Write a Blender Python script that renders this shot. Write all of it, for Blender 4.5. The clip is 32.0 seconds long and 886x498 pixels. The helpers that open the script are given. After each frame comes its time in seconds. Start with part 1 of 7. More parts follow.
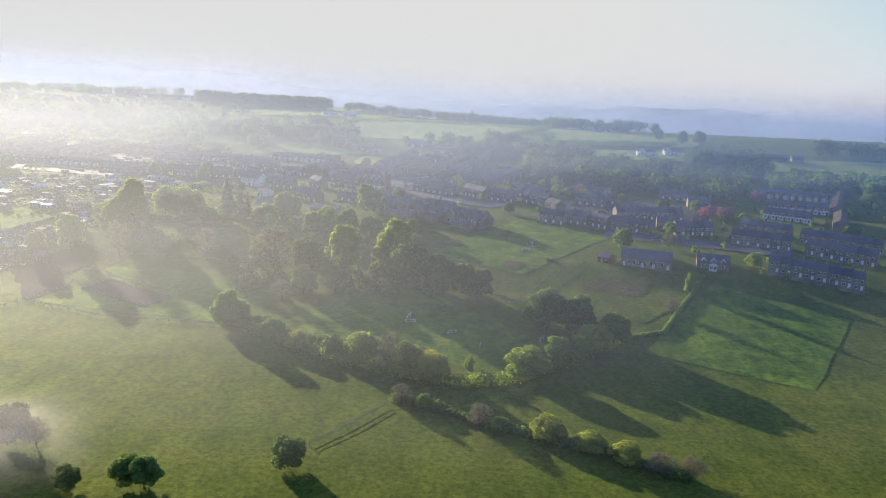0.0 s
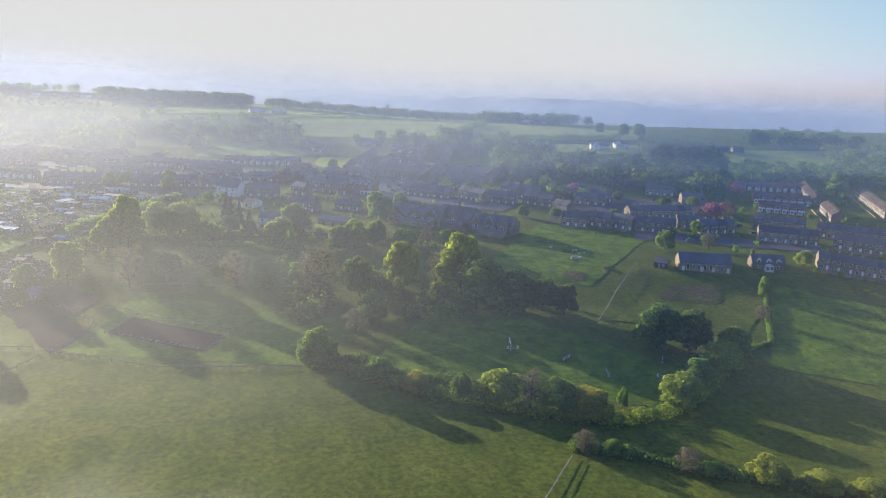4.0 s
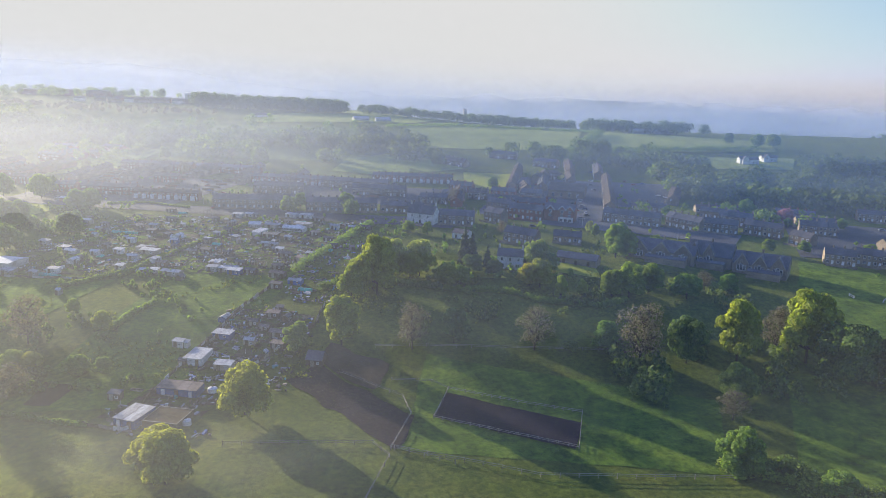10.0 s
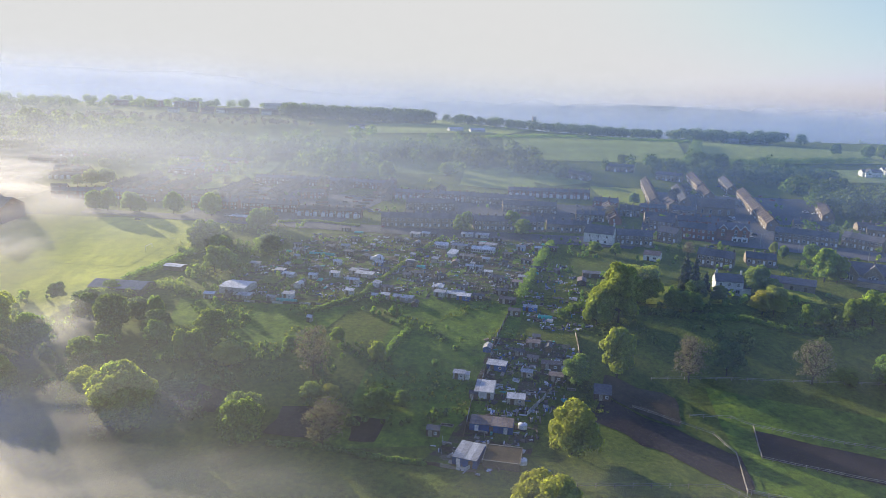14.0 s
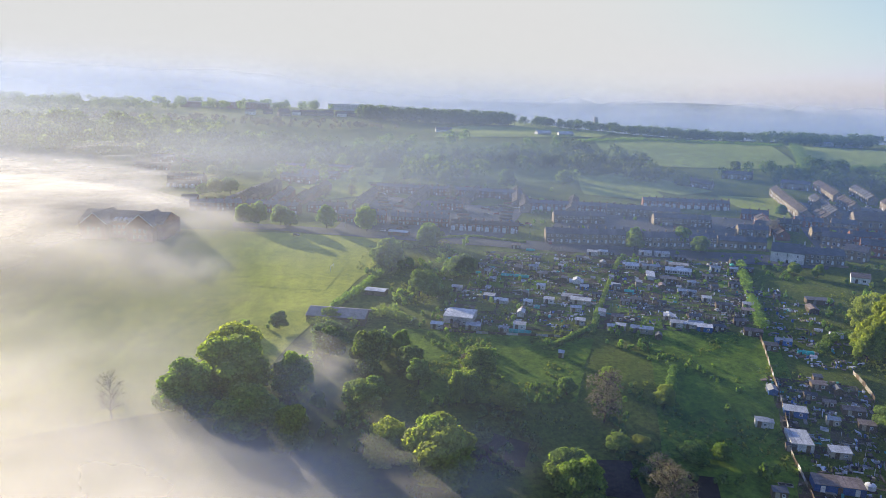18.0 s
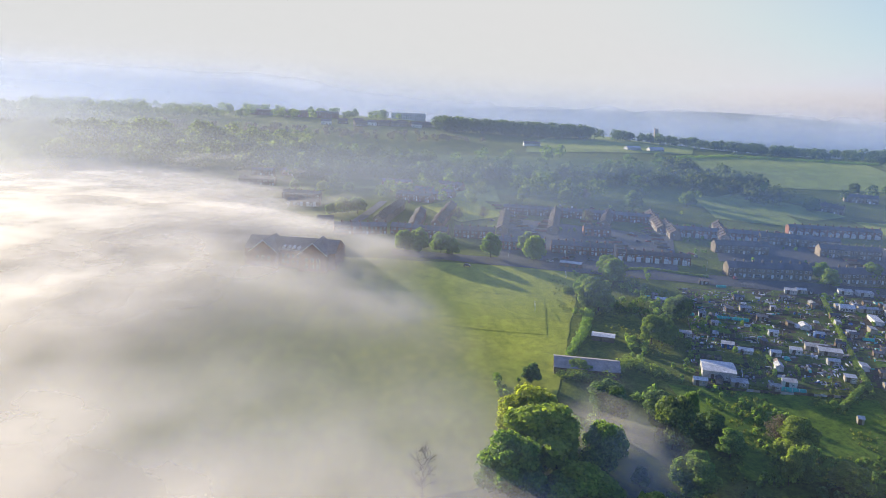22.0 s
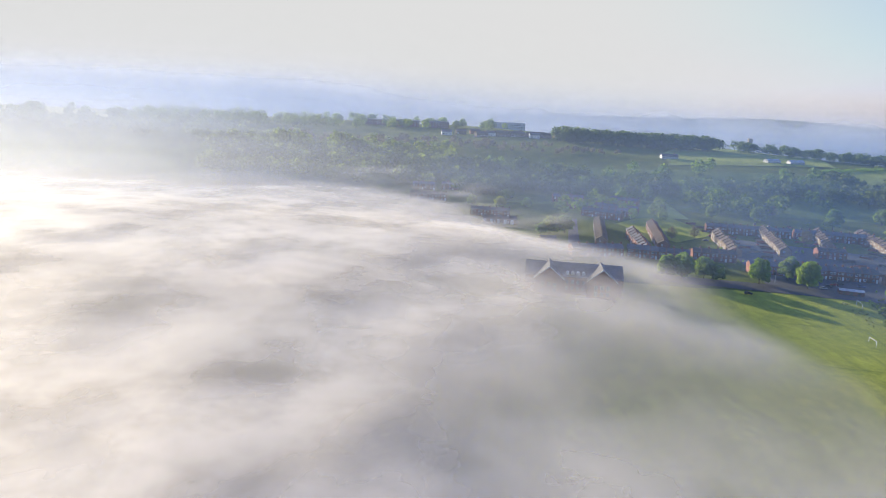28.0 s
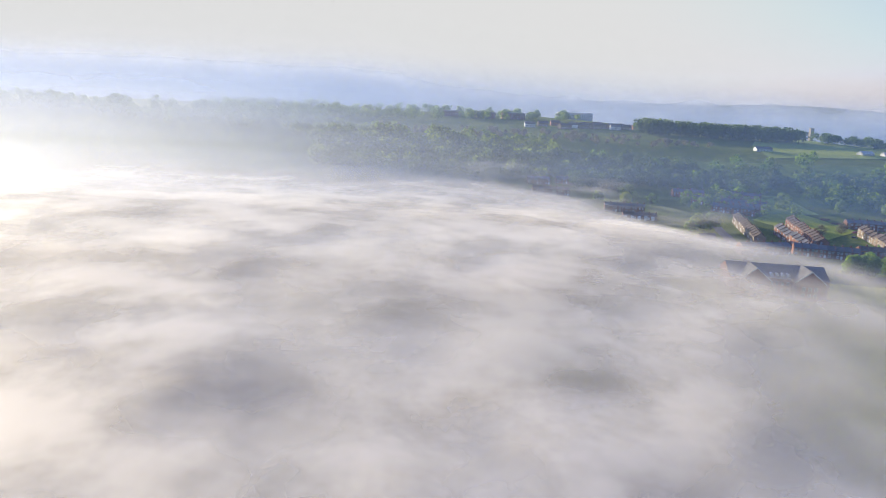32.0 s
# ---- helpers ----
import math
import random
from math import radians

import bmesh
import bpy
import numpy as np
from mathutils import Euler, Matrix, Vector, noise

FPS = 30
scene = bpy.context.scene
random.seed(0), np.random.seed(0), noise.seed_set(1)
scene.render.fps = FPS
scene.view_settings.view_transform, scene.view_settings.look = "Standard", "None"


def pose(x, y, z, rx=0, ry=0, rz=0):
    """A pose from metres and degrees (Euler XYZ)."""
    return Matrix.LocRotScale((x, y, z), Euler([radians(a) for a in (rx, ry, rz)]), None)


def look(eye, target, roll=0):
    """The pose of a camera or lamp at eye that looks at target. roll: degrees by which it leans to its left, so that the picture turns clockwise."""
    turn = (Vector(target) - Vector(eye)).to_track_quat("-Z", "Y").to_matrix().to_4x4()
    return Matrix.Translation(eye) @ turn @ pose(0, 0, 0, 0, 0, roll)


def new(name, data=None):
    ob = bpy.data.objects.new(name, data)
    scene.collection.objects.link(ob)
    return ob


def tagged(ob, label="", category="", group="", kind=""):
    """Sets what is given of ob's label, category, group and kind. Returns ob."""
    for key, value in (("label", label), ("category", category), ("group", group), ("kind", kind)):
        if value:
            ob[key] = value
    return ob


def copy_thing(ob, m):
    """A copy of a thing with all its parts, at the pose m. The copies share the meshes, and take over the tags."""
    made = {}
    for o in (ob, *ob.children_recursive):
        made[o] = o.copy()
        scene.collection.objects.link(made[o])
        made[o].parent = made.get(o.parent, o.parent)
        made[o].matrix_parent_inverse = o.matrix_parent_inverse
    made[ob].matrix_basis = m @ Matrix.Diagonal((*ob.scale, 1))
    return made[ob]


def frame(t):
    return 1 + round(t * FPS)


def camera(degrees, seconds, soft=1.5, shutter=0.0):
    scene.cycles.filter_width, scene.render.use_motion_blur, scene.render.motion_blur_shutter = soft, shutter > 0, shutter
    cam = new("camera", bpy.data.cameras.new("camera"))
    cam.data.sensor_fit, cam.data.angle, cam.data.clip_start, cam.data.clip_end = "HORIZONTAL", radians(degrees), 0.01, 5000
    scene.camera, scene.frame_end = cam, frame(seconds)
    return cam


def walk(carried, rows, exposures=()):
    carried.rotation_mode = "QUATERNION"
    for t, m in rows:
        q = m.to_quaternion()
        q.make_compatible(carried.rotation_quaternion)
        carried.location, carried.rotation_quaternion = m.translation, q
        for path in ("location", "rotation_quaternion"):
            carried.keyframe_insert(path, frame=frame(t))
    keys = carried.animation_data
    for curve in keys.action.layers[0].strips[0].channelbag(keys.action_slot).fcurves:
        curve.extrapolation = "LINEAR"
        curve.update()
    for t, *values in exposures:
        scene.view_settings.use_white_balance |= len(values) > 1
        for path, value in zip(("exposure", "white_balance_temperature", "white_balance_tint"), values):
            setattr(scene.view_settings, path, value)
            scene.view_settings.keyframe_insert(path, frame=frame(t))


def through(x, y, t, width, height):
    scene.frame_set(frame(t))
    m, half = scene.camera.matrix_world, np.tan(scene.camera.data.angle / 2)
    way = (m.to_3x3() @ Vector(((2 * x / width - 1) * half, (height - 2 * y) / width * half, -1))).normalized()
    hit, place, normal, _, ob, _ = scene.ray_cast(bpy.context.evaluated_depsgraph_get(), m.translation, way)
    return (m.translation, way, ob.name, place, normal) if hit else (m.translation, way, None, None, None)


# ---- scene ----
EXPOSURE = 1.2
# Camera ------------------------------------------------------------------
cam = camera(63.7, 32.0, soft=0.5)
PATH = [
    (0, 116.67, 18.48, 88.06, 78.31, -2.52, -0.35),
    (0.5, 106.70, 22.96, 87.74, 78.13, -2.40, -0.00),
    (1, 97.77, 28.03, 87.96, 78.02, -2.22, -1.02),
    (1.5, 88.33, 34.13, 87.98, 78.02, -1.95, -3.53),
    (2, 79.04, 39.67, 88.30, 78.11, -1.92, -5.65),
    (2.5, 69.66, 43.84, 88.55, 78.18, -1.87, -7.96),
    (4.5, 30.01, 58.66, 89.83, 77.95, -1.89, -9.91),
    (5, 21.49, 64.18, 89.90, 77.80, -1.69, -9.89),
    (5.5, 13.44, 70.44, 90.63, 77.58, -1.64, -9.86),
    (6, 5.76, 77.17, 91.10, 77.61, -1.40, -10.40),
    (6.5, -1.84, 84.07, 91.80, 77.62, -1.29, -10.23),
    (7, -9.35, 91.56, 92.14, 77.69, -1.38, -9.89),
    (7.5, -17.90, 98.99, 92.85, 77.73, -1.61, -9.54),
    (8, -26.74, 106.09, 93.49, 77.71, -1.81, -9.23),
    (8.5, -35.54, 112.32, 93.94, 77.85, -1.89, -8.83),
    (9, -45.28, 117.42, 94.71, 77.85, -2.00, -8.50),
    (9.5, -55.68, 120.97, 95.31, 77.86, -2.04, -8.18),
    (10, -65.96, 123.32, 95.92, 77.92, -2.02, -7.86),
    (10.5, -76.48, 125.26, 96.60, 78.00, -1.99, -7.54),
    (11, -87.39, 127.20, 96.57, 78.21, -1.86, -7.23),
    (11.5, -98.36, 128.74, 97.20, 78.30, -1.78, -6.96),
    (12, -109.16, 130.12, 97.89, 78.37, -1.78, -6.62),
    (12.5, -120.87, 131.67, 97.95, 78.58, -1.90, -6.35),
    (13, -132.05, 134.04, 100.10, 78.25, -1.78, -6.16),
    (13.5, -143.34, 136.25, 100.93, 78.24, -1.78, -5.95),
    (14, -155.29, 138.88, 101.99, 78.13, -1.82, -5.80),
    (14.5, -166.50, 141.71, 102.83, 78.08, -1.77, -5.62),
    (16.5, -210.52, 157.69, 104.69, 77.97, -1.74, -4.87),
    (17, -222.54, 161.84, 105.54, 77.93, -1.75, -4.80),
    (17.5, -233.87, 165.81, 106.39, 77.85, -1.78, -4.70),
    (18, -245.40, 169.64, 107.43, 77.78, -1.79, -4.60),
    (18.5, -257.24, 173.77, 108.58, 77.70, -1.79, -4.48),
    (19, -268.74, 177.89, 109.26, 77.68, -1.78, -4.40),
    (19.5, -280.86, 183.31, 111.77, 77.75, -1.88, -4.39),
    (20, -292.57, 188.66, 113.20, 77.94, -2.00, -4.28),
    (20.5, -303.77, 192.77, 114.77, 77.84, -1.83, -4.21),
    (21, -315.27, 196.17, 115.31, 77.85, -1.99, -4.09),
    (21.5, -327.00, 198.92, 115.35, 77.95, -2.24, -3.91),
    (22, -339.00, 202.54, 114.82, 78.01, -2.57, -3.73),
    (22.5, -350.81, 205.65, 114.56, 78.04, -2.78, -3.60),
    (23, -362.24, 208.08, 114.45, 78.09, -2.92, -3.41),
    (23.5, -374.03, 210.06, 115.17, 78.10, -2.77, -3.30),
    (24, -384.89, 212.01, 116.07, 78.11, -2.50, -3.12),
    (24.5, -395.73, 214.60, 116.04, 78.15, -2.46, -2.98),
    (25, -406.12, 217.89, 116.22, 78.16, -2.33, -2.75),
    (25.5, -417.33, 220.12, 116.01, 78.22, -2.39, -2.64),
    (27.5, -464.73, 227.01, 116.50, 78.25, -2.64, -2.26),
    (28, -477.48, 227.81, 116.23, 78.29, -2.69, -2.17),
    (28.5, -489.52, 228.50, 116.35, 78.32, -2.62, -2.06),
    (29, -502.10, 228.64, 116.77, 78.32, -2.59, -1.99),
    (29.5, -515.51, 228.43, 117.64, 78.28, -2.61, -1.94),
    (30, -528.37, 228.16, 118.84, 78.23, -2.54, -1.86),
    (30.5, -541.35, 228.36, 119.46, 78.22, -2.55, -1.79),
    (31, -554.33, 227.87, 120.06, 78.22, -2.46, -1.69),
    (31.5, -567.50, 228.02, 120.28, 78.02, -2.50, -1.64),
    (32, -580.14, 227.94, 120.32, 77.14, -2.58, -1.50),
]
walk(cam, [(t, pose(x, y, z, rx, ry, rz)) for t, x, y, z, rx, ry, rz in PATH], exposures=[(0.0, EXPOSURE), (32.0, EXPOSURE)])
scene.cycles.transparent_max_bounces = 40

# Light -------------------------------------------------------------------
SUN_AZ, SUN_EL = -37.0, 12.0        # degrees from +y towards +x, degrees above the horizon
to_sun = Vector((math.sin(radians(SUN_AZ)) * math.cos(radians(SUN_EL)), math.cos(radians(SUN_AZ)) * math.cos(radians(SUN_EL)), math.sin(radians(SUN_EL))))
world = bpy.data.worlds.new("morning_sky")
scene.world = world
world.use_nodes = True
wn = world.node_tree
sky = wn.nodes.new("ShaderNodeTexSky")
sky.sky_type = "NISHITA"
sky.sun_disc = False
sky.sun_elevation, sky.sun_rotation = radians(SUN_EL), radians(SUN_AZ)
sky.air_density, sky.dust_density, sky.ozone_density, sky.altitude = 1.2, 0.6, 3.4, 150
gain = wn.nodes.new("ShaderNodeVectorMath")
gain.operation = "MULTIPLY"
gain.inputs[1].default_value = (0.088, 0.088, 0.16)
cap = wn.nodes.new("ShaderNodeVectorMath")
cap.operation = "MINIMUM"
cap.inputs[1].default_value = (0.325, 0.325, 0.36)
wn.links.new(sky.outputs[0], gain.inputs[0])
wn.links.new(gain.outputs[0], cap.inputs[0])
# the milky glow of the haze round the sun
way = wn.nodes.new("ShaderNodeTexCoord")
near = wn.nodes.new("ShaderNodeVectorMath")
near.operation = "DOT_PRODUCT"
near.inputs[1].default_value = to_sun
glow = wn.nodes.new("ShaderNodeMapRange")
glow.interpolation_type = "SMOOTHSTEP"
glow.inputs[1].default_value, glow.inputs[2].default_value = math.cos(radians(84)), math.cos(radians(46))
milky = wn.nodes.new("ShaderNodeMix")
milky.data_type = "RGBA"
milky.inputs[7].default_value = (0.322, 0.322, 0.322, 1)
wn.links.new(way.outputs["Generated"], near.inputs[0])
wn.links.new(near.outputs["Value"], glow.inputs[0])
up = wn.nodes.new("ShaderNodeSeparateXYZ")
wn.links.new(way.outputs["Generated"], up.inputs[0])
low = wn.nodes.new("ShaderNodeMapRange")
low.interpolation_type = "SMOOTHSTEP"
low.inputs[1].default_value, low.inputs[2].default_value, low.inputs[3].default_value, low.inputs[4].default_value = 0.2, 0.5, 1.0, 0.0
wn.links.new(up.outputs[2], low.inputs[0])
both = wn.nodes.new("ShaderNodeMath")
both.operation = "MULTIPLY"
wn.links.new(glow.outputs[0], both.inputs[0])
wn.links.new(low.outputs[0], both.inputs[1])
wn.links.new(both.outputs[0], milky.inputs[0])
wn.links.new(cap.outputs[0], milky.inputs[6])
wn.links.new(milky.outputs[2], wn.nodes["Background"].inputs[0])
wn.nodes["Background"].inputs[1].default_value = 1.0
sun_data = bpy.data.lights.new("sun", "SUN")
sun_data.energy, sun_data.angle, sun_data.color = 5.0, radians(0.6), (1.0, 0.89, 0.69)
sun = new("sun", sun_data)
sun.matrix_world = look(to_sun * 900, (0, 0, 0))


# Materials ---------------------------------------------------------------
def nodes_of(name):
    m = bpy.data.materials.new(name)
    m.use_nodes = True
    return m, m.node_tree, m.node_tree.nodes["Principled BSDF"]


def noise_ramp(nt, scale, stops, detail=6.0, coords="Object", stretch=(1, 1, 1), rough=0.6):
    """A noise through a colour ramp; stops: (position, colour)."""
    tc = nt.nodes.new("ShaderNodeTexCoord")
    mp = nt.nodes.new("ShaderNodeMapping")
    mp.inputs["Scale"].default_value = stretch
    n = nt.nodes.new("ShaderNodeTexNoise")
    n.inputs["Scale"].default_value, n.inputs["Detail"].default_value, n.inputs["Roughness"].default_value = scale, detail, rough
    r = nt.nodes.new("ShaderNodeValToRGB")
    nt.links.new(tc.outputs[coords], mp.inputs[0])
    nt.links.new(mp.outputs[0], n.inputs["Vector"])
    nt.links.new(n.outputs["Fac"], r.inputs[0])
    els = r.color_ramp.elements
    els[0].position, els[0].color = stops[0][0], (*stops[0][1], 1)
    els[1].position, els[1].color = stops[-1][0], (*stops[-1][1], 1)
    for p, c in stops[1:-1]:
        e = els.new(p)
        e.color = (*c, 1)
    return r, n


def mix(nt, a, b, fac, mode="MIX"):
    m = nt.nodes.new("ShaderNodeMix")
    m.data_type, m.blend_type = "RGBA", mode
    if isinstance(fac, float):
        m.inputs[0].default_value = fac
    else:
        nt.links.new(fac, m.inputs[0])
    for s, i in ((a, 6), (b, 7)):
        if isinstance(s, tuple):
            m.inputs[i].default_value = (*s, 1)
        else:
            nt.links.new(s, m.inputs[i])
    return m.outputs[2]


def bump(nt, bsdf, height, strength, distance):
    b = nt.nodes.new("ShaderNodeBump")
    b.inputs["Strength"].default_value, b.inputs["Distance"].default_value = strength, distance
    nt.links.new(height, b.inputs["Height"])
    nt.links.new(b.outputs[0], bsdf.inputs["Normal"])


def surface(name, dark, light, scale=2.0, rough=0.85, metal=0.0, big=0.08, bump_d=0.02, vary=0.25, coords="Object", spec=0.3):
    """Grain at one scale, stains at a larger one, and each object a little lighter or darker."""
    m, nt, p = nodes_of(name)
    g, gn = noise_ramp(nt, scale, [(0.3, dark), (0.7, light)], coords=coords)
    s, _ = noise_ramp(nt, big, [(0.35, (0.68, 0.66, 0.62)), (0.65, (1.12, 1.1, 1.06))], coords=coords)
    c = mix(nt, g.outputs[0], s.outputs[0], 0.8, "MULTIPLY")
    info = nt.nodes.new("ShaderNodeObjectInfo")
    r = nt.nodes.new("ShaderNodeMapRange")
    r.inputs[3].default_value, r.inputs[4].default_value = 1 - vary, 1 + vary
    nt.links.new(info.outputs["Random"], r.inputs[0])
    comb = nt.nodes.new("ShaderNodeCombineXYZ")
    for i in range(3):
        nt.links.new(r.outputs[0], comb.inputs[i])
    c = mix(nt, c, comb.outputs[0], 1.0, "MULTIPLY")
    nt.links.new(c, p.inputs["Base Color"])
    p.inputs["Roughness"].default_value, p.inputs["Metallic"].default_value = rough, metal
    p.inputs["Specular IOR Level"].default_value = spec
    bump(nt, p, gn.outputs[0], 0.5, bump_d)
    return m


def grass(name, a, b, c, scale=0.05, tuft=0.6, rough_mix=0.95):
    m, nt, p = nodes_of(name)
    big, _ = noise_ramp(nt, scale, [(0.3, a), (0.5, b), (0.72, c)], detail=8, rough=0.65)
    fine, fn = noise_ramp(nt, tuft, [(0.36, (0.45, 0.5, 0.42)), (0.62, (1.4, 1.35, 1.25))], detail=8, rough=0.8)
    streak, _ = noise_ramp(nt, 0.14, [(0.4, (0.85, 0.87, 0.85)), (0.62, (1.12, 1.1, 1.0))], stretch=(1.0, 0.25, 1.0), detail=5)
    col = mix(nt, mix(nt, big.outputs[0], fine.outputs[0], rough_mix, "MULTIPLY"), streak.outputs[0], 0.8, "MULTIPLY")
    nt.links.new(col, p.inputs["Base Color"])
    p.inputs["Roughness"].default_value, p.inputs["Specular IOR Level"].default_value = 0.95, 0.1
    bump(nt, p, fn.outputs[0], 0.9, 0.5)
    # a tinted glossy lobe towards a low sun stands in for backlit blades
    gl = nt.nodes.new("ShaderNodeBsdfAnisotropic")
    gl.inputs["Roughness"].default_value = 0.75
    nt.links.new(mix(nt, col, (1.7, 1.6, 1.2), 1.0, "MULTIPLY"), gl.inputs[0])
    ms = nt.nodes.new("ShaderNodeMixShader")
    ms.inputs[0].default_value = 0.16
    nt.links.new(p.outputs[0], ms.inputs[1])
    nt.links.new(gl.outputs[0], ms.inputs[2])
    nt.links.new(ms.outputs[0], nt.nodes["Material Output"].inputs[0])
    return m


def foliage(name, dark, light, through=0.55):
    """Leaves: diffuse and translucent, each clump and each tree of its own green."""
    m, nt, p = nodes_of(name)
    geo = nt.nodes.new("ShaderNodeNewGeometry")
    info = nt.nodes.new("ShaderNodeObjectInfo")
    ramp = nt.nodes.new("ShaderNodeValToRGB")
    ramp.color_ramp.elements[0].color, ramp.color_ramp.elements[1].color = (*dark, 1), (*light, 1)
    nt.links.new(geo.outputs["Random Per Island"], ramp.inputs[0])
    hue = nt.nodes.new("ShaderNodeHueSaturation")
    mr = nt.nodes.new("ShaderNodeMapRange")
    mr.inputs[3].default_value, mr.inputs[4].default_value = 0.468, 0.506
    nt.links.new(info.outputs["Random"], mr.inputs[0])
    nt.links.new(mr.outputs[0], hue.inputs["Hue"])
    nt.links.new(ramp.outputs[0], hue.inputs["Color"])
    hue.inputs["Saturation"].default_value = 0.92
    tr = nt.nodes.new("ShaderNodeBsdfTranslucent")
    ms = nt.nodes.new("ShaderNodeMixShader")
    ms.inputs[0].default_value = through
    nt.links.new(hue.outputs[0], p.inputs["Base Color"])
    nt.links.new(mix(nt, hue.outputs[0], (1.4, 1.45, 0.56), 1.0, "MULTIPLY"), tr.inputs[0])
    p.inputs["Roughness"].default_value, p.inputs["Specular IOR Level"].default_value = 0.7, 0.25
    nt.links.new(p.outputs[0], ms.inputs[1])
    nt.links.new(tr.outputs[0], ms.inputs[2])
    nt.links.new(ms.outputs[0], nt.nodes["Material Output"].inputs[0])
    return m


def mist(name, thickness, fade, tint, scatter, noise_scale, lo, hi, stretch=(1, 1, 1), forward=0.5, back=0.5, face=None, bend=3.0):
    """Thin mist: lets light through, glows where light falls on it, most of all towards its source; a bank with a face has a soft sheen on its top instead.
    thickness: cover; fade: list of (axis, from, to) ranges in metres over which the cover goes from none to full."""
    m = bpy.data.materials.new(name)
    m.use_nodes = True
    nt = m.node_tree
    nt.nodes.remove(nt.nodes["Principled BSDF"])
    geo = nt.nodes.new("ShaderNodeNewGeometry")
    sep = nt.nodes.new("ShaderNodeSeparateXYZ")
    nt.links.new(geo.outputs["Position"], sep.inputs[0])
    mp = nt.nodes.new("ShaderNodeMapping")
    mp.inputs["Scale"].default_value = stretch
    nt.links.new(geo.outputs["Position"], mp.inputs[0])
    n = nt.nodes.new("ShaderNodeTexNoise")
    n.inputs["Scale"].default_value, n.inputs["Detail"].default_value, n.inputs["Roughness"].default_value = noise_scale, 4.0, 0.5
    n.inputs["Distortion"].default_value = 0.1
    nt.links.new(mp.outputs[0], n.inputs["Vector"])
    cover = nt.nodes.new("ShaderNodeMapRange")
    cover.interpolation_type = "SMOOTHSTEP"
    for i, v in ((1, 0.32), (2, 0.68), (3, lo), (4, hi)):
        cover.inputs[i].default_value = v
    nt.links.new(n.outputs["Fac"], cover.inputs[0])
    val = cover.outputs[0]
    for axis, a, b in fade:
        mr = nt.nodes.new("ShaderNodeMapRange")
        mr.interpolation_type = "SMOOTHERSTEP"
        mr.inputs[1].default_value, mr.inputs[2].default_value = a, b
        nt.links.new(sep.outputs[axis], mr.inputs[0])
        mul = nt.nodes.new("ShaderNodeMath")
        mul.operation = "MULTIPLY"
        nt.links.new(val, mul.inputs[0])
        nt.links.new(mr.outputs[0], mul.inputs[1])
        val = mul.outputs[0]
    mul = nt.nodes.new("ShaderNodeMath")
    mul.operation, mul.use_clamp = "MULTIPLY", True
    mul.inputs[1].default_value = thickness
    nt.links.new(val, mul.inputs[0])
    tp = nt.nodes.new("ShaderNodeBsdfTransparent")
    di = nt.nodes.new("ShaderNodeBsdfDiffuse")
    tl = nt.nodes.new("ShaderNodeBsdfTranslucent")
    fw = nt.nodes.new("ShaderNodeBsdfAnisotropic" if face else "ShaderNodeBsdfRefraction")
    di.inputs[0].default_value = tl.inputs[0].default_value = (*tint, 1)
    fw.inputs[0].default_value = (*scatter, 1)
    if face:
        fw.inputs["Roughness"].default_value = 0.72
        lean = nt.nodes.new("ShaderNodeVectorMath")
        lean.operation = "MULTIPLY_ADD"
        lean.inputs[1].default_value = (0.6, 0.6, 0.3)
        lean.inputs[2].default_value = face
        unit = nt.nodes.new("ShaderNodeVectorMath")
        unit.operation = "NORMALIZE"
        nt.links.new(geo.outputs["Normal"], lean.inputs[0])
        nt.links.new(lean.outputs[0], unit.inputs[0])
        nt.links.new(unit.outputs[0], di.inputs["Normal"])
        top = nt.nodes.new("ShaderNodeVectorMath")
        top.operation = "MULTIPLY_ADD"
        top.inputs[1].default_value, top.inputs[2].default_value = (0.6, 0.6, 0.6), (0, 0, 1)
        nt.links.new(geo.outputs["Normal"], top.inputs[0])
        nt.links.new(top.outputs[0], fw.inputs["Normal"])
    else:
        fw.inputs["Roughness"].default_value, fw.inputs["IOR"].default_value = 1.0, bend
    half = nt.nodes.new("ShaderNodeMixShader")
    half.inputs[0].default_value = back
    nt.links.new(di.outputs[0], half.inputs[1])
    nt.links.new(tl.outputs[0], half.inputs[2])
    body = nt.nodes.new("ShaderNodeMixShader")
    body.inputs[0].default_value = forward
    nt.links.new(half.outputs[0], body.inputs[1])
    nt.links.new(fw.outputs[0], body.inputs[2])
    ms = nt.nodes.new("ShaderNodeMixShader")
    nt.links.new(mul.outputs[0], ms.inputs[0])
    nt.links.new(tp.outputs[0], ms.inputs[1])
    nt.links.new(body.outputs[0], ms.inputs[2])
    nt.links.new(ms.outputs[0], nt.nodes["Material Output"].inputs[0])
    return m


MEADOW = grass("meadow_grass", (0.08, 0.115, 0.018), (0.118, 0.15, 0.024), (0.158, 0.168, 0.035))
PITCH = grass("mown_pitch", (0.27, 0.31, 0.042), (0.31, 0.345, 0.05), (0.35, 0.365, 0.065), 0.03, 0.3, 0.45)
LUSH = grass("rough_grass", (0.065, 0.11, 0.015), (0.122, 0.195, 0.024), (0.205, 0.275, 0.036), 0.12, 0.5)
# paler than the hill grass is: its backlit glow is put into the colour
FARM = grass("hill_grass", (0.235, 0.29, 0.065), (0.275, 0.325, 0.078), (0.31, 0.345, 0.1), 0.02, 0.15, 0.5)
MOWN_LINE = grass("mown_line", (0.21, 0.25, 0.035), (0.24, 0.275, 0.04), (0.27, 0.3, 0.05), 0.03, 0.3, 0.45)
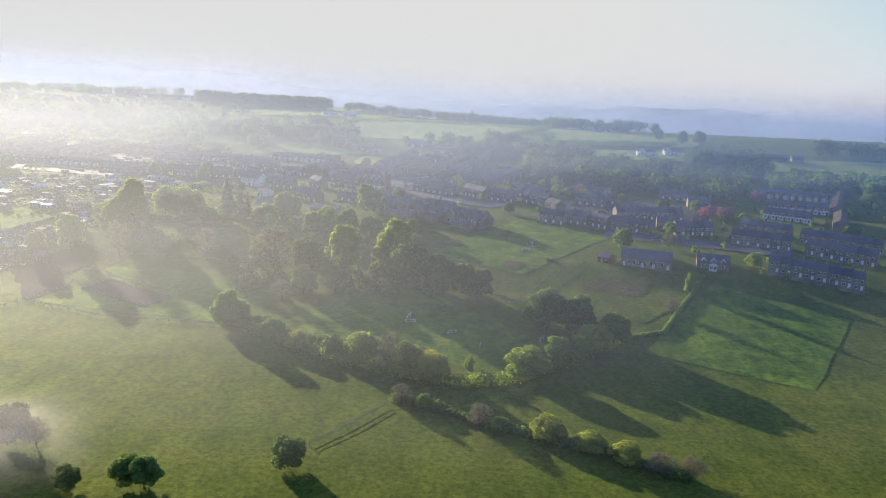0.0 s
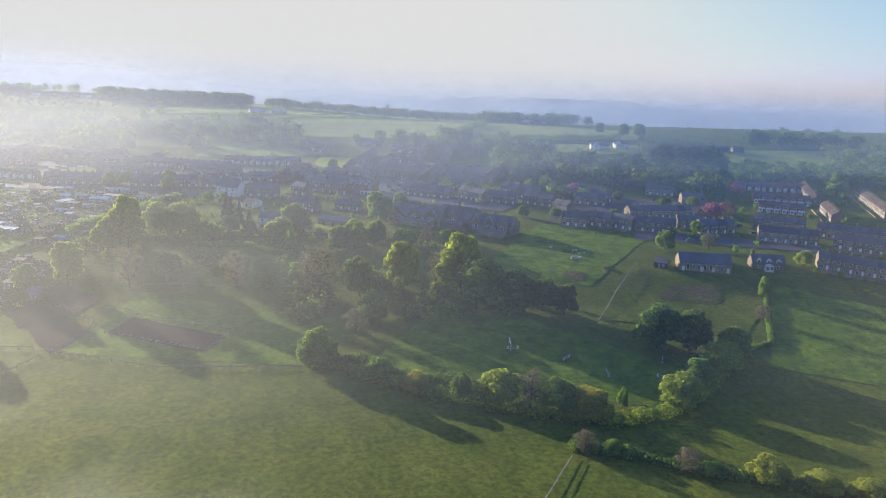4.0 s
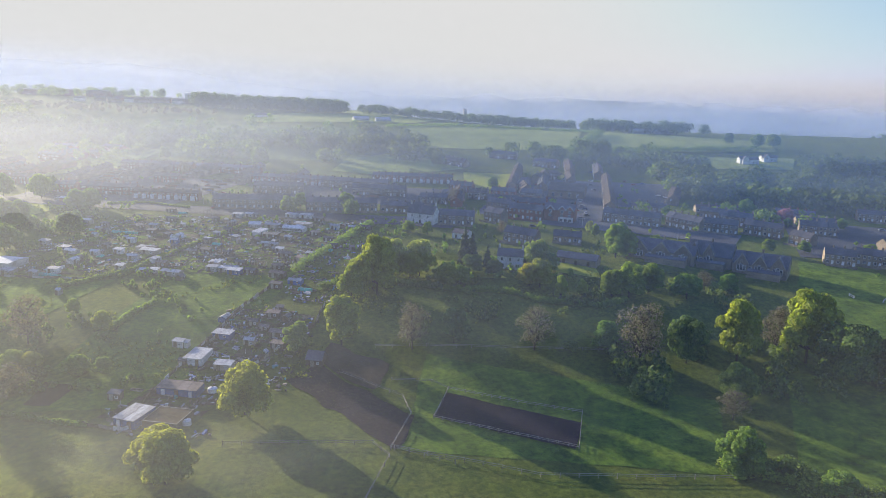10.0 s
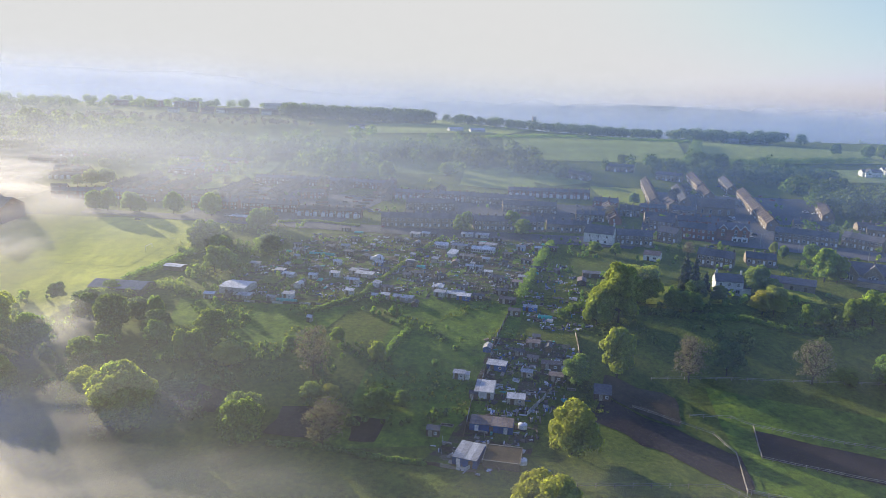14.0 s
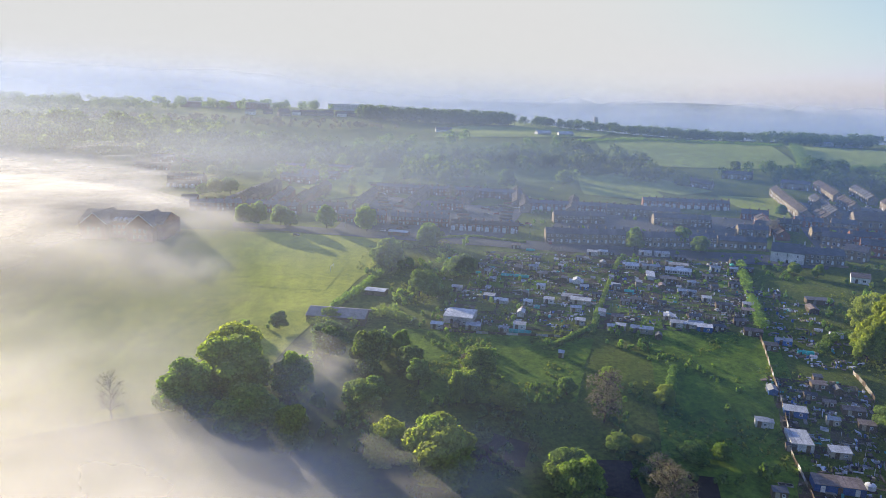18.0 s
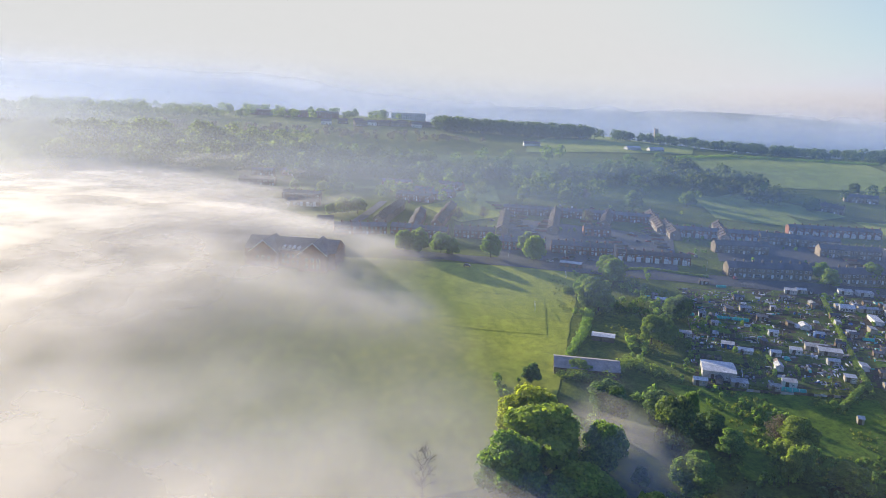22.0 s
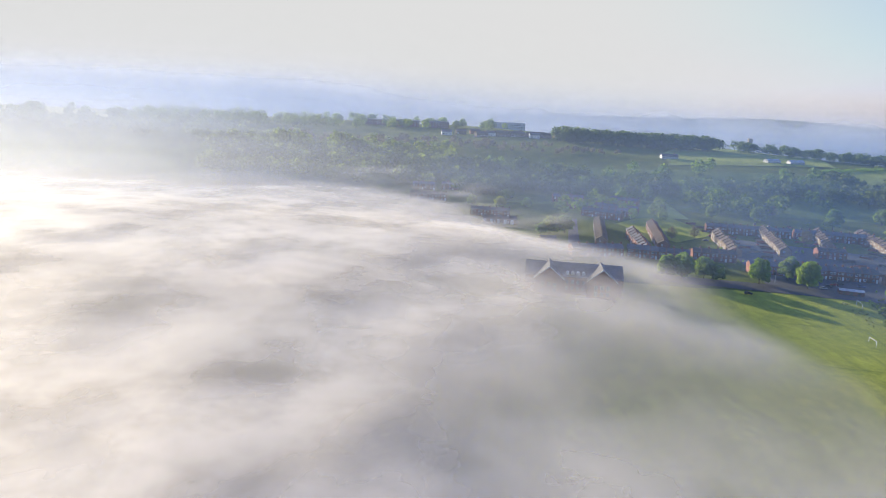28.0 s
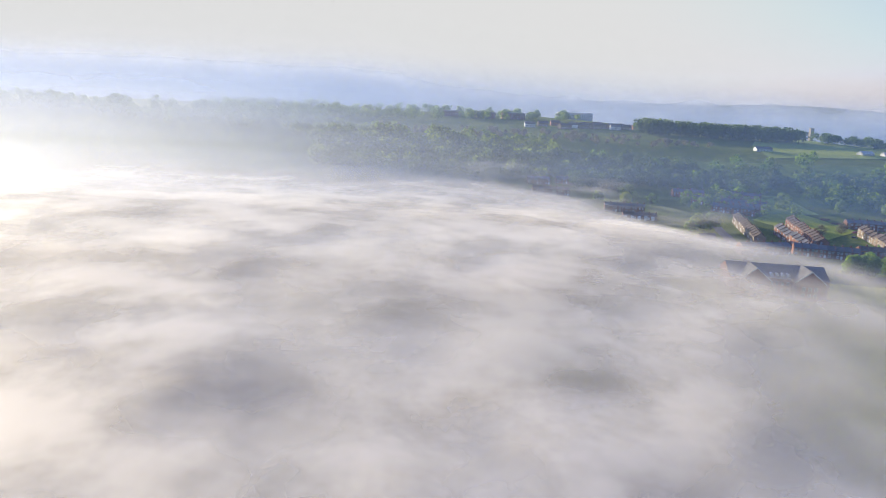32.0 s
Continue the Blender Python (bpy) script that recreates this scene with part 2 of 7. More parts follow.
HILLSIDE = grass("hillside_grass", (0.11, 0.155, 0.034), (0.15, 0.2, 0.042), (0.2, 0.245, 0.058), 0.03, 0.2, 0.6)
WORN = grass("worn_grass", (0.1, 0.12, 0.03), (0.135, 0.125, 0.05), (0.16, 0.125, 0.07), 0.09, 0.5)
SOIL = surface("dark_soil", (0.034, 0.027, 0.023), (0.075, 0.058, 0.048), 0.8, 0.95, big=0.05, bump_d=0.1, spec=0.03)
TRODDEN = surface("trodden_earth", (0.07, 0.06, 0.035), (0.13, 0.1, 0.065), 0.4, 0.95, big=0.06, bump_d=0.1, spec=0.03)


def plots(name):
    """Allotment ground: small plots of dug soil, straw, weeds and grass, each of its own colour."""
    m, nt, p = nodes_of(name)
    tc = nt.nodes.new("ShaderNodeTexCoord")
    mp = nt.nodes.new("ShaderNodeMapping")
    mp.inputs["Rotation"].default_value = (0, 0, radians(16))
    mp.inputs["Scale"].default_value = (0.16, 0.3, 0.0)
    vo = nt.nodes.new("ShaderNodeTexVoronoi")
    vo.distance = "CHEBYCHEV"
    vo.inputs["Scale"].default_value, vo.inputs["Randomness"].default_value = 1.0, 0.8
    ramp = nt.nodes.new("ShaderNodeValToRGB")
    ramp.color_ramp.interpolation = "CONSTANT"
    els = ramp.color_ramp.elements
    els[0].position, els[0].color = 0.0, (0.05, 0.038, 0.03, 1)
    els[1].position, els[1].color = 0.84, (0.2, 0.17, 0.11, 1)
    for at, c in ((0.2, (0.09, 0.12, 0.03)), (0.38, (0.085, 0.062, 0.045)), (0.52, (0.13, 0.17, 0.035)), (0.68, (0.12, 0.1, 0.06))):
        els.new(at).color = (*c, 1)
    nt.links.new(tc.outputs["Object"], mp.inputs[0])
    nt.links.new(mp.outputs[0], vo.inputs["Vector"])
    nt.links.new(vo.outputs["Color"], ramp.inputs[0])
    weeds, wn_ = noise_ramp(nt, 0.45, [(0.5, (0.0, 0.0, 0.0)), (0.64, (1.0, 1.0, 1.0))], detail=8, rough=0.75)
    fine, fn = noise_ramp(nt, 1.6, [(0.32, (0.5, 0.5, 0.5)), (0.66, (1.45, 1.4, 1.35))], detail=8, rough=0.8)
    col = mix(nt, ramp.outputs[0], (0.085, 0.11, 0.027), weeds.outputs[0])
    nt.links.new(mix(nt, col, fine.outputs[0], 0.9, "MULTIPLY"), p.inputs["Base Color"])
    p.inputs["Roughness"].default_value, p.inputs["Specular IOR Level"].default_value = 0.95, 0.05
    bump(nt, p, fn.outputs[0], 0.9, 0.4)
    return m


PLOTS = plots("allotment_ground")
ARENA = surface("arena_sand", (0.02, 0.016, 0.02), (0.036, 0.029, 0.034), 0.5, 0.9, big=0.07, bump_d=0.05, spec=0.03)
ASPHALT = surface("asphalt", (0.1, 0.098, 0.095), (0.15, 0.145, 0.14), 1.2, 0.75, big=0.05, spec=0.25)
STONE = surface("sandstone", (0.2, 0.163, 0.12), (0.37, 0.3, 0.22), 1.6, 0.9, big=0.2, bump_d=0.03)
BRICK = surface("red_brick", (0.21, 0.092, 0.062), (0.34, 0.158, 0.105), 2.5, 0.9, big=0.25, bump_d=0.02)
BUFF = surface("buff_brick", (0.23, 0.175, 0.128), (0.35, 0.272, 0.195), 2.5, 0.9, big=0.25, bump_d=0.02)
RENDERED = surface("white_render", (0.66, 0.66, 0.64), (0.8, 0.8, 0.78), 0.8, 0.8, big=0.15, vary=0.06)
SLATE = surface("slate_roof", (0.095, 0.09, 0.096), (0.175, 0.166, 0.168), 1.4, 0.6, big=0.25, bump_d=0.04, spec=0.4)
TILE = surface("brown_tile_roof", (0.09, 0.066, 0.053), (0.155, 0.115, 0.092), 1.6, 0.75, big=0.2, bump_d=0.05)
WHITE = surface("white_paint", (0.7, 0.7, 0.69), (0.82, 0.82, 0.8), 3.0, 0.65, big=0.5, vary=0.05)
METAL = surface("sheet_metal", (0.42, 0.42, 0.41), (0.66, 0.65, 0.63), 1.2, 0.7, 0.05, big=0.4, vary=0.32)
FIBRE = surface("weathered_fibre_cement", (0.26, 0.235, 0.21), (0.4, 0.365, 0.33), 1.0, 0.8, big=0.3, vary=0.1)
FELT = surface("roofing_felt", (0.09, 0.09, 0.095), (0.16, 0.16, 0.165), 2.0, 0.8, big=0.4)
TIMBER = surface("weathered_timber", (0.1, 0.07, 0.045), (0.2, 0.145, 0.095), 2.5, 0.85, big=0.5)
PALE = surface("pale_timber", (0.3, 0.26, 0.2), (0.48, 0.43, 0.35), 3.0, 0.8, big=0.6)
BLUE = surface("blue_paint", (0.035, 0.1, 0.3), (0.07, 0.17, 0.42), 2.0, 0.6, big=0.4)
TEAL = surface("green_netting", (0.03, 0.36, 0.27), (0.06, 0.5, 0.38), 1.5, 0.6, big=0.4, vary=0.15)
BARK = surface("bark", (0.06, 0.045, 0.03), (0.12, 0.09, 0.065), 3.0, 0.95, big=0.5, bump_d=0.05)
RUST = surface("rusty_sheet", (0.2, 0.15, 0.12), (0.34, 0.27, 0.23), 1.0, 0.85, big=0.4)
TYRE = surface("black_rubber", (0.015, 0.015, 0.015), (0.03, 0.03, 0.03), 4.0, 0.8)
LEAF_DARK = foliage("dark_leaves", (0.065, 0.13, 0.03), (0.2, 0.305, 0.065), 0.5)
LEAF = foliage("green_leaves", (0.13, 0.225, 0.038), (0.27, 0.4, 0.075), 0.58)
LEAF_LIGHT = foliage("spring_leaves", (0.19, 0.285, 0.038), (0.37, 0.465, 0.08), 0.6)
LEAF_WOOD = foliage("wood_leaves", (0.06, 0.105, 0.03), (0.125, 0.19, 0.05), 0.4)
LEAF_GOLD = foliage("golden_leaves", (0.27, 0.31, 0.04), (0.43, 0.46, 0.08), 0.6)
LEAF_BROWN = foliage("brown_buds", (0.15, 0.135, 0.08), (0.3, 0.265, 0.165), 0.3)
BLOSSOM = foliage("pink_blossom", (0.3, 0.11, 0.14), (0.5, 0.22, 0.26), 0.3)
FIR = foliage("conifer_needles", (0.021, 0.042, 0.017), (0.062, 0.094, 0.029), 0.2)

GLASS, _nt, _p = nodes_of("window_glass")
_p.inputs["Base Color"].default_value = (0.03, 0.035, 0.04, 1)
_p.inputs["Roughness"].default_value, _p.inputs["Specular IOR Level"].default_value = 0.08, 0.8


# Ground ------------------------------------------------------------------
YS = [-4000, -200, 250, 330, 360, 395, 455, 525, 600, 650, 750, 850, 930, 1000, 1070, 1220, 1400, 1800, 2500, 4500]
ZL = [-10, -6, -3, -1, 2, 7, 13, 18.5, 23.5, 25, 26, 29, 34, 47, 62, 72, 79, 45, -40, -80]
ZC = [-10, -6, -1, 0, 3, 11, 17, 20.5, 22.5, 24, 27, 34, 43, 54, 61, 66, 67, 25, -50, -80]
ZR = [-10, -6, -1, 8, 14, 16, 18, 20, 22, 25, 33, 43, 49, 53, 55, 53, 34, -10, -60, -80]


def smooth(v):
    v = min(max(v, 0.0), 1.0)
    return v * v * (3 - 2 * v)


def ground_z(x, y):
    """The valley side: flat meadow, a bank, the village terrace, then the hill."""
    s, u = smooth((x + 420) / 320), smooth((x + 60) / 330)
    l, c, r = (float(np.interp(y, YS, z)) for z in (ZL, ZC, ZR))
    return (l * (1 - s) + c * s) * (1 - u) + r * u


def relief(x, y):
    return 0.25 * noise.noise((x * 0.05, y * 0.05, 3.0)) + 0.12 * noise.noise((x * 0.21, y * 0.21, 8.0))


def gz(x, y):
    return ground_z(x, y) + relief(x, y)


def mesh_object(name, verts, faces, material, parent=None, smooth_shade=False):
    me = bpy.data.meshes.new(name)
    me.from_pydata(verts, [], faces)
    me.materials.append(material)
    if smooth_shade:
        me.polygons.foreach_set("use_smooth", [True] * len(me.polygons))
    ob = new(name, me)
    if parent:
        ob.parent = parent
    return ob


def axis_steps(stops):
    """Coordinates from stops of (from, to, step)."""
    out = []
    for a, b, d in stops:
        out += list(np.arange(a, b, d))
    return out + [stops[-1][1]]


def sheet(name, xs, ys, height, material):
    nx = len(xs)
    verts = [(x, y, height(x, y)) for y in ys for x in xs]
    faces = [(j * nx + i, j * nx + i + 1, (j + 1) * nx + i + 1, (j + 1) * nx + i) for j in range(len(ys) - 1) for i in range(nx - 1)]
    return mesh_object(name, verts, faces, material, smooth_shade=True)


tagged(sheet("ground", axis_steps([(-4800, -1200, 120), (-1200, -720, 20), (-720, 560, 5), (560, 1300, 20), (1300, 4800, 120)]),
             axis_steps([(-3000, 0, 150), (0, 180, 15), (180, 700, 4), (700, 1400, 12), (1400, 4800, 100)]), gz, MEADOW),
       "rough green meadow rising from the valley to the hill", "ground", kind="structure")


def patch(name, corners, material, label, category="field", step=4.0, lift=0.12, kind="structure"):
    """A field that lies on the ground inside four corners (in order round it)."""
    a, b, c, d = (Vector(p) for p in corners)
    nu = max(2, int(max((b - a).length, (c - d).length) / step))
    nv = max(2, int(max((d - a).length, (c - b).length) / step))
    verts, faces = [], []
    for j in range(nv + 1):
        for i in range(nu + 1):
            u, v = i / nu, j / nv
            p = (a * (1 - u) + b * u) * (1 - v) + (d * (1 - u) + c * u) * v
            if i in (0, nu) or j in (0, nv):
                p = p + Vector((noise.noise((p.x * 0.11, p.y * 0.11, 1.5)), noise.noise((p.x * 0.11, p.y * 0.11, 7.5)))) * {"road": 0.1, "ground": 3.0, "plot": 1.6}.get(category, 0.8)
            verts.append((p.x, p.y, gz(p.x, p.y) + lift))
    for j in range(nv):
        for i in range(nu):
            k = j * (nu + 1) + i
            faces.append((k, k + 1, k + nu + 2, k + nu + 1))
    return tagged(mesh_object(name, verts, faces, material, smooth_shade=True), label, category, kind=kind)


# Mist --------------------------------------------------------------------
def fog_edge(y):
    """Where the fog bank begins: west of this x at that y."""
    return float(np.interp(y, [-140, 60, 250, 300, 340, 380, 460, 540, 610, 650, 730, 830, 890, 960, 1000], [-420, -165, -202, -213, -242, -282, -302, -312, -306, -340, -408, -432, -492, -553, -740]))


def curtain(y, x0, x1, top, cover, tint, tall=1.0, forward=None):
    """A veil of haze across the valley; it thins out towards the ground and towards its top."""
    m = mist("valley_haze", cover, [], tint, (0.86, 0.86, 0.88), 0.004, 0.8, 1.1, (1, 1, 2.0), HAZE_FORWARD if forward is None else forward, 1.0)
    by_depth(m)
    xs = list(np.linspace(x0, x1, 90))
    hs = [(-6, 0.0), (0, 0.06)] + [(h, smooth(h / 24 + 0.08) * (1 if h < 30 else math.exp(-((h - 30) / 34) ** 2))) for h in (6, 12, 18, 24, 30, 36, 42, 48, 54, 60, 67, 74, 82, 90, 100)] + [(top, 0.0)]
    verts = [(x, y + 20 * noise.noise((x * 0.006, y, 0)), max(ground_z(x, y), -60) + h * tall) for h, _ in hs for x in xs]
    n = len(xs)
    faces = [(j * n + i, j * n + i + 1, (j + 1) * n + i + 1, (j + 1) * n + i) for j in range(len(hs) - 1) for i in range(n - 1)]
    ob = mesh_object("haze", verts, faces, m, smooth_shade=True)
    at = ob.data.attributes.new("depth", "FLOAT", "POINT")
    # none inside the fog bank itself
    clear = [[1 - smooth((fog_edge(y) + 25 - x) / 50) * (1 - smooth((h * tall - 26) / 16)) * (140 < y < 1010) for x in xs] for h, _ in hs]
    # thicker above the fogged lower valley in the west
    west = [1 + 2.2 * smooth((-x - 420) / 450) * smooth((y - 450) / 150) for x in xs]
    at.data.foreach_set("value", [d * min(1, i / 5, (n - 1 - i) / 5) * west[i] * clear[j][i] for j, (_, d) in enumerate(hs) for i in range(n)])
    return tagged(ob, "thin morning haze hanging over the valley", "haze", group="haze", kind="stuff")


def by_depth(m):
    """Lets the mesh's depth attribute thin the mist."""
    nt = m.node_tree
    a = nt.nodes.new("ShaderNodeAttribute")
    a.attribute_name = "depth"
    mul = next(n for n in nt.nodes if n.type == "MATH" and n.use_clamp)
    src = mul.inputs[0].links[0].from_socket
    mm = nt.nodes.new("ShaderNodeMath")
    mm.operation = "MULTIPLY"
    nt.links.new(src, mm.inputs[0])
    nt.links.new(a.outputs["Fac"], mm.inputs[1])
    nt.links.new(mm.outputs[0], mul.inputs[0])


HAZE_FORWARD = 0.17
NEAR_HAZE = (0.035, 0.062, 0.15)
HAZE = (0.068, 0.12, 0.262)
# the near veils also stand in for the sun's glare in the lens
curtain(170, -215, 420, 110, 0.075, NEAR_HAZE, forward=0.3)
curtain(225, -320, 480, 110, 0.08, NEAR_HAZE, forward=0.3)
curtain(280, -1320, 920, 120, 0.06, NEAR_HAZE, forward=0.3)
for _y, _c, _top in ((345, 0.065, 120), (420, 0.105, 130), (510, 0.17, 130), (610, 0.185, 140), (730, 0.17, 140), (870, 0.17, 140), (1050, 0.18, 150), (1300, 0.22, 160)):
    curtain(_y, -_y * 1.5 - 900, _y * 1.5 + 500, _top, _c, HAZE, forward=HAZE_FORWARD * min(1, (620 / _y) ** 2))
# far veils: the paling of distant air is put into each tint
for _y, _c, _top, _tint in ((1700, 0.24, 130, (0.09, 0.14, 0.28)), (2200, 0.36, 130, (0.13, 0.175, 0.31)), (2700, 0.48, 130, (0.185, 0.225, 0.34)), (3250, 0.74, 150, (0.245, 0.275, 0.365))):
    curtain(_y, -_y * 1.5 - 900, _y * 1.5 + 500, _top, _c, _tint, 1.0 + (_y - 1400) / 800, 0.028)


def fog_thin(x, y):
    """Where the bank is thin enough to let the fields show through: soft patches, and the shallow corner over the low meadow."""
    patch_ = smooth(0.5 + 2.2 * noise.fractal((x * 0.014, y * 0.014, 6.0), 1.0, 2.1, 3))
    corner = math.exp(-((x + 388) / 84) ** 2 - ((y - 434) / 84) ** 2)
    return (0.66 + 0.34 * patch_) * (1 - 0.85 * corner)


def fog_layer(k, count):
    f = k / (count - 1)
    lift, cover = 1.5 + 21.0 * f, 0.5 - 0.22 * f
    inset = -6 + 48 * f ** 1.4
    verts, faces, n, rows = [], [], 46, list(np.arange(-140, 1000, 12.0))
    for y in rows:
        e = fog_edge(y) - inset + (10 + 26 * f) * noise.fractal((y * 0.014, k * 0.6, 4.0), 1.0, 2.1, 4)
        for i in range(n + 1):
            u = i / n
            x = e - 900 * u ** 1.6
            rise = 1 - math.exp(-u * 6)
            h = (0.5 - math.sqrt(noise.fractal((x * 0.009, y * 0.009, 0), 1.0, 2.1, 2) ** 2 + 0.06)) * (1.2 + 1.2 * f)
            bank = ground_z(x, y) * 0.75 + 4 + lift * (0.72 + 0.28 * rise) * (1 - 0.4 * smooth((y - 600) / 300)) + h * rise
            floor_ = ground_z(x, y) + 1.0 + 0.9 * k
            verts.append((x, y, floor_ + 0.5 * (bank - floor_ + math.sqrt((bank - floor_) ** 2 + 25.0))))
    w = n + 1
    for j in range(len(rows) - 1):
        for i in range(n):
            faces.append((j * w + i, j * w + i + 1, (j + 1) * w + i + 1, (j + 1) * w + i))
    m = FOG[k % len(FOG)]
    ob = mesh_object("fog_bank", verts, faces, m, smooth_shade=True)
    uv = ob.data.attributes.new("depth", "FLOAT", "POINT")
    uv.data.foreach_set("value", [smooth(((i / n) ** 1.6) * 900 / (30 + 44 * f)) * (1 - 0.66 * math.exp(-((verts[j * w + i][0] + 402) / 68) ** 2 - ((verts[j * w + i][1] - 578) / 55) ** 2)) * (0.58 + 0.42 * smooth((-verts[j * w + i][0] - 325) / 120)) * fog_thin(verts[j * w + i][0], verts[j * w + i][1]) * smooth((j - 8 + 9 * noise.noise((verts[j * w + i][0] * 0.012, k, 2.0))) / 9) * smooth((len(rows) - 1 - j) / 24) for j in range(len(rows)) for i in range(w)])
    return tagged(ob, "white morning fog bank drifting over the fields", "fog", group="fog", kind="stuff")


FOG = []
for _k in range(7):
    _m = mist("fog", 0.72, [], (0.74, 0.71, 0.665), (1.0, 0.95, 0.88), 0.01 + 0.0028 * _k, 0.25, 1.0, (1, 1, 1.5), 0.26, 0.3, tuple((to_sun + Vector((0, 0, 0.55))).normalized()))
    by_depth(_m)
    FOG.append(_m)
for _k in range(7):
    fog_layer(_k, 7)


def wisp(cx, cy, rx, ry, height, cover):
    """A low scrap of mist over the grass."""
    for k in range(3):
        n, verts, faces, depth = 26, [], [], []
        for j in range(n + 1):
            for i in range(n + 1):
                u, v = 2 * i / n - 1, 2 * j / n - 1
                x, y = cx + rx * u, cy + ry * v
                verts.append((x, y, ground_z(x, y) + height * (0.4 + 0.45 * k) + 3 * noise.fractal((x * 0.03, y * 0.03, k), 1.0, 2.0, 3)))
                depth.append(cover * smooth((1 - math.hypot(u, v)) * (1.5 + 2.2 * noise.noise((x * 0.035, y * 0.035, k + 3.0)))))
        for j in range(n):
            for i in range(n):
                a = j * (n + 1) + i
                faces.append((a, a + 1, a + n + 2, a + n + 1))
        ob = mesh_object("mist_wisp", verts, faces, FOG[k], smooth_shade=True)
        ob.data.attributes.new("depth", "FLOAT", "POINT").data.foreach_set("value", depth)
        tagged(ob, "low scrap of drifting mist above the grass", "fog", group="fog", kind="stuff")


wisp(-395, 700, 45, 35, 14, 0.3)
wisp(-445, 800, 55, 40, 16, 0.3)
wisp(-510, 890, 65, 40, 14, 0.3)
wisp(-75, 235, 60, 50, 12, 0.05)
wisp(-5, 165, 50, 45, 10, 0.32)
wisp(-95, 300, 60, 30, 8, 0.05)
wisp(-250, 345, 55, 28, 9, 0.24)
wisp(-268, 395, 22, 40, 9, 0.24)
wisp(-225, 290, 80, 35, 10, 0.16)


# Building kit ------------------------------------------------------------
def part(name, bm, material, parent, label=""):
    me = bpy.data.meshes.new(name)
    bm.to_mesh(me)
    bm.free()
    me.materials.append(material)
    ob = new(name, me)
    ob.parent = parent
    if label:
        ob["label"] = label
    return ob


def box_into(bm, x0, x1, y0, y1, z0, z1):
    v = [bm.verts.new((x, y, z)) for z in (z0, z1) for y in (y0, y1) for x in (x0, x1)]
    for f in ((0, 2, 3, 1), (4, 5, 7, 6), (0, 1, 5, 4), (2, 6, 7, 3), (0, 4, 6, 2), (1, 3, 7, 5)):
        bm.faces.new([v[i] for i in f])


def box(x0, x1, y0, y1, z0, z1):
    bm = bmesh.new()
    box_into(bm, x0, x1, y0, y1, z0, z1)
    return bm


def prism(profile, y0, y1, axis="y"):
    """A closed profile of (a, z), drawn out along y (or x)."""
    bm = bmesh.new()
    rings = []
    for y in (y0, y1):
        rings.append([bm.verts.new((a, y, z) if axis == "y" else (y, a, z)) for a, z in profile])
    n = len(profile)
    for i in range(n):
        bm.faces.new((rings[0][i], rings[0][(i + 1) % n], rings[1][(i + 1) % n], rings[1][i]))
    bm.faces.new(rings[0][::-1])
    bm.faces.new(rings[1])
    bmesh.ops.recalc_face_normals(bm, faces=bm.faces)
    return bm


def empty(name, m, label, category, group=""):
    ob = new(name)
    ob.empty_display_size = 0.5
    ob.matrix_basis = m
    return tagged(ob, label, category, group)


def tube_into(bm, pts, radii, sides=6):
    """A tapered limb along points."""
    rings = []
    for k, p in enumerate(pts):
        a = pts[max(k - 1, 0)]
        b = pts[min(k + 1, len(pts) - 1)]
        q = (b - a).to_track_quat("Z", "Y")
        rings.append([bm.verts.new(p + q @ Vector((radii[k] * math.cos(t), radii[k] * math.sin(t), 0))) for t in [2 * math.pi * i / sides for i in range(sides)]])
    for r, s in zip(rings, rings[1:]):
        for i in range(sides):
            bm.faces.new((r[i], r[(i + 1) % sides], s[(i + 1) % sides], s[i]))
    bm.faces.new(rings[-1])


# Trees -------------------------------------------------------------------
def leaf_cloud(lobes, count, size, rng, squash=0.8, hollow=0.55):
    """Many small leaf clumps over the lobes of a crown; each is a bent pair of blades."""
    vol = [r ** 2 for _, r in lobes]
    verts, faces = [], []
    for _ in range(count):
        c, r = rng.choices(lobes, vol)[0]
        d = Vector((rng.gauss(0, 1), rng.gauss(0, 1), rng.gauss(0, 1)))
        d.normalize()
        if d.z < -0.55:
            d.z *= -0.6
            d.normalize()
        k = r * (hollow + (1 - hollow) * rng.random() ** 0.6) * (1 + 0.18 * noise.noise(c + d * 2.3))
        p = c + Vector((d.x * k, d.y * k, d.z * k * squash))
        n = (d + Vector((rng.uniform(-0.8, 0.8), rng.uniform(-0.8, 0.8), rng.uniform(-0.5, 0.9)))).normalized()
        q = n.to_track_quat("Z", "Y")
        s = size * rng.uniform(0.55, 1.3)
        turn = rng.uniform(0, 6.28)
        b = len(verts)
        for i in range(4):
            a = turn + i * 1.5708
            rr = s * rng.uniform(0.5, 1.1)
            verts.append(p + q @ Vector((rr * math.cos(a), rr * math.sin(a), 0.4 * s * (rng.random() - 0.5))))
        faces.append((b, b + 1, b + 2, b + 3))
    return verts, faces


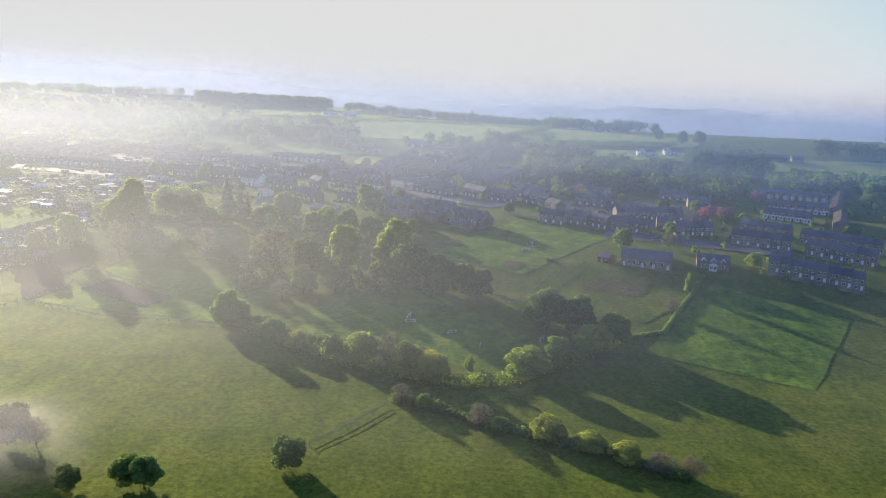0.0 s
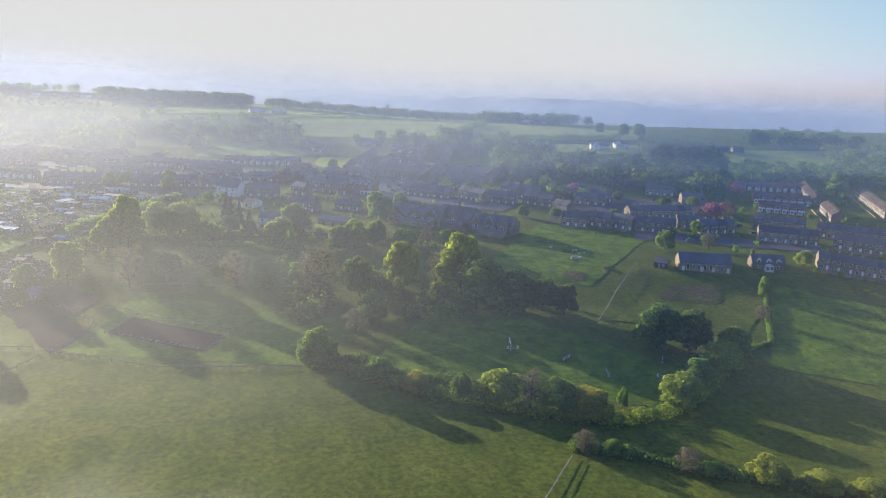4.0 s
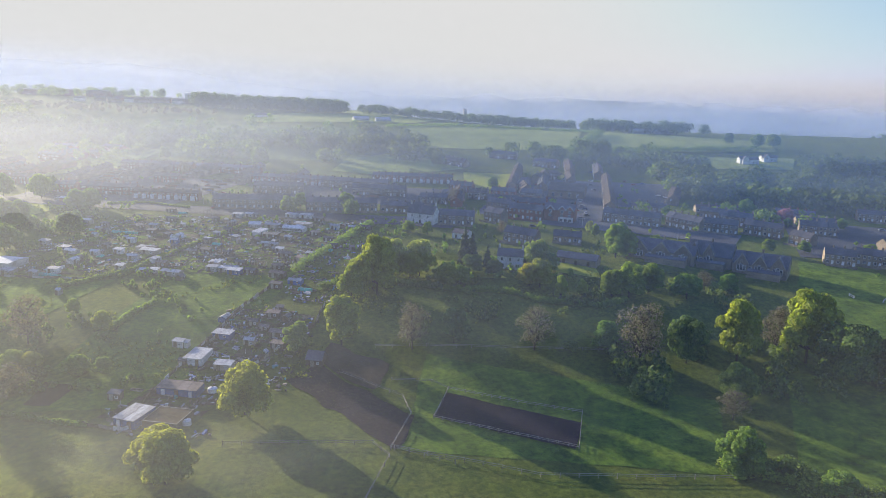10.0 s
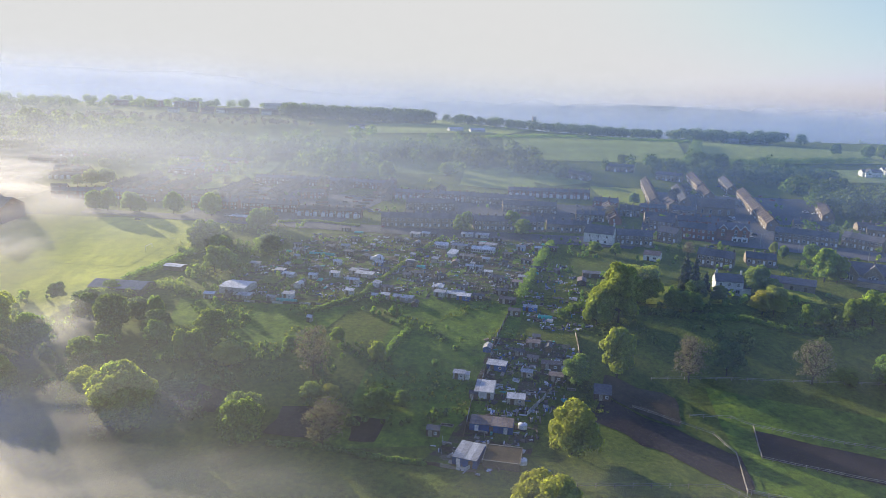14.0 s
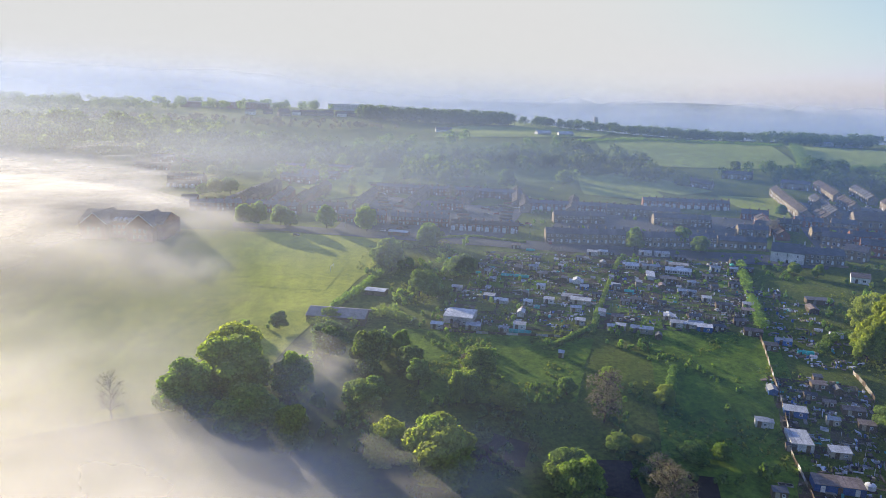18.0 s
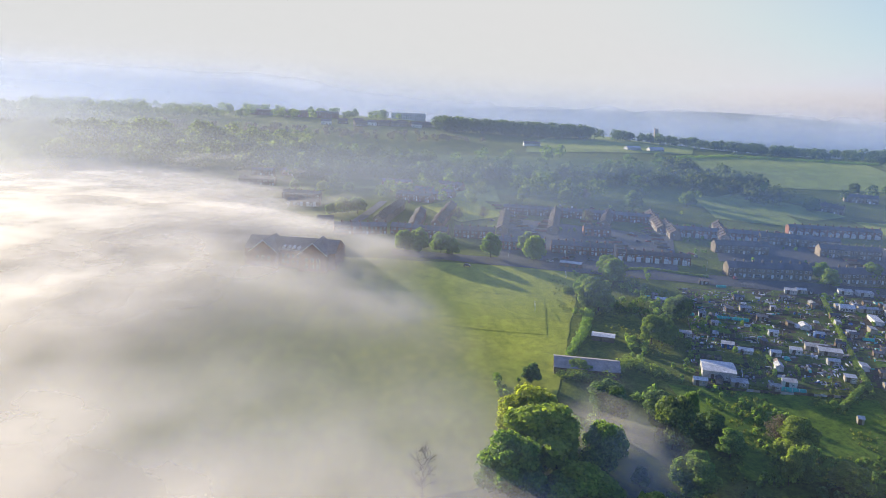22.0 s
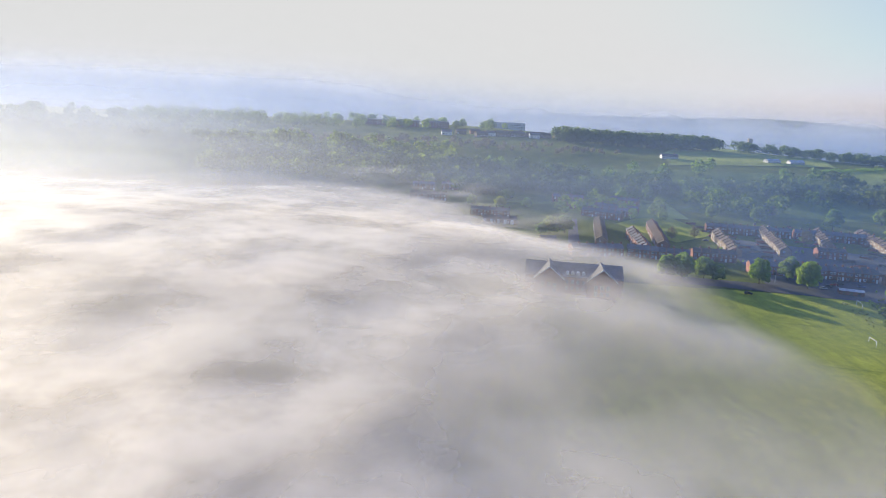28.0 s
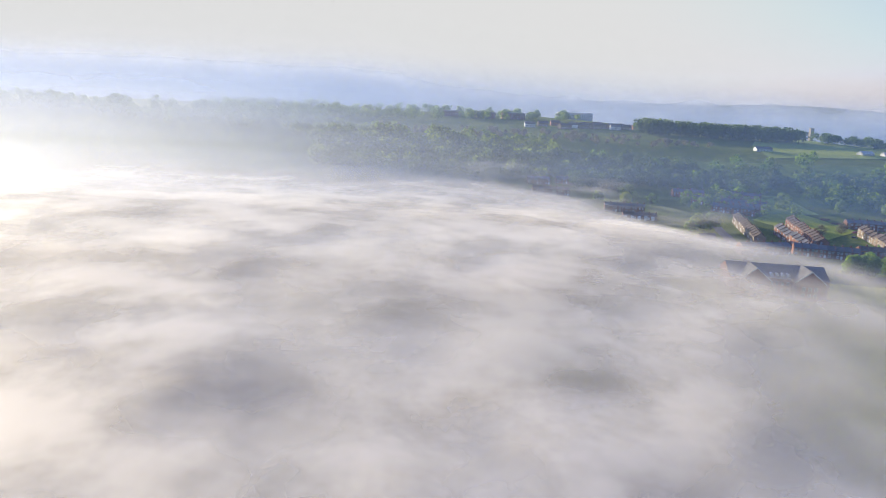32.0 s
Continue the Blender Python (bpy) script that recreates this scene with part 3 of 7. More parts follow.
def broadleaf(name, seed, leaf, height=14.0, spread=5.5, count=8200, size=0.46, trunk=0.22, lobes_n=15, label="", sparse=False):
    """A tree of unit prototypes: trunk with limbs, and a crown of several lobes."""
    rng = random.Random(seed)
    root = empty(name, Matrix(), label, "tree", "trees")
    bm = bmesh.new()
    top = height * 0.72
    stem = [Vector((0, 0, -0.4)), Vector((rng.uniform(-.2, .2), rng.uniform(-.2, .2), height * 0.22)), Vector((rng.uniform(-.5, .5), rng.uniform(-.5, .5), height * 0.5)), Vector((rng.uniform(-.7, .7), rng.uniform(-.7, .7), top))]
    tube_into(bm, stem, [trunk * height / 10, trunk * height / 13, trunk * height / 20, 0.06], 8)
    lobes = []
    for i in range(lobes_n):
        a = 2.4 * i + rng.uniform(-0.5, 0.5)
        f = (i + 0.5) / lobes_n
        z = height * (0.2 + 0.66 * f)
        w = spread * (0.72 * math.sin(math.pi * (0.26 + 0.66 * f)) + 0.06) * rng.uniform(0.7, 1.1)
        c = Vector((w * math.cos(a), w * math.sin(a), z))
        r = spread * rng.uniform(0.36, 0.52)
        lobes.append((c, r))
        z0 = max(height * 0.18, z - w * 0.9)
        base = Vector((stem[2].x * z0 / height * 2, stem[2].y * z0 / height * 2, z0))
        mid = base.lerp(c, 0.5) + Vector((0, 0, 0.3))
        tube_into(bm, [base, mid, c], [0.035 * height / 3, 0.025 * height / 3, 0.03], 5)
        if sparse:
            for _ in range(12):
                d = Vector((rng.gauss(0, 1), rng.gauss(0, 1), rng.gauss(0.5, 0.7))).normalized()
                tube_into(bm, [mid.lerp(c, rng.random()), c + d * r * 0.6, c + d * r * 1.1], [0.07, 0.045, 0.02], 3)
    lobes.append((Vector((0, 0, height * 0.58)), spread * 0.62))
    lobes.append((Vector((0, 0, height * 0.35)), spread * 0.55))
    part("trunk", bm, BARK, root)
    v, f = leaf_cloud(lobes, count, size, rng)
    mesh_object("crown", v, f, leaf, root)
    return root


def conifer(name, seed, height=14.0, spread=2.6, count=1500, label=""):
    rng = random.Random(seed)
    root = empty(name, Matrix(), label, "tree", "trees")
    bm = bmesh.new()
    tube_into(bm, [Vector((0, 0, -0.4)), Vector((0, 0, height * 0.5)), Vector((0, 0, height * 0.97))], [0.28, 0.18, 0.04], 7)
    part("trunk", bm, BARK, root)
    lobes = []
    for i in range(26):
        f = i / 25
        a = i * 2.4
        w = spread * (1 - f) ** 0.8
        lobes.append((Vector((w * 0.6 * math.cos(a), w * 0.6 * math.sin(a), height * (0.1 + 0.86 * f))), 0.35 + w * 0.55))
    v, f = leaf_cloud(lobes, count, 0.5, rng)
    mesh_object("crown", v, f, FIR, root)
    return root

PROTO = {
    "dark": [broadleaf("tree", 1, LEAF_DARK, 14, 5.5, label="dark green broadleaf tree in full leaf"), broadleaf("tree", 2, LEAF_DARK, 13, 6.2, label="dark green broadleaf tree in full leaf")],
    "green": [broadleaf("tree", 3, LEAF, 14, 5.4, label="green broadleaf tree in spring leaf"), broadleaf("tree", 4, LEAF, 13, 6.0, label="green broadleaf tree in spring leaf"), broadleaf("tree", 14, LEAF, 14, 5.7, label="green broadleaf tree in spring leaf")],
    "light": [broadleaf("tree", 5, LEAF_LIGHT, 14, 5.2, label="bright spring-green broadleaf tree"), broadleaf("tree", 6, LEAF_LIGHT, 13, 5.8, label="bright spring-green broadleaf tree")],
    "gold": [broadleaf("tree", 7, LEAF_GOLD, 13, 6.0, label="yellow-green tree in fresh golden leaf")],
    "brown": [broadleaf("tree", 8, LEAF_BROWN, 14, 5.6, 2600, 0.24, sparse=True, label="half-bare tree with brown buds")],
    "bare": [broadleaf("tree", 18, LEAF_BROWN, 14, 5.4, 160, 0.22, sparse=True, label="leafless dark tree standing in the fog")],
    "pink": [broadleaf("tree", 9, BLOSSOM, 6, 3.4, 1200, 0.45, label="cherry tree in pink blossom")],
    "fir": [conifer("conifer", 10, label="tall dark conifer beside the villa")],
}
BASE_H = {"dark": 14.6, "green": 14.6, "light": 14.6, "gold": 14.0, "brown": 14.6, "bare": 14.6, "pink": 6.6, "fir": 14.2}
_count = [0]


def tree(kind, x, y, h, wide=1.0):
    """A tree of that kind and height standing at x, y."""
    i = _count[0]
    _count[0] += 1
    src = PROTO[kind][i % len(PROTO[kind])]
    k = h / BASE_H[kind]
    kw = k * wide * min(1.35, max(0.8, (13.0 / h) ** 0.35))
    m = Matrix.Translation((x, y, gz(x, y))) @ Euler((0, 0, i * 2.39996)).to_matrix().to_4x4() @ Matrix.Diagonal((kw, kw, k, 1))
    return copy_thing(src, m)


def along(points, step):
    """Places at even steps along a line of points, with the heading there."""
    out = []
    for a, b in zip(points, points[1:]):
        a, b = Vector(a), Vector(b)
        n = max(1, round((b - a).length / step))
        out += [(a.lerp(b, i / n), (b - a).normalized()) for i in range(n)]
    return out + [(Vector(points[-1]), (Vector(points[-1]) - Vector(points[-2])).normalized())]


def hedge(points, height, width):
    """A continuous ragged hedge of leaf clumps along a line."""
    rng = random.Random(int(points[0][0] * 7 + points[0][1]))
    lobes = []
    for p, d in along(points, width * 0.45):
        s = Vector((-d.y, d.x)) * rng.uniform(-0.25, 0.25) * width
        r = width * rng.uniform(0.35, 0.62)
        h = height * rng.uniform(0.45, 1.0)
        lobes.append((Vector((p.x + s.x, p.y + s.y, gz(p.x, p.y) + max(r * 0.4, h - r))), r))
        lobes.append((Vector((p.x - s.x, p.y - s.y, gz(p.x, p.y) + r * 0.5)), r * 1.1))
    v, f = leaf_cloud(lobes, len(lobes) * (70 if height < 5 else 110), 0.42 if height < 5 else 0.6, rng, 1.0, 0.4)
    ob = mesh_object("hedge", v, f, rng.choice((LEAF, LEAF, LEAF_DARK)))
    return tagged(ob, "ragged green field hedge", "hedge", group="hedges", kind="stuff")


def fence(points, height, step):
    """Posts with two rails."""
    pts = along(points, step)
    p0 = pts[0][0]
    root = empty("fence", Matrix.Translation((p0.x, p0.y, gz(p0.x, p0.y))), "pale timber post and rail paddock fence", "fence")
    inv = root.matrix_basis.inverted()
    post = box(-0.09, 0.09, -0.09, 0.09, -0.3, height + 0.1)
    me = bpy.data.meshes.new("post")
    post.to_mesh(me)
    post.free()
    me.materials.append(PALE)
    for p, d in pts:
        ob = new("post", me)
        ob.parent = root
        ob.matrix_basis = inv @ Matrix.Translation((p.x, p.y, gz(p.x, p.y))) @ Matrix.Rotation(math.atan2(d.y, d.x), 4, "Z")
    for h in (0.55, 0.95):
        bm = bmesh.new()
        for (a, _), (b, _) in zip(pts, pts[1:]):
            tube_into(bm, [inv @ Vector((a.x, a.y, gz(a.x, a.y) + h * height)), inv @ Vector((b.x, b.y, gz(b.x, b.y) + h * height))], [0.07, 0.07], 4)
        part("rail", bm, PALE, root)
    return root


def board_fence(points, height):
    p0 = Vector(points[0])
    root = empty("board_fence", Matrix.Translation((p0.x, p0.y, gz(*points[0]))), "weathered board fence between allotment plots", "fence")
    inv = root.matrix_basis.inverted()
    rng = random.Random(int(p0.x))
    pts = along(points, 2.4)
    for (a, d), (b, _) in zip(pts, pts[1:]):
        bm = box(0, (b - a).length - 0.08, -0.03, 0.03, 0, height * rng.uniform(0.8, 1.08))
        box_into(bm, -0.05, 0.05, -0.06, 0.06, -0.3, height * 1.05)
        ob = part("panel", bm, rng.choice((TIMBER, PALE, TIMBER, METAL)), root)
        z0, z1 = gz(a.x, a.y), gz(b.x, b.y)
        ob.matrix_basis = inv @ Matrix.Translation((a.x, a.y, z0)) @ Matrix.Rotation(math.atan2(b.y - a.y, b.x - a.x), 4, "Z") @ Matrix.Rotation(-math.atan2(z1 - z0, (b - a).length), 4, "Y")
    return root


# Houses ------------------------------------------------------------------
def wall_shell(w, d, eave, rise, plinth=1.2):
    """Closed walls with gables at both ends, ridge along x."""
    return prism([(0, -plinth), (d, -plinth), (d, eave), (d / 2, eave + rise), (0, eave)], 0, w, "x")


def roof_shell(w, d, eave, rise, over=0.3, end=0.02, thick=0.16):
    k = rise / (d / 2)
    lo = eave - over * k
    return prism([(-over, lo), (d / 2, eave + rise), (d + over, lo), (d + over, lo + thick), (d / 2, eave + rise + thick * 1.15), (-over, lo + thick)], -end, w + end, "x")


def window_mesh(w, h):
    """A white frame with a mullion, sill, and dark panes; local z from 0, facing -y."""
    bm = bmesh.new()
    box_into(bm, -w / 2, w / 2, -0.05, 0.02, 0, h)
    for f in bm.faces:
        f.material_index = 1
    n0 = len(bm.faces)
    t = 0.11
    for x0, x1, z0, z1 in ((-w / 2 - 0.04, w / 2 + 0.04, -0.1, 0.03), (-w / 2 - 0.04, w / 2 + 0.04, h - t, h + 0.03), (-w / 2 - 0.04, -w / 2 + t, 0.03, h - t), (w / 2 - t, w / 2 + 0.04, 0.03, h - t), (-0.045, 0.045, 0.03, h - t)):
        box_into(bm, x0, x1, -0.1, -0.02, z0, z1)
    me = bpy.data.meshes.new("window")
    bm.to_mesh(me)
    bm.free()
    me.materials.append(WHITE)
    me.materials.append(GLASS)
    return me


WINDOW = {}


def window(parent, x, y, z, w=1.1, h=1.3, turn=0.0):
    key = (round(w, 1), round(h, 1))
    if key not in WINDOW:
        WINDOW[key] = window_mesh(*key)
    ob = new("window", WINDOW[key])
    ob.parent = parent
    ob.matrix_basis = Matrix.Translation((x, y, z)) @ Matrix.Rotation(turn, 4, "Z")
    return ob


def chimney(parent, x, y, z, h=1.5, wall=None):
    bm = box(x - 0.45, x + 0.45, y - 0.3, y + 0.3, z - 1.0, z + h)
    box_into(bm, x - 0.52, x + 0.52, y - 0.37, y + 0.37, z + h, z + h + 0.15)
    for dx in (-0.22, 0.22):
        tube_into(bm, [Vector((x + dx, y, z + h + 0.1)), Vector((x + dx, y, z + h + 0.6))], [0.13, 0.11], 6)
    return part("chimney", bm, wall or BRICK, parent)


def door(parent, x, y, material):
    bm = box(x - 0.5, x + 0.5, y - 0.08, y + 0.02, 0.0, 2.1)
    box_into(bm, x - 0.6, x - 0.5, y - 0.12, y + 0.02, 0, 2.2)
    box_into(bm, x + 0.5, x + 0.6, y - 0.12, y + 0.02, 0, 2.2)
    box_into(bm, x - 0.6, x + 0.6, y - 0.12, y + 0.02, 2.1, 2.2)
    return part("door", bm, material, parent)


def frame_of(p, q):
    """The pose at p with x towards q and y away from the road, on the lower ground of the two, and the length."""
    p, q = Vector(p), Vector(q)
    return Matrix.Translation((p.x, p.y, 0)) @ Matrix.Rotation(math.atan2(q.y - p.y, q.x - p.x), 4, "Z"), (q - p).length


def seat(m, w, d):
    """The same pose set down on the ground under a plan w by d."""
    zs = [gz(*(m @ Vector(c)).xy) for c in ((0, 0, 0), (w, 0, 0), (w / 2, d / 2, 0))]
    return Matrix.Translation((0, 0, sum(zs) / 3)) @ m


def house(m, w, d, eave, rise, wall, roof, label, white_base=False, group="terraced houses"):
    root = empty("terraced_house", m, label, "house", group)
    part("wall", wall_shell(w, d, eave, rise), wall, root)
    part("roof", roof_shell(w, d, eave, rise), roof, root)
    chimney(root, w * 0.86, d * 0.5, eave + rise, 1.1, wall)
    if eave > 4.8:
        window(root, w * 0.28, -0.02, eave - 1.9)
        window(root, w * 0.72, -0.02, eave - 1.9)
    if white_base:
        part("porch", prism([(-1.5, -0.6), (-0.01, -0.6), (-0.01, 2.9), (-1.5, 2.5)], 0.25, w - 0.25, "x"), WHITE, root, "white painted front lean-to")
        window(root, w * 0.35, -1.52, 0.9, 1.3, 1.2)
        ob = door(root, w * 0.75, -1.5, TIMBER)
    else:
        window(root, w * 0.32, -0.02, 0.9, 1.5, 1.4)
        door(root, w * 0.78, 0.0, WHITE)
        part("yard_wall", box(0.0, w, -5.2, -5.0, -0.8, 1.1), wall, root)
    return root


def terrace(p, q, n, d, eave, rise, wall, roof, label, white_base=False):
    """n houses side by side along the road from p to q; each steps with the ground."""
    m, length = frame_of(p, q)
    if p[1] > 600:
        return terrace_row(m, length, d, eave, rise, wall, roof, label.replace("terraced house", "terrace row"), white_base)
    w = length / n
    first = None
    for i in range(n):
        mi = seat(m @ Matrix.Translation((i * w, 0, 0)), w, d)
        if first is None:
            first = house(mi, w - 0.02, d, eave, rise, wall, roof, label, white_base)
        else:
            copy_thing(first, mi)


def terrace_row(m, length, d, eave, rise, wall, roof, label, white_base):
    """A row of small houses in stretches of four or five: under one roof along the slope, stepping down house by house across it."""
    k = max(1, round(length / 25))
    w = length / k
    homes = max(1, round(w / 5.4))
    u = w / homes
    first = None
    ends = [m @ Vector((a, d / 2, 0)) for a in (0, length)]
    fall = (gz(ends[1].x, ends[1].y) - gz(ends[0].x, ends[0].y)) / length
    stepped = abs((ends[1] - ends[0]).y) > abs((ends[1] - ends[0]).x)
    for s in range(k):
        mi = seat(m @ Matrix.Translation((s * w, 0, 0)), w, d)
        if first is not None:
            copy_thing(first, mi)
            continue
        first = empty("terrace_row", mi, label, "terrace", "terrace rows")
        if stepped:
            for i in range(homes):
                drop = min(fall, -0.09) * (i * u + u / 2 - w / 2)
                step = []
                step.append(part("wall", wall_shell(u - 0.02, d, eave, rise, 2.4), wall, first))
                step.append(part("roof", roof_shell(u - 0.02, d, eave, rise, 0.3, 0.1), roof, first))
                step.append(chimney(first, u * 0.9, d / 2, eave + rise, 0.9, wall))
                step.append(window(first, u * 0.3, -0.02, eave - 1.9, 1.3, 1.3))
                step.append(window(first, u * 0.32, -0.02, 0.9, 1.5, 1.3))
                step.append(door(first, u * 0.78, 0.0, WHITE if i % 2 else TIMBER))
                if i == homes - 1:
                    step.append(window(first, u + 0.0, d * 0.35, eave - 1.6, 1.0, 1.2, math.pi / 2))
                for o in step:
                    o.matrix_basis = Matrix.Translation((i * u, 0, drop)) @ o.matrix_basis
            continue
        part("wall", wall_shell(w - 0.03, d, eave, rise), wall, first)
        part("roof", roof_shell(w - 0.03, d, eave, rise), roof, first)
        for i in range(homes):
            x = i * u
            chimney(first, x + u * 0.9, d / 2, eave + rise, 0.9, wall)
            if eave > 4:
                window(first, x + u * 0.3, -0.02, eave - 1.9, 1.3, 1.3)
                window(first, x + u * 0.72, -0.02, eave - 1.9, 1.0, 1.3)
            if white_base:
                part("porch", prism([(-1.4, -0.6), (-0.01, -0.6), (-0.01, 2.9), (-1.4, 2.4)], x + 0.5, x + u * 0.55, "x"), WHITE, first, "white painted front lean-to")
            else:
                window(first, x + u * 0.32, -0.02, 0.9, 1.5, 1.3)
            door(first, x + u * 0.78, 0.0, WHITE if i % 2 else TIMBER)
            if i:
                part("party_wall", prism([(-0.32, eave - 0.1), (d / 2, eave + rise + 0.02), (d + 0.32, eave - 0.1), (d + 0.32, eave + 0.2), (d / 2, eave + rise + 0.36), (-0.32, eave + 0.2)], x - 0.12, x + 0.12, "x"), wall, first)


def gable_front(root, x, w, eave, rise, d, wall, roof, y=0.0, edge=None):
    """A cross gable that faces the road; its ridge runs back into the main roof."""
    g = part("gable", prism([(x - w / 2, -1.0), (x + w / 2, -1.0), (x + w / 2, eave), (x, eave + rise), (x - w / 2, eave)], y, y + d), wall, root)
    k, o, t = rise / (w / 2), 0.3, 0.16
    lo = eave - o * k
    part("gable_roof", prism([(x - w / 2 - o, lo), (x, eave + rise), (x + w / 2 + o, lo), (x + w / 2 + o, lo + t), (x, eave + rise + t * 1.2), (x - w / 2 - o, lo + t)], y - 0.25, y + d), roof, root)
    if edge:
        b = 0.45
        part("bargeboard", prism([(x - w / 2 - o, lo - 0.1), (x, eave + rise - 0.1), (x + w / 2 + o, lo - 0.1), (x + w / 2 + o, lo + b), (x, eave + rise + b), (x - w / 2 - o, lo + b)], y - 0.34, y - 0.26), edge, root, "pale painted gable coping")
    return g


def detached(name, p, q, d, eave, rise, wall, roof, label, category):
    m, w = frame_of(p, q)
    m = seat(m, w, d)
    root = empty(name, m, label, category)
    part("wall", wall_shell(w, d, eave, rise), wall, root)
    part("roof", roof_shell(w, d, eave, rise, 0.35, 0.2), roof, root)
    return root, w


def white_inn(p, q, d, eave, rise):
    root, w = detached("inn", p, q, d, eave, rise, RENDERED, SLATE, "white rendered village inn with steep slate roof", "house")
    chimney(root, 0.6, d / 2, eave + rise, 1.6, RENDERED)
    chimney(root, w - 0.6, d / 2, eave + rise, 1.6, RENDERED)
    for f in (0.2, 0.5, 0.8):
        window(root, w * f, -0.02, 4.0, 1.0, 1.3)
    window(root, w * 0.25, -0.02, 1.0, 1.2, 1.3)
    window(root, w * 0.75, -0.02, 1.0, 1.2, 1.3)
    door(root, w * 0.5, 0.0, TIMBER)
    window(root, -0.02, d * 0.5, 4.0, 1.0, 1.3, -math.pi / 2)


def villa(p, q, d, eave, rise):
    root, w = detached("villa", p, q, d, eave, rise, RENDERED, SLATE, "white two-storey villa with slate roof beside tall conifers", "house")
    chimney(root, 0.7, d / 2, eave + rise, 1.5, RENDERED)
    chimney(root, w - 0.7, d / 2, eave + rise, 1.5, RENDERED)
    for f in (0.18, 0.5, 0.82):
        window(root, w * f, -0.02, 3.8, 1.1, 1.5)
    for f in (0.2, 0.8):
        bay = part("bay", prism([(w * f - 1.3, -0.5), (w * f + 1.3, -0.5), (w * f + 1.3, 2.9), (w * f - 1.3, 2.9)], -1.0, 0.0), WHITE, root, "white bay window")
        window(bay, w * f, -1.02, 0.8, 2.0, 1.7)
    door(root, w * 0.5, 0.0, BLUE)
    part("annexe", wall_shell(4.0, 5.0, 3.0, 1.6), RENDERED, root).matrix_basis = Matrix.Translation((w, 1.5, 0))
    part("annexe_roof", roof_shell(4.0, 5.0, 3.0, 1.6), SLATE, root).matrix_basis = Matrix.Translation((w, 1.5, 0))


def gabled_shop(p, q, d, eave, rise):
    root, w = detached("shop", p, q, d, eave, rise, BRICK, SLATE, "three-storey red brick shop with gables and a white shopfront", "shop")
    for f in (0.22, 0.6, 0.85):
        gable_front(root, w * f, w * 0.24, eave, 2.4, d * 0.5, BRICK, SLATE, -0.15, WHITE)
        window(root, w * f, -0.2, eave - 1.9, 1.6, 1.5)
        window(root, w * f, -0.2, eave - 4.3, 1.6, 1.5)
    front = part("shopfront", prism([(w * 0.5, -0.5), (w * 0.97, -0.5), (w * 0.97, 3.2), (w * 0.5, 3.2)], -0.9, -0.2), WHITE, root, "white painted shopfront")
    for f in (0.56, 0.7, 0.84):
        window(front, w * f + 0.6, -0.92, 0.5, 2.0, 1.8)
    chimney(root, 0.7, d / 2, eave + rise, 1.6)
    chimney(root, w - 0.7, d / 2, eave + rise, 1.6)


def hall(p, q, d, eave, rise):
    root, w = detached("village_hall", p, q, d, eave, rise, BUFF, SLATE, "long single-storey village hall with tall white windows", "hall")
    for i in range(7):
        window(root, w * (0.16 + 0.11 * i), -0.02, 1.0, 1.2, 2.4)
    for f in (0.06, 0.42, 0.64, 0.92):
        door(root, w * f + 0.35, -0.02, WHITE)


def cottage(p, q, d, eave, rise):
    root, w = detached("cottage", p, q, d, eave, rise, STONE, SLATE, "stone cottage with three white dormers and a porch", "house")
    for f in (0.2, 0.5, 0.8):
        gable_front(root, w * f, 1.9, eave + 0.9, 1.1, 3.0, WHITE, SLATE, 0.3, WHITE)
        window(root, w * f, 0.28, eave + 0.1, 1.2, 1.1)
    window(root, w * 0.2, -0.02, 0.9, 1.5, 1.3)
    window(root, w * 0.8, -0.02, 0.9, 1.5, 1.3)
    porch = part("conservatory", prism([(w * 0.5 - 1.8, -0.5), (w * 0.5 + 1.8, -0.5), (w * 0.5 + 1.8, 2.4), (w * 0.5, 3.2), (w * 0.5 - 1.8, 2.4)], -2.6, 0.0), WHITE, root, "white conservatory")
    for dx in (-0.9, 0.9):
        window(porch, w * 0.5 + dx, -2.62, 0.6, 1.4, 1.6)
    chimney(root, 0.7, d / 2, eave + rise, 1.4)


def old_school(p, q, d, eave, rise, gables):
    root, w = detached("school", p, q, d, eave, rise, STONE, SLATE, "old stone school with steep slate roofs and tall white windows", "school")
    for i in range(gables):
        x = w * (0.17 + 0.33 * i)
        gable_front(root, x, w * 0.25, eave + 0.3, rise * 0.9, d * 0.5, STONE, SLATE, -0.6, PALE)
        for dx in (-1.5, 0, 1.5):
            window(root, x + dx, -0.62, 1.6, 1.2, 2.8 if dx else 3.6)
    for i in range(gables - 1):
        window(root, w * (0.335 + 0.33 * i), -0.02, 1.6, 1.3, 2.2)
    part("annexe", wall_shell(w * 0.6, 5.0, 2.8, 0.8), STONE, root).matrix_basis = Matrix.Translation((w * 0.3, -5.6, 0))
    part("annexe_roof", roof_shell(w * 0.6, 5.0, 2.8, 0.8), SLATE, root).matrix_basis = Matrix.Translation((w * 0.3, -5.6, 0))
    chimney(root, w * 0.5, d / 2, eave + rise, 1.6, STONE)


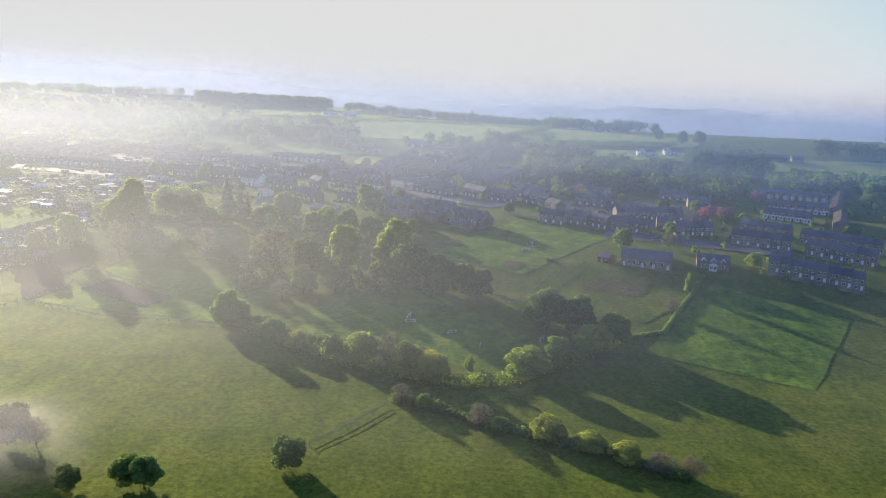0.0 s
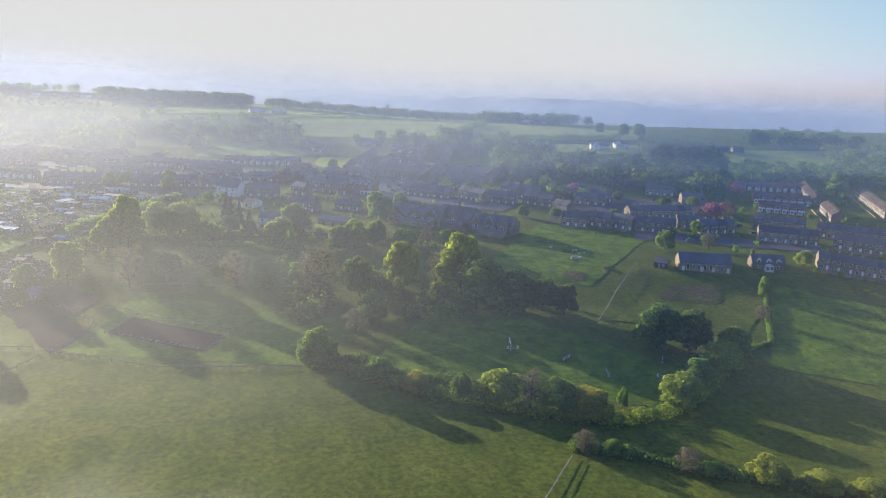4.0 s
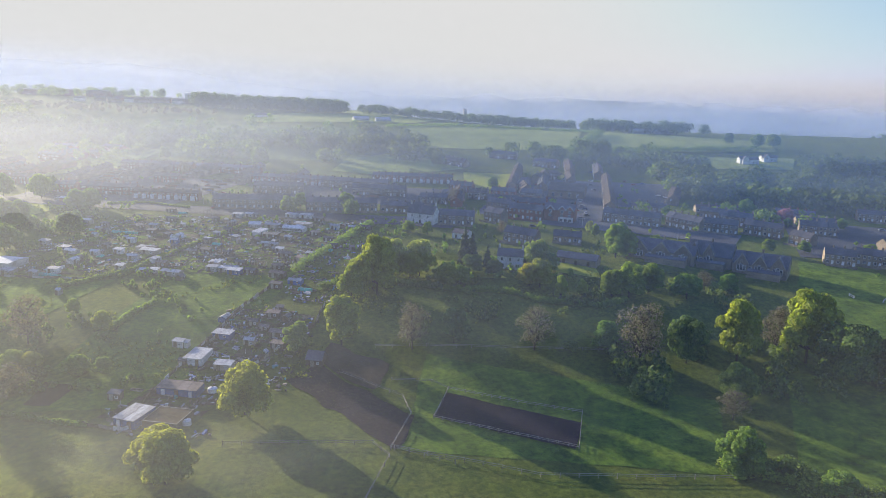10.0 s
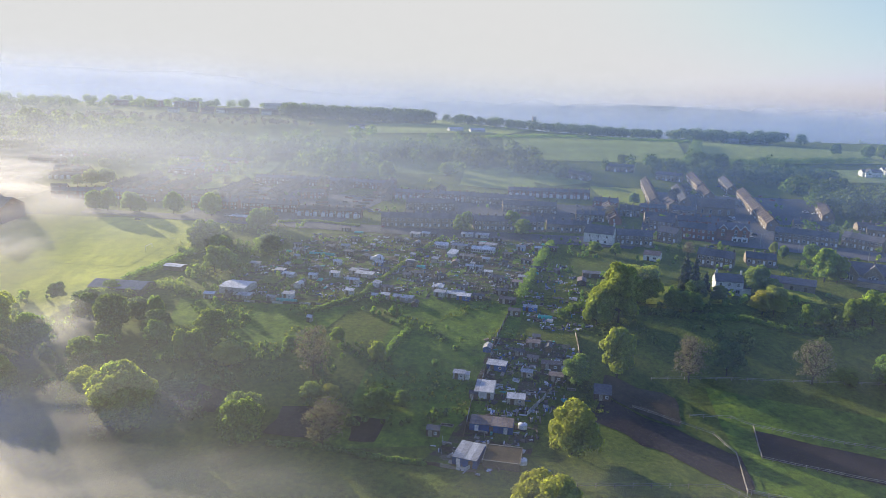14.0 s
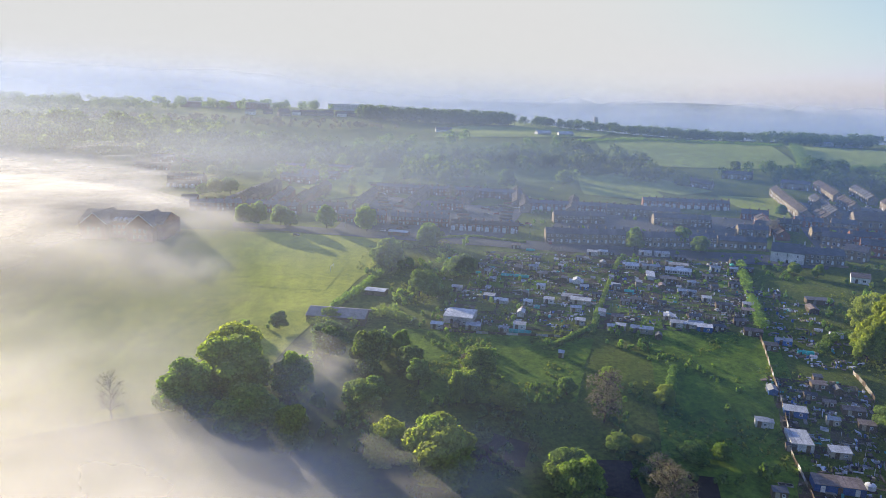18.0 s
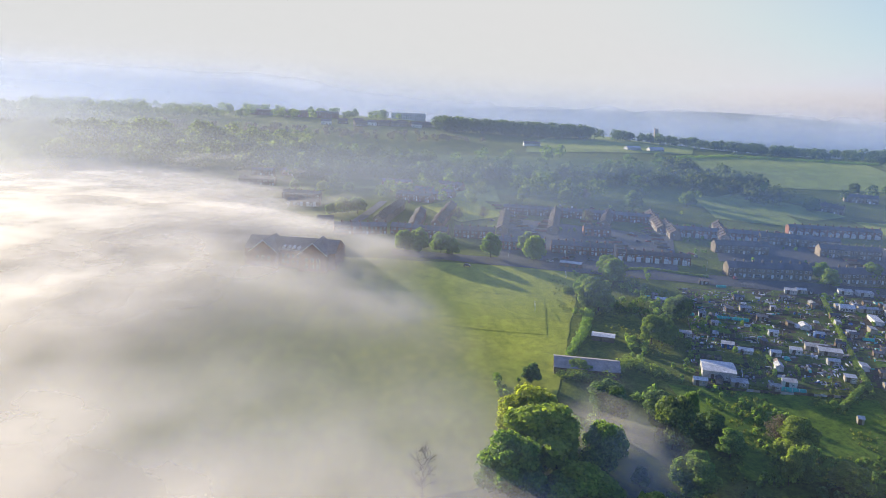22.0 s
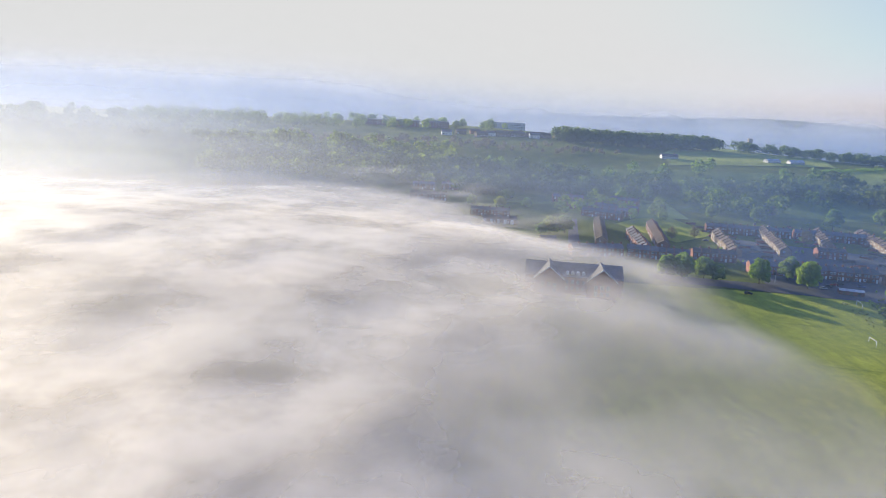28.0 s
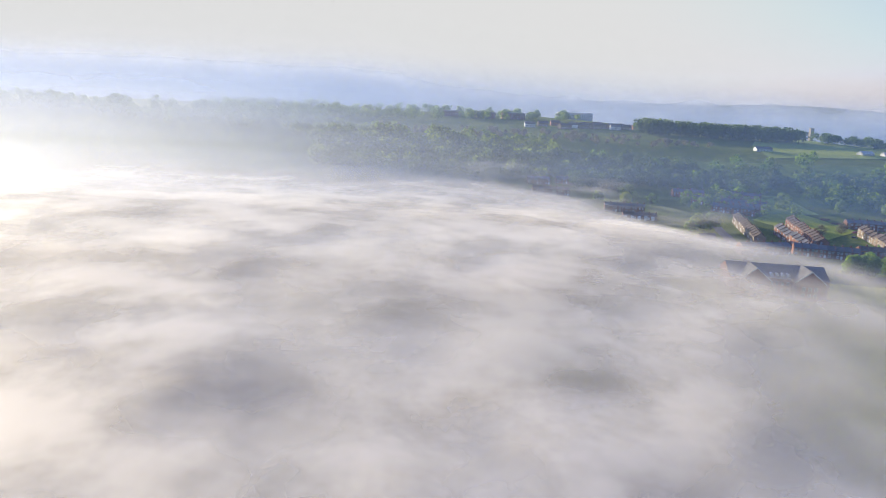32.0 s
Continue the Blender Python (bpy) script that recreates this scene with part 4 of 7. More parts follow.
def long_barn(p, q, d, eave, rise):
    root, w = detached("barn", p, q, d, eave, rise, TIMBER, FIBRE, "long low barn with a pale grey-brown corrugated roof", "barn")
    for i in range(14):
        part("roof_rib", box(w * (i + 0.5) / 14 - 0.06, w * (i + 0.5) / 14 + 0.06, -0.2, d / 2, -0.04, 0.04), FIBRE, root).matrix_basis = Matrix.Translation((0, 0, eave + 0.15)) @ Matrix.Rotation(math.atan2(rise, d / 2), 4, "X")
    for f in (0.2, 0.5, 0.8):
        door(root, w * f, -0.02, TIMBER)


def big_hall(p, q, d, eave, rise):
    root, w = detached("chapel_hall", p, q, d, eave, rise, STONE, TILE, "large hall with a wide pale brown roof above the terraces", "hall")
    for i in range(4):
        window(root, w * (0.15 + 0.23 * i), -0.02, 1.6, 1.4, 2.8)
    for i in range(4):
        window(root, -0.02, d * (0.15 + 0.23 * i), 1.6, 1.4, 2.8, -math.pi / 2)


def new_school(p, q, d, eave, rise):
    root, w = detached("academy", p, q, d, eave, rise, BRICK, SLATE, "large red brick school with white-edged gables in the fog", "school")
    for x in (w * 0.24, w * 0.78):
        gable_front(root, x, w * 0.3, eave - 0.5, 6.0, d, BRICK, SLATE, -5.0, WHITE)
        for dx in (-3, 0, 3):
            window(root, x + dx, -5.02, 4.5, 1.6, 2.0)
            window(root, x + dx, -5.02, 1.2, 1.6, 2.0)
    for i in range(4):
        x = w * (0.43 + 0.055 * i)
        window(root, x, -0.02, 5.4, 1.2, 1.8)
        window(root, x, -0.02, 2.0, 1.2, 1.8)
        part("dormer", prism([(x - 0.8, eave), (x + 0.8, eave), (x + 0.8, eave + 1.8), (x, eave + 2.4), (x - 0.8, eave + 1.8)], 1.0, 4.0), WHITE, root)


def low_store(p, q, d, eave, rise):
    root, w = detached("store", p, q, d, eave, rise, STONE, SLATE, "long low stone store with a dark slate roof", "building")
    for i in range(3):
        door(root, w * (0.2 + 0.3 * i), -0.02, TIMBER)


def red_shop(p, q, d, eave, rise):
    root, w = detached("garage", p, q, d, eave, rise, WHITE, RUST, "small building with a dull red roof", "building")
    door(root, w * 0.3, -0.02, TIMBER)
    window(root, w * 0.7, -0.02, 1.0, 1.6, 1.2)


def pavilion(p, q, d, eave, rise):
    root, w = detached("pavilion", p, q, d, eave, rise, BRICK, METAL, "flat-roofed brick sports pavilion beside the pitch", "building")
    for f in (0.2, 0.5, 0.8):
        door(root, w * f, -0.02, TIMBER)


def store_shed(p, q, d, eave, rise):
    root, w = detached("store_shed", p, q, d, eave, rise, TIMBER, METAL, "low field store with a pale metal roof", "shed")
    door(root, w * 0.4, -0.02, TIMBER)


def hut(p, q, d, eave, rise):
    root, w = detached("hut", p, q, d, eave, rise, TIMBER, SLATE, "small timber hut with a pitched dark roof", "shed")
    door(root, w * 0.4, -0.02, PALE)
    window(root, w * 0.75, -0.02, 1.0, 0.9, 0.9)


FAR_KIND = {"bungalow": (RENDERED, SLATE, "white bungalow on the hill"), "house": (BUFF, TILE, "house on the hill with a tiled roof"), "white": (RENDERED, SLATE, "white farmhouse with pale gables on the hillside"),
            "red": (BRICK, TILE, "red brick house on the hillside"), "shed_row": (METAL, METAL, "low farm building with a pale roof"), "flats": (BRICK, FELT, "block of flats on the hilltop"),
            "office": (METAL, METAL, "large grey works building on the hilltop"), "works": (METAL, METAL, "long pale factory roof beyond the hill")}


def far_building(p, q, kind, eave):
    wall, roof, label = FAR_KIND[kind]
    d = 8.0 if eave < 8 else 14.0
    root, w = detached("far_" + kind, p, q, d, eave, 1.0 if kind in ("flats", "office", "works") else 2.6, wall, roof, label, "house" if kind in ("bungalow", "house", "white", "red") else "building")
    for r in range(max(1, int(eave / 2.8))):
        for i in range(max(2, int(w / 4))):
            window(root, w * (i + 0.5) / max(2, int(w / 4)), -0.02, 0.9 + 2.7 * r, 1.4, 1.3)
    if kind == "white":
        gable_front(root, w * 0.25, 7.0, eave, 3.4, 5.0, RENDERED, SLATE, -3.0)
        window(root, w * 0.25, -3.02, 3.0, 1.2, 1.3)
    if kind in ("house", "bungalow", "red"):
        chimney(root, w * 0.8, d / 2, eave + 2.6, 1.0)


# Allotments --------------------------------------------------------------
SHED = {"pale": (PALE, METAL, "small shed with a pale metal roof"), "metal": (METAL, METAL, "grey sheet-metal allotment shed"), "felt": (TIMBER, FELT, "timber shed with dark felt roof"), "brown": (TIMBER, RUST, "brown timber shed with a rusty roof"),
        "blue": (BLUE, METAL, "blue painted shed with a pale roof"), "red": (RUST, FELT, "red-brown painted garden shed"), "barn": (METAL, METAL, "large tin barn with a shallow pale roof")}
_shed = [0]


def allotment_thing(kind, x, y, w):
    _shed[0] += 1
    rng = random.Random(_shed[0] * 13)
    m = Matrix.Translation((x, y, gz(x, y))) @ Matrix.Rotation(radians(rng.choice((-18, -18, -14, 72, -22))), 4, "Z")
    d = w if kind == "barn" else max(2.0, min(w * 0.6, 4.0))
    if kind in SHED:
        wall, roof, label = SHED[kind]
        root = empty("shed", m, label, "shed", "allotment sheds")
        h = rng.uniform(1.9, 2.4) if kind != "barn" else 3.4
        if rng.random() < 0.55 or kind == "barn":
            part("wall", wall_shell(w, d, h, 0.7, 0.4), wall, root)
            part("roof", roof_shell(w, d, h, 0.7, 0.2, 0.15, 0.08), roof, root)
        else:
            part("wall", prism([(0, -0.4), (d, -0.4), (d, h + 0.4), (0, h)], 0, w, "x"), wall, root)
            part("roof", prism([(-0.2, h - 0.03), (d + 0.2, h + 0.45), (d + 0.2, h + 0.53), (-0.2, h + 0.05)], -0.15, w + 0.15, "x"), roof, root)
        door(root, w * 0.3, -0.01, TIMBER if wall is not TIMBER else PALE)
        if w > 3:
            window(root, w * 0.72, -0.02, 0.9, 0.9, 0.8)
    elif kind in ("tunnel", "net"):
        mat = WHITE if kind == "tunnel" else TEAL
        root = empty("polytunnel", m, "white plastic polytunnel on an allotment" if kind == "tunnel" else "low tunnel under bright green netting", "polytunnel", "polytunnels")
        r = 1.6 if kind == "tunnel" else 1.1
        arc = [(r * 1.2 * math.cos(math.pi * i / 10), r * math.sin(math.pi * i / 10)) for i in range(11)]
        part("cover", prism([(a, max(z, 0) + (0 if z > 0.01 else -0.3)) for a, z in arc], 0, w, "x"), mat, root)
        for i in range(max(2, int(w / 2))):
            bm = bmesh.new()
            tube_into(bm, [Vector((w * i / max(1, int(w / 2) - 1), a * 1.02, z * 1.02)) for a, z in arc], [0.05] * 11, 4)
            part("hoop", bm, METAL, root)
    elif kind == "greenhouse":
        root = empty("greenhouse", m, "large white-framed greenhouse among the plots", "greenhouse", "greenhouses")
        part("base", wall_shell(w, 4.5, 2.0, 1.2, 0.4), METAL, root)
        part("roof", roof_shell(w, 4.5, 2.0, 1.2, 0.1, 0.05, 0.06), WHITE, root)
        for i in range(int(w / 1.2)):
            window(root, 0.7 + 1.2 * i, -0.02, 0.5, 1.0, 1.3)
    elif kind == "frame":
        root = empty("fruit_cage", m, "timber fruit cage of thin posts and netting rails", "frame", "fruit cages")
        for i in range(int(w / 1.5) + 1):
            for yy in (0, 3.0):
                part("post", box(i * 1.5 - 0.06, i * 1.5 + 0.06, yy - 0.06, yy + 0.06, -0.2, 1.9), PALE, root)
        for yy in (0, 3.0):
            part("rail", box(0, w, yy - 0.05, yy + 0.05, 1.85, 1.95), PALE, root)
    else:
        root = empty("water_tank", m, "white round plastic water tank", "tank", "tanks")
        bm = bmesh.new()
        tube_into(bm, [Vector((0, 0, -0.1)), Vector((0, 0, 1.5)), Vector((0, 0, 1.8)), Vector((0, 0, 1.95))], [w / 2, w / 2, w / 3, 0.3], 14)
        part("body", bm, WHITE, root)
        bm = bmesh.new()
        tube_into(bm, [Vector((0, 0, 1.9)), Vector((0, 0, 2.1))], [0.32, 0.3], 10)
        part("lid", bm, FELT, root)
    return root


def yard_walls(p, q):
    """Low brick and board walls side by side between back yards."""
    p, q = Vector(p), Vector(q)
    n = max(3, min(9, int((q - p).length / 5)))
    d = (q - p).normalized()
    root = empty("yard_walls", Matrix.Translation((p.x, p.y, gz(p.x, p.y))) @ Matrix.Rotation(math.atan2(d.y, d.x), 4, "Z"), "low brick walls dividing back yards", "wall", "yard walls")
    for i in range(n):
        a = p.lerp(q, i / (n - 1))
        z = gz(a.x, a.y) - gz(p.x, p.y)
        s = (a - p).length
        part("divider", box(s - 0.12, s + 0.12, 0, 8.5, z - 0.5, z + 1.7), (BRICK, BUFF, TIMBER)[i % 3], root)
    return root


def stable(p, q, d, h, style):
    m, w = frame_of(p, q)
    m = seat(m, w, d)
    wall, roof = {"white": (BLUE, METAL), "rust": (BLUE, RUST), "blue": (METAL, METAL)}[style]
    root = empty("stable", m, {"white": "blue stable with a pale sheet-metal roof", "rust": "long open shed with rusty roof and blue panels", "blue": "grey stable with a pale blue ribbed roof"}[style], "stable")
    part("wall", prism([(0, -0.6), (d, -0.6), (d, h + 0.5), (0, h)], 0, w, "x"), wall, root)
    n = max(4, int(w / 1.6))
    for i in range(n):
        part("roof_sheet", prism([(-0.3, h + 0.0), (d + 0.3, h + 0.58), (d + 0.3, h + 0.66), (-0.3, h + 0.08 + 0.03 * (i % 2))], w * i / n, w * (i + 0.96) / n, "x"), RUST if style == "rust" and i % 3 else roof, root)
    for i in range(max(2, int(w / 4))):
        door(root, w * (i + 0.5) / max(2, int(w / 4)), -0.02, TIMBER if i % 2 else WHITE)


def open_pen(p, q, d):
    m, w = frame_of(p, q)
    m = seat(m, w, d)
    root = empty("covered_pen", m, "brown flat-roofed pen beside the stables", "pen")
    part("roof", box(0, w, 0, d, 2.2, 2.35), TRODDEN, root)
    part("wall", box(0.1, w - 0.1, 0.1, d - 0.1, -0.5, 2.2), TIMBER, root)
    for x0, x1, y0, y1 in ((0, w, 0, 0.2), (0, w, d - 0.2, d), (0, 0.2, 0.2, d - 0.2), (w - 0.2, w, 0.2, d - 0.2)):
        part("kerb", box(x0, x1, y0, y1, 2.35, 2.5), PALE, root)


# Small things ------------------------------------------------------------
def jump(x, y, i):
    root = empty("horse_jump", Matrix.Translation((x, y, gz(x, y))) @ Matrix.Rotation(i * 0.7, 4, "Z"), "white painted show jump with poles on wings", "jump", "horse jumps")
    for sx in (-1.7, 1.7):
        bm = box(sx - 0.06, sx + 0.06, -0.06, 0.06, 0, 1.6)
        box_into(bm, sx - 0.06, sx + 0.06, -0.5, 0.5, 0, 0.1)
        box_into(bm, sx * 1.2 - 0.3, sx * 1.2 + 0.3, -0.04, 0.04, 0.3, 1.3)
        part("wing", bm, WHITE, root)
    for z in (0.4, 0.8, 1.2):
        bm = bmesh.new()
        tube_into(bm, [Vector((-1.7, 0.06, z)), Vector((1.7, 0.06, z))], [0.07, 0.07], 6)
        part("pole", bm, WHITE if z != 0.8 else RUST, root)


def goal(x, y, i):
    root = empty("goal", Matrix.Translation((x, y, gz(x, y))) @ Matrix.Rotation(radians(80), 4, "Z"), "white football goal frame on grass", "goal", "goals")
    for sx in (-3.6, 3.6):
        part("post", box(sx - 0.08, sx + 0.08, -0.08, 0.08, 0, 2.44), WHITE, root)
    part("crossbar", box(-3.68, 3.68, -0.08, 0.08, 2.44, 2.6), WHITE, root)


PAINT = [surface("car_paint", c, tuple(v * 1.1 for v in c), 8.0, 0.3, 0.1, vary=0.03, spec=0.6) for c in ((0.6, 0.6, 0.6), (0.03, 0.035, 0.045), (0.25, 0.26, 0.28), (0.06, 0.1, 0.25), (0.3, 0.03, 0.025))]
CARS = []


def car(x, y, i):
    m = Matrix.Translation((x, y, gz(x, y) + 0.42)) @ Matrix.Rotation(radians((-12, -12, 78, -14, 168)[i % 5]), 4, "Z")
    k = (i * 7 + int(x)) % 5
    for have, ob in CARS:
        if have == k:
            return copy_thing(ob, m)
    root = empty("car", m, ("white hatchback parked by the kerb", "black car parked at the kerb", "silver car parked at the kerb", "dark blue car parked at the kerb", "red car parked at the kerb")[k], "car", "parked cars")
    body = prism([(-2.1, 0.25), (2.1, 0.25), (2.12, 0.75), (1.2, 0.92), (-1.9, 0.98), (-2.12, 0.7)], -0.88, 0.88)
    bmesh.ops.bevel(body, geom=body.edges[:], offset=0.07, segments=2, affect="EDGES")
    part("body", body, PAINT[k], root)
    part("cabin", prism([(-1.8, 0.95), (1.0, 0.9), (0.35, 1.42), (-1.35, 1.45)], -0.76, 0.76), GLASS, root, "dark glass cabin")
    part("roof", prism([(-1.35, 1.42), (0.38, 1.4), (0.3, 1.48), (-1.25, 1.5)], -0.7, 0.7), PAINT[k], root)
    for wx in (-1.3, 1.3):
        for wy in (-0.86, 0.86):
            bm = bmesh.new()
            tube_into(bm, [Vector((wx, wy - 0.1, 0.3)), Vector((wx, wy + 0.1, 0.3))], [0.32, 0.32], 12)
            part("wheel", bm, TYRE, root)
    CARS.append((k, root))
    return root


def horse_shelter(x, y, i):
    root = empty("brash_heap", Matrix.Translation((x, y, gz(x, y))), "dark heap of cut brushwood in the paddock", "heap")
    v, f = leaf_cloud([(Vector((0, 0, 0.4)), 1.6), (Vector((1.6, 0.4, 0.3)), 1.2)], 300, 0.35, random.Random(3))
    mesh_object("brushwood", v, f, LEAF_BROWN, root)


def lamp_post(x, y, i):
    root = empty("street_lamp", Matrix.Translation((x, y, gz(x, y))), "grey street lamp on the village road", "street lamp", "street lamps")
    bm = bmesh.new()
    tube_into(bm, [Vector((0, 0, -0.3)), Vector((0, 0, 5)), Vector((0, 0, 7.6)), Vector((0.3, -0.3, 8.0)), Vector((0.9, -0.9, 8.15))], [0.1, 0.08, 0.06, 0.05, 0.05], 6)
    part("pole", bm, METAL, root)
    part("lantern", box(0.7, 1.2, -1.2, -0.7, 8.05, 8.25), METAL, root)


def church_tower(x, y, top):
    base = gz(x, y)
    root = empty("church_tower", Matrix.Translation((x, y, base)), "distant grey stone church tower on the ridge", "church")
    h = top - base
    part("tower", box(-3.5, 3.5, -3.5, 3.5, -1, h), STONE, root)
    part("parapet", box(-3.8, 3.8, -3.8, 3.8, h, h + 0.8), STONE, root)
    for sx in (-3.4, 3.4):
        for sy in (-3.4, 3.4):
            part("pinnacle", box(sx - 0.4, sx + 0.4, sy - 0.4, sy + 0.4, h + 0.8, h + 2.6), STONE, root)
    window(root, 0, -3.52, h - 5, 1.4, 2.6)


church_tower(192, 1640, 71)

# Fields, tracks and roads
patch("playing_field", [(-760.0, 250.0), (-292.0, 392.0), (-231.0, 590.0), (-760.0, 640.0)], PITCH, "mown yellow-green playing field", "field")
patch("hill_field", [(-7.6, 905), (182, 866), (262, 1085), (14, 1050)], FARM, "pale green pasture on the hill", "field", 12.0, 0.6)
patch("hill_field_east", [(196, 858), (430, 890), (480, 985), (285, 1090)], FARM, "pale green pasture beyond the hedge", "field", 12.0, 0.6)
patch("lower_pasture", [(-75.0, 763.0), (-8.4, 734.5), (-1.2, 817.8), (-55.1, 863.7)], FARM, "pale green pasture below the wood", "field", 8.0, 0.4)
patch("village_green", [(36.5, 713.1), (55.2, 661.0), (89.3, 747.3), (42.5, 761.7)], PITCH, "bright green common beside the houses", "field", 5.0, 0.3)
patch("school_field", [(116.3, 374.5), (161.0, 347.3), (219.2, 416.2), (171.5, 459.2)], LUSH, "green paddock behind the school", "field", 5.0, 0.2)
patch("paddock_east", [(156.0, 311.7), (204.0, 294.4), (252.5, 344.8), (194.1, 365.2)], MEADOW, "grazed paddock with bare patches", "field", 5.0, 0.2)
patch("hedged_paddock", [(55.2, 281.1), (142.4, 243.3), (163.3, 268.0), (96.2, 351.3)], LUSH, "green paddock inside hedges", "field", 5.0, 0.15)
patch("lawn", [(195.9, 267.3), (246.7, 241.1), (295.1, 306.5), (246.4, 342.2)], LUSH, "lush green meadow by the lane", "field", 5.0, 0.15)
patch("plot_grass", [(-168.4, 333.3), (-123.5, 334.4), (-82.0, 440.5), (-132.6, 455.0)], LUSH, "overgrown bright grass on old allotment plots", "field", 5.0, 0.15)
patch("plot_grass_west", [(-232.0, 387.6), (-180.4, 386.2), (-161.1, 432.7), (-234.9, 444.8)], LUSH, "overgrown bright grass and brambles", "field", 5.0, 0.15)
patch("lawn_strip", [(-31.3, 435.2), (9.2, 434.3), (1.3, 455.3), (-31.5, 462.6)], PITCH, "garden lawn", "lawn", 4.0, 0.2)
patch("villa_lawn", [(35.1, 441.9), (53.5, 432.9), (56.6, 448.4), (38.8, 458.2)], PITCH, "bright garden lawn", "lawn", 4.0, 0.2)
patch("arena_field", [(-49.9, 304.5), (36.4, 283.7), (56.3, 325.1), (-35.0, 366.4)], LUSH, "lush paddock round the riding arena", "field", 5.0, 0.1)
patch("trodden_track", [(-83.0, 349.8), (-52.3, 305.6), (-42.9, 324.3), (-72.9, 360.7)], SOIL, "dark poached earth in the gateway", "ground", 4.0, 0.25)
patch("trodden_yard", [(-71.9, 360.7), (-55.7, 341.8), (-49.8, 360.2), (-69.9, 374.1)], TRODDEN, "brown trodden yard", "ground", 4.0, 0.3)
patch("dug_plot", [(-161.1, 337.5), (-152.4, 337.2), (-149.1, 349.2), (-159.1, 351.6)], SOIL, "dug dark vegetable plot", "plot", 4.0, 0.3)
patch("dug_plot", [(-185.9, 342.6), (-173.0, 340.5), (-170.6, 357.1), (-181.6, 358.6)], SOIL, "dug dark vegetable plot", "plot", 4.0, 0.3)
patch("dug_plot", [(-217.4, 359.0), (-203.0, 354.8), (-200.2, 367.0), (-215.2, 372.3)], SOIL, "dug dark vegetable plot", "plot", 4.0, 0.3)
patch("plot_earth", [(-120.8, 358.4), (-91.6, 361.1), (-77.9, 393.0), (-105.9, 400.7)], PLOTS, "dark earth of an allotment yard", "plot", 4.0, 0.3)
patch("yard_earth", [(-138.5, 325.5), (-109.6, 319.2), (-101.4, 345.1), (-122.9, 351.1)], PLOTS, "dark earth of a stable yard", "plot", 4.0, 0.3)
patch("allotment_earth", [(-223.6, 444.5), (-167.5, 440.4), (-107.4, 565.3), (-183.8, 561.7)], PLOTS, "dark earth between allotment plots", "plot", 5.0, 0.2)
patch("allotment_earth", [(-160.8, 442.9), (-92.7, 437.4), (-41.9, 543.9), (-109.2, 556.4)], PLOTS, "dark earth between allotment plots", "plot", 5.0, 0.2)
patch("road", [(-337.4, 608.6), (-3.2, 528.7), (13.7, 552.6), (-339.8, 624.4)], ASPHALT, "grey village main road", "road", 6.0, 0.35)
patch("road", [(52.7, 545.1), (156.3, 494.2), (173.4, 516.8), (65.2, 574.4)], ASPHALT, "grey village main road", "road", 6.0, 0.38)
patch("road", [(84.8, 542.3), (91.9, 542.7), (139.2, 739.6), (135.5, 739.8)], ASPHALT, "street of the village", "road", 6.0, 0.4)
patch("road", [(212.0, 416.7), (304.2, 383.0), (315.4, 401.2), (222.8, 438.7)], ASPHALT, "grey lane past the hall", "road", 5.0, 0.35)
patch("yard_asphalt", [(-278.3, 594.7), (-172.3, 595.0), (-139.7, 688.3), (-253.3, 742.6)], ASPHALT, "asphalt yards between the brick terraces", "road", 6.0, 0.25)
patch("yard_asphalt", [(130.2, 608.8), (166.7, 605.6), (215.4, 699.2), (160.4, 709.7)], ASPHALT, "asphalt streets of the village", "road", 6.0, 0.25)
# Trees, place by place
for _k, _x, _y, _h, _w in (
    ("dark", -24.2, 372.7, 14.4, 1), ("brown", 4.9, 366, 18.4, 1), ("green", 18, 364, 4.7, 1), ("green", 31.3, 363.1, 12.6, 1),
    ("brown", 40.3, 353.4, 24.1, 1.25), ("dark", 57.2, 351.4, 19.3, 1), ("light", 75.3, 349.1, 26.1, 1), ("brown", 93, 353.4, 19.8, 1),
    ("light", 100.2, 346, 29.5, 1.1), ("dark", 104.7, 331.5, 24.6, 1.2), ("dark", 119.3, 327.7, 18.5, 1.2), ("dark", 131.1, 326.2, 15.4, 1),
    ("dark", 139, 321, 14.2, 1), ("green", 60.6, 323.7, 15.1, 1), ("brown", 53.6, 312.6, 10.7, 1), ("green", 38.7, 282.6, 14.8, 1.05),
    ("brown", -40.1, 369.3, 19, 1), ("light", -42.7, 439.2, 19, 1), ("gold", -29.2, 452.8, 12.5, 1), ("light", -52.5, 421.1, 15, 1),
    ("green", -22.8, 426.1, 9.6, 1), ("green", -13.2, 425.9, 9.6, 1), ("light", -35.1, 435.3, 10.6, 1),
):
    tree(_k, _x, _y, _h, _w)
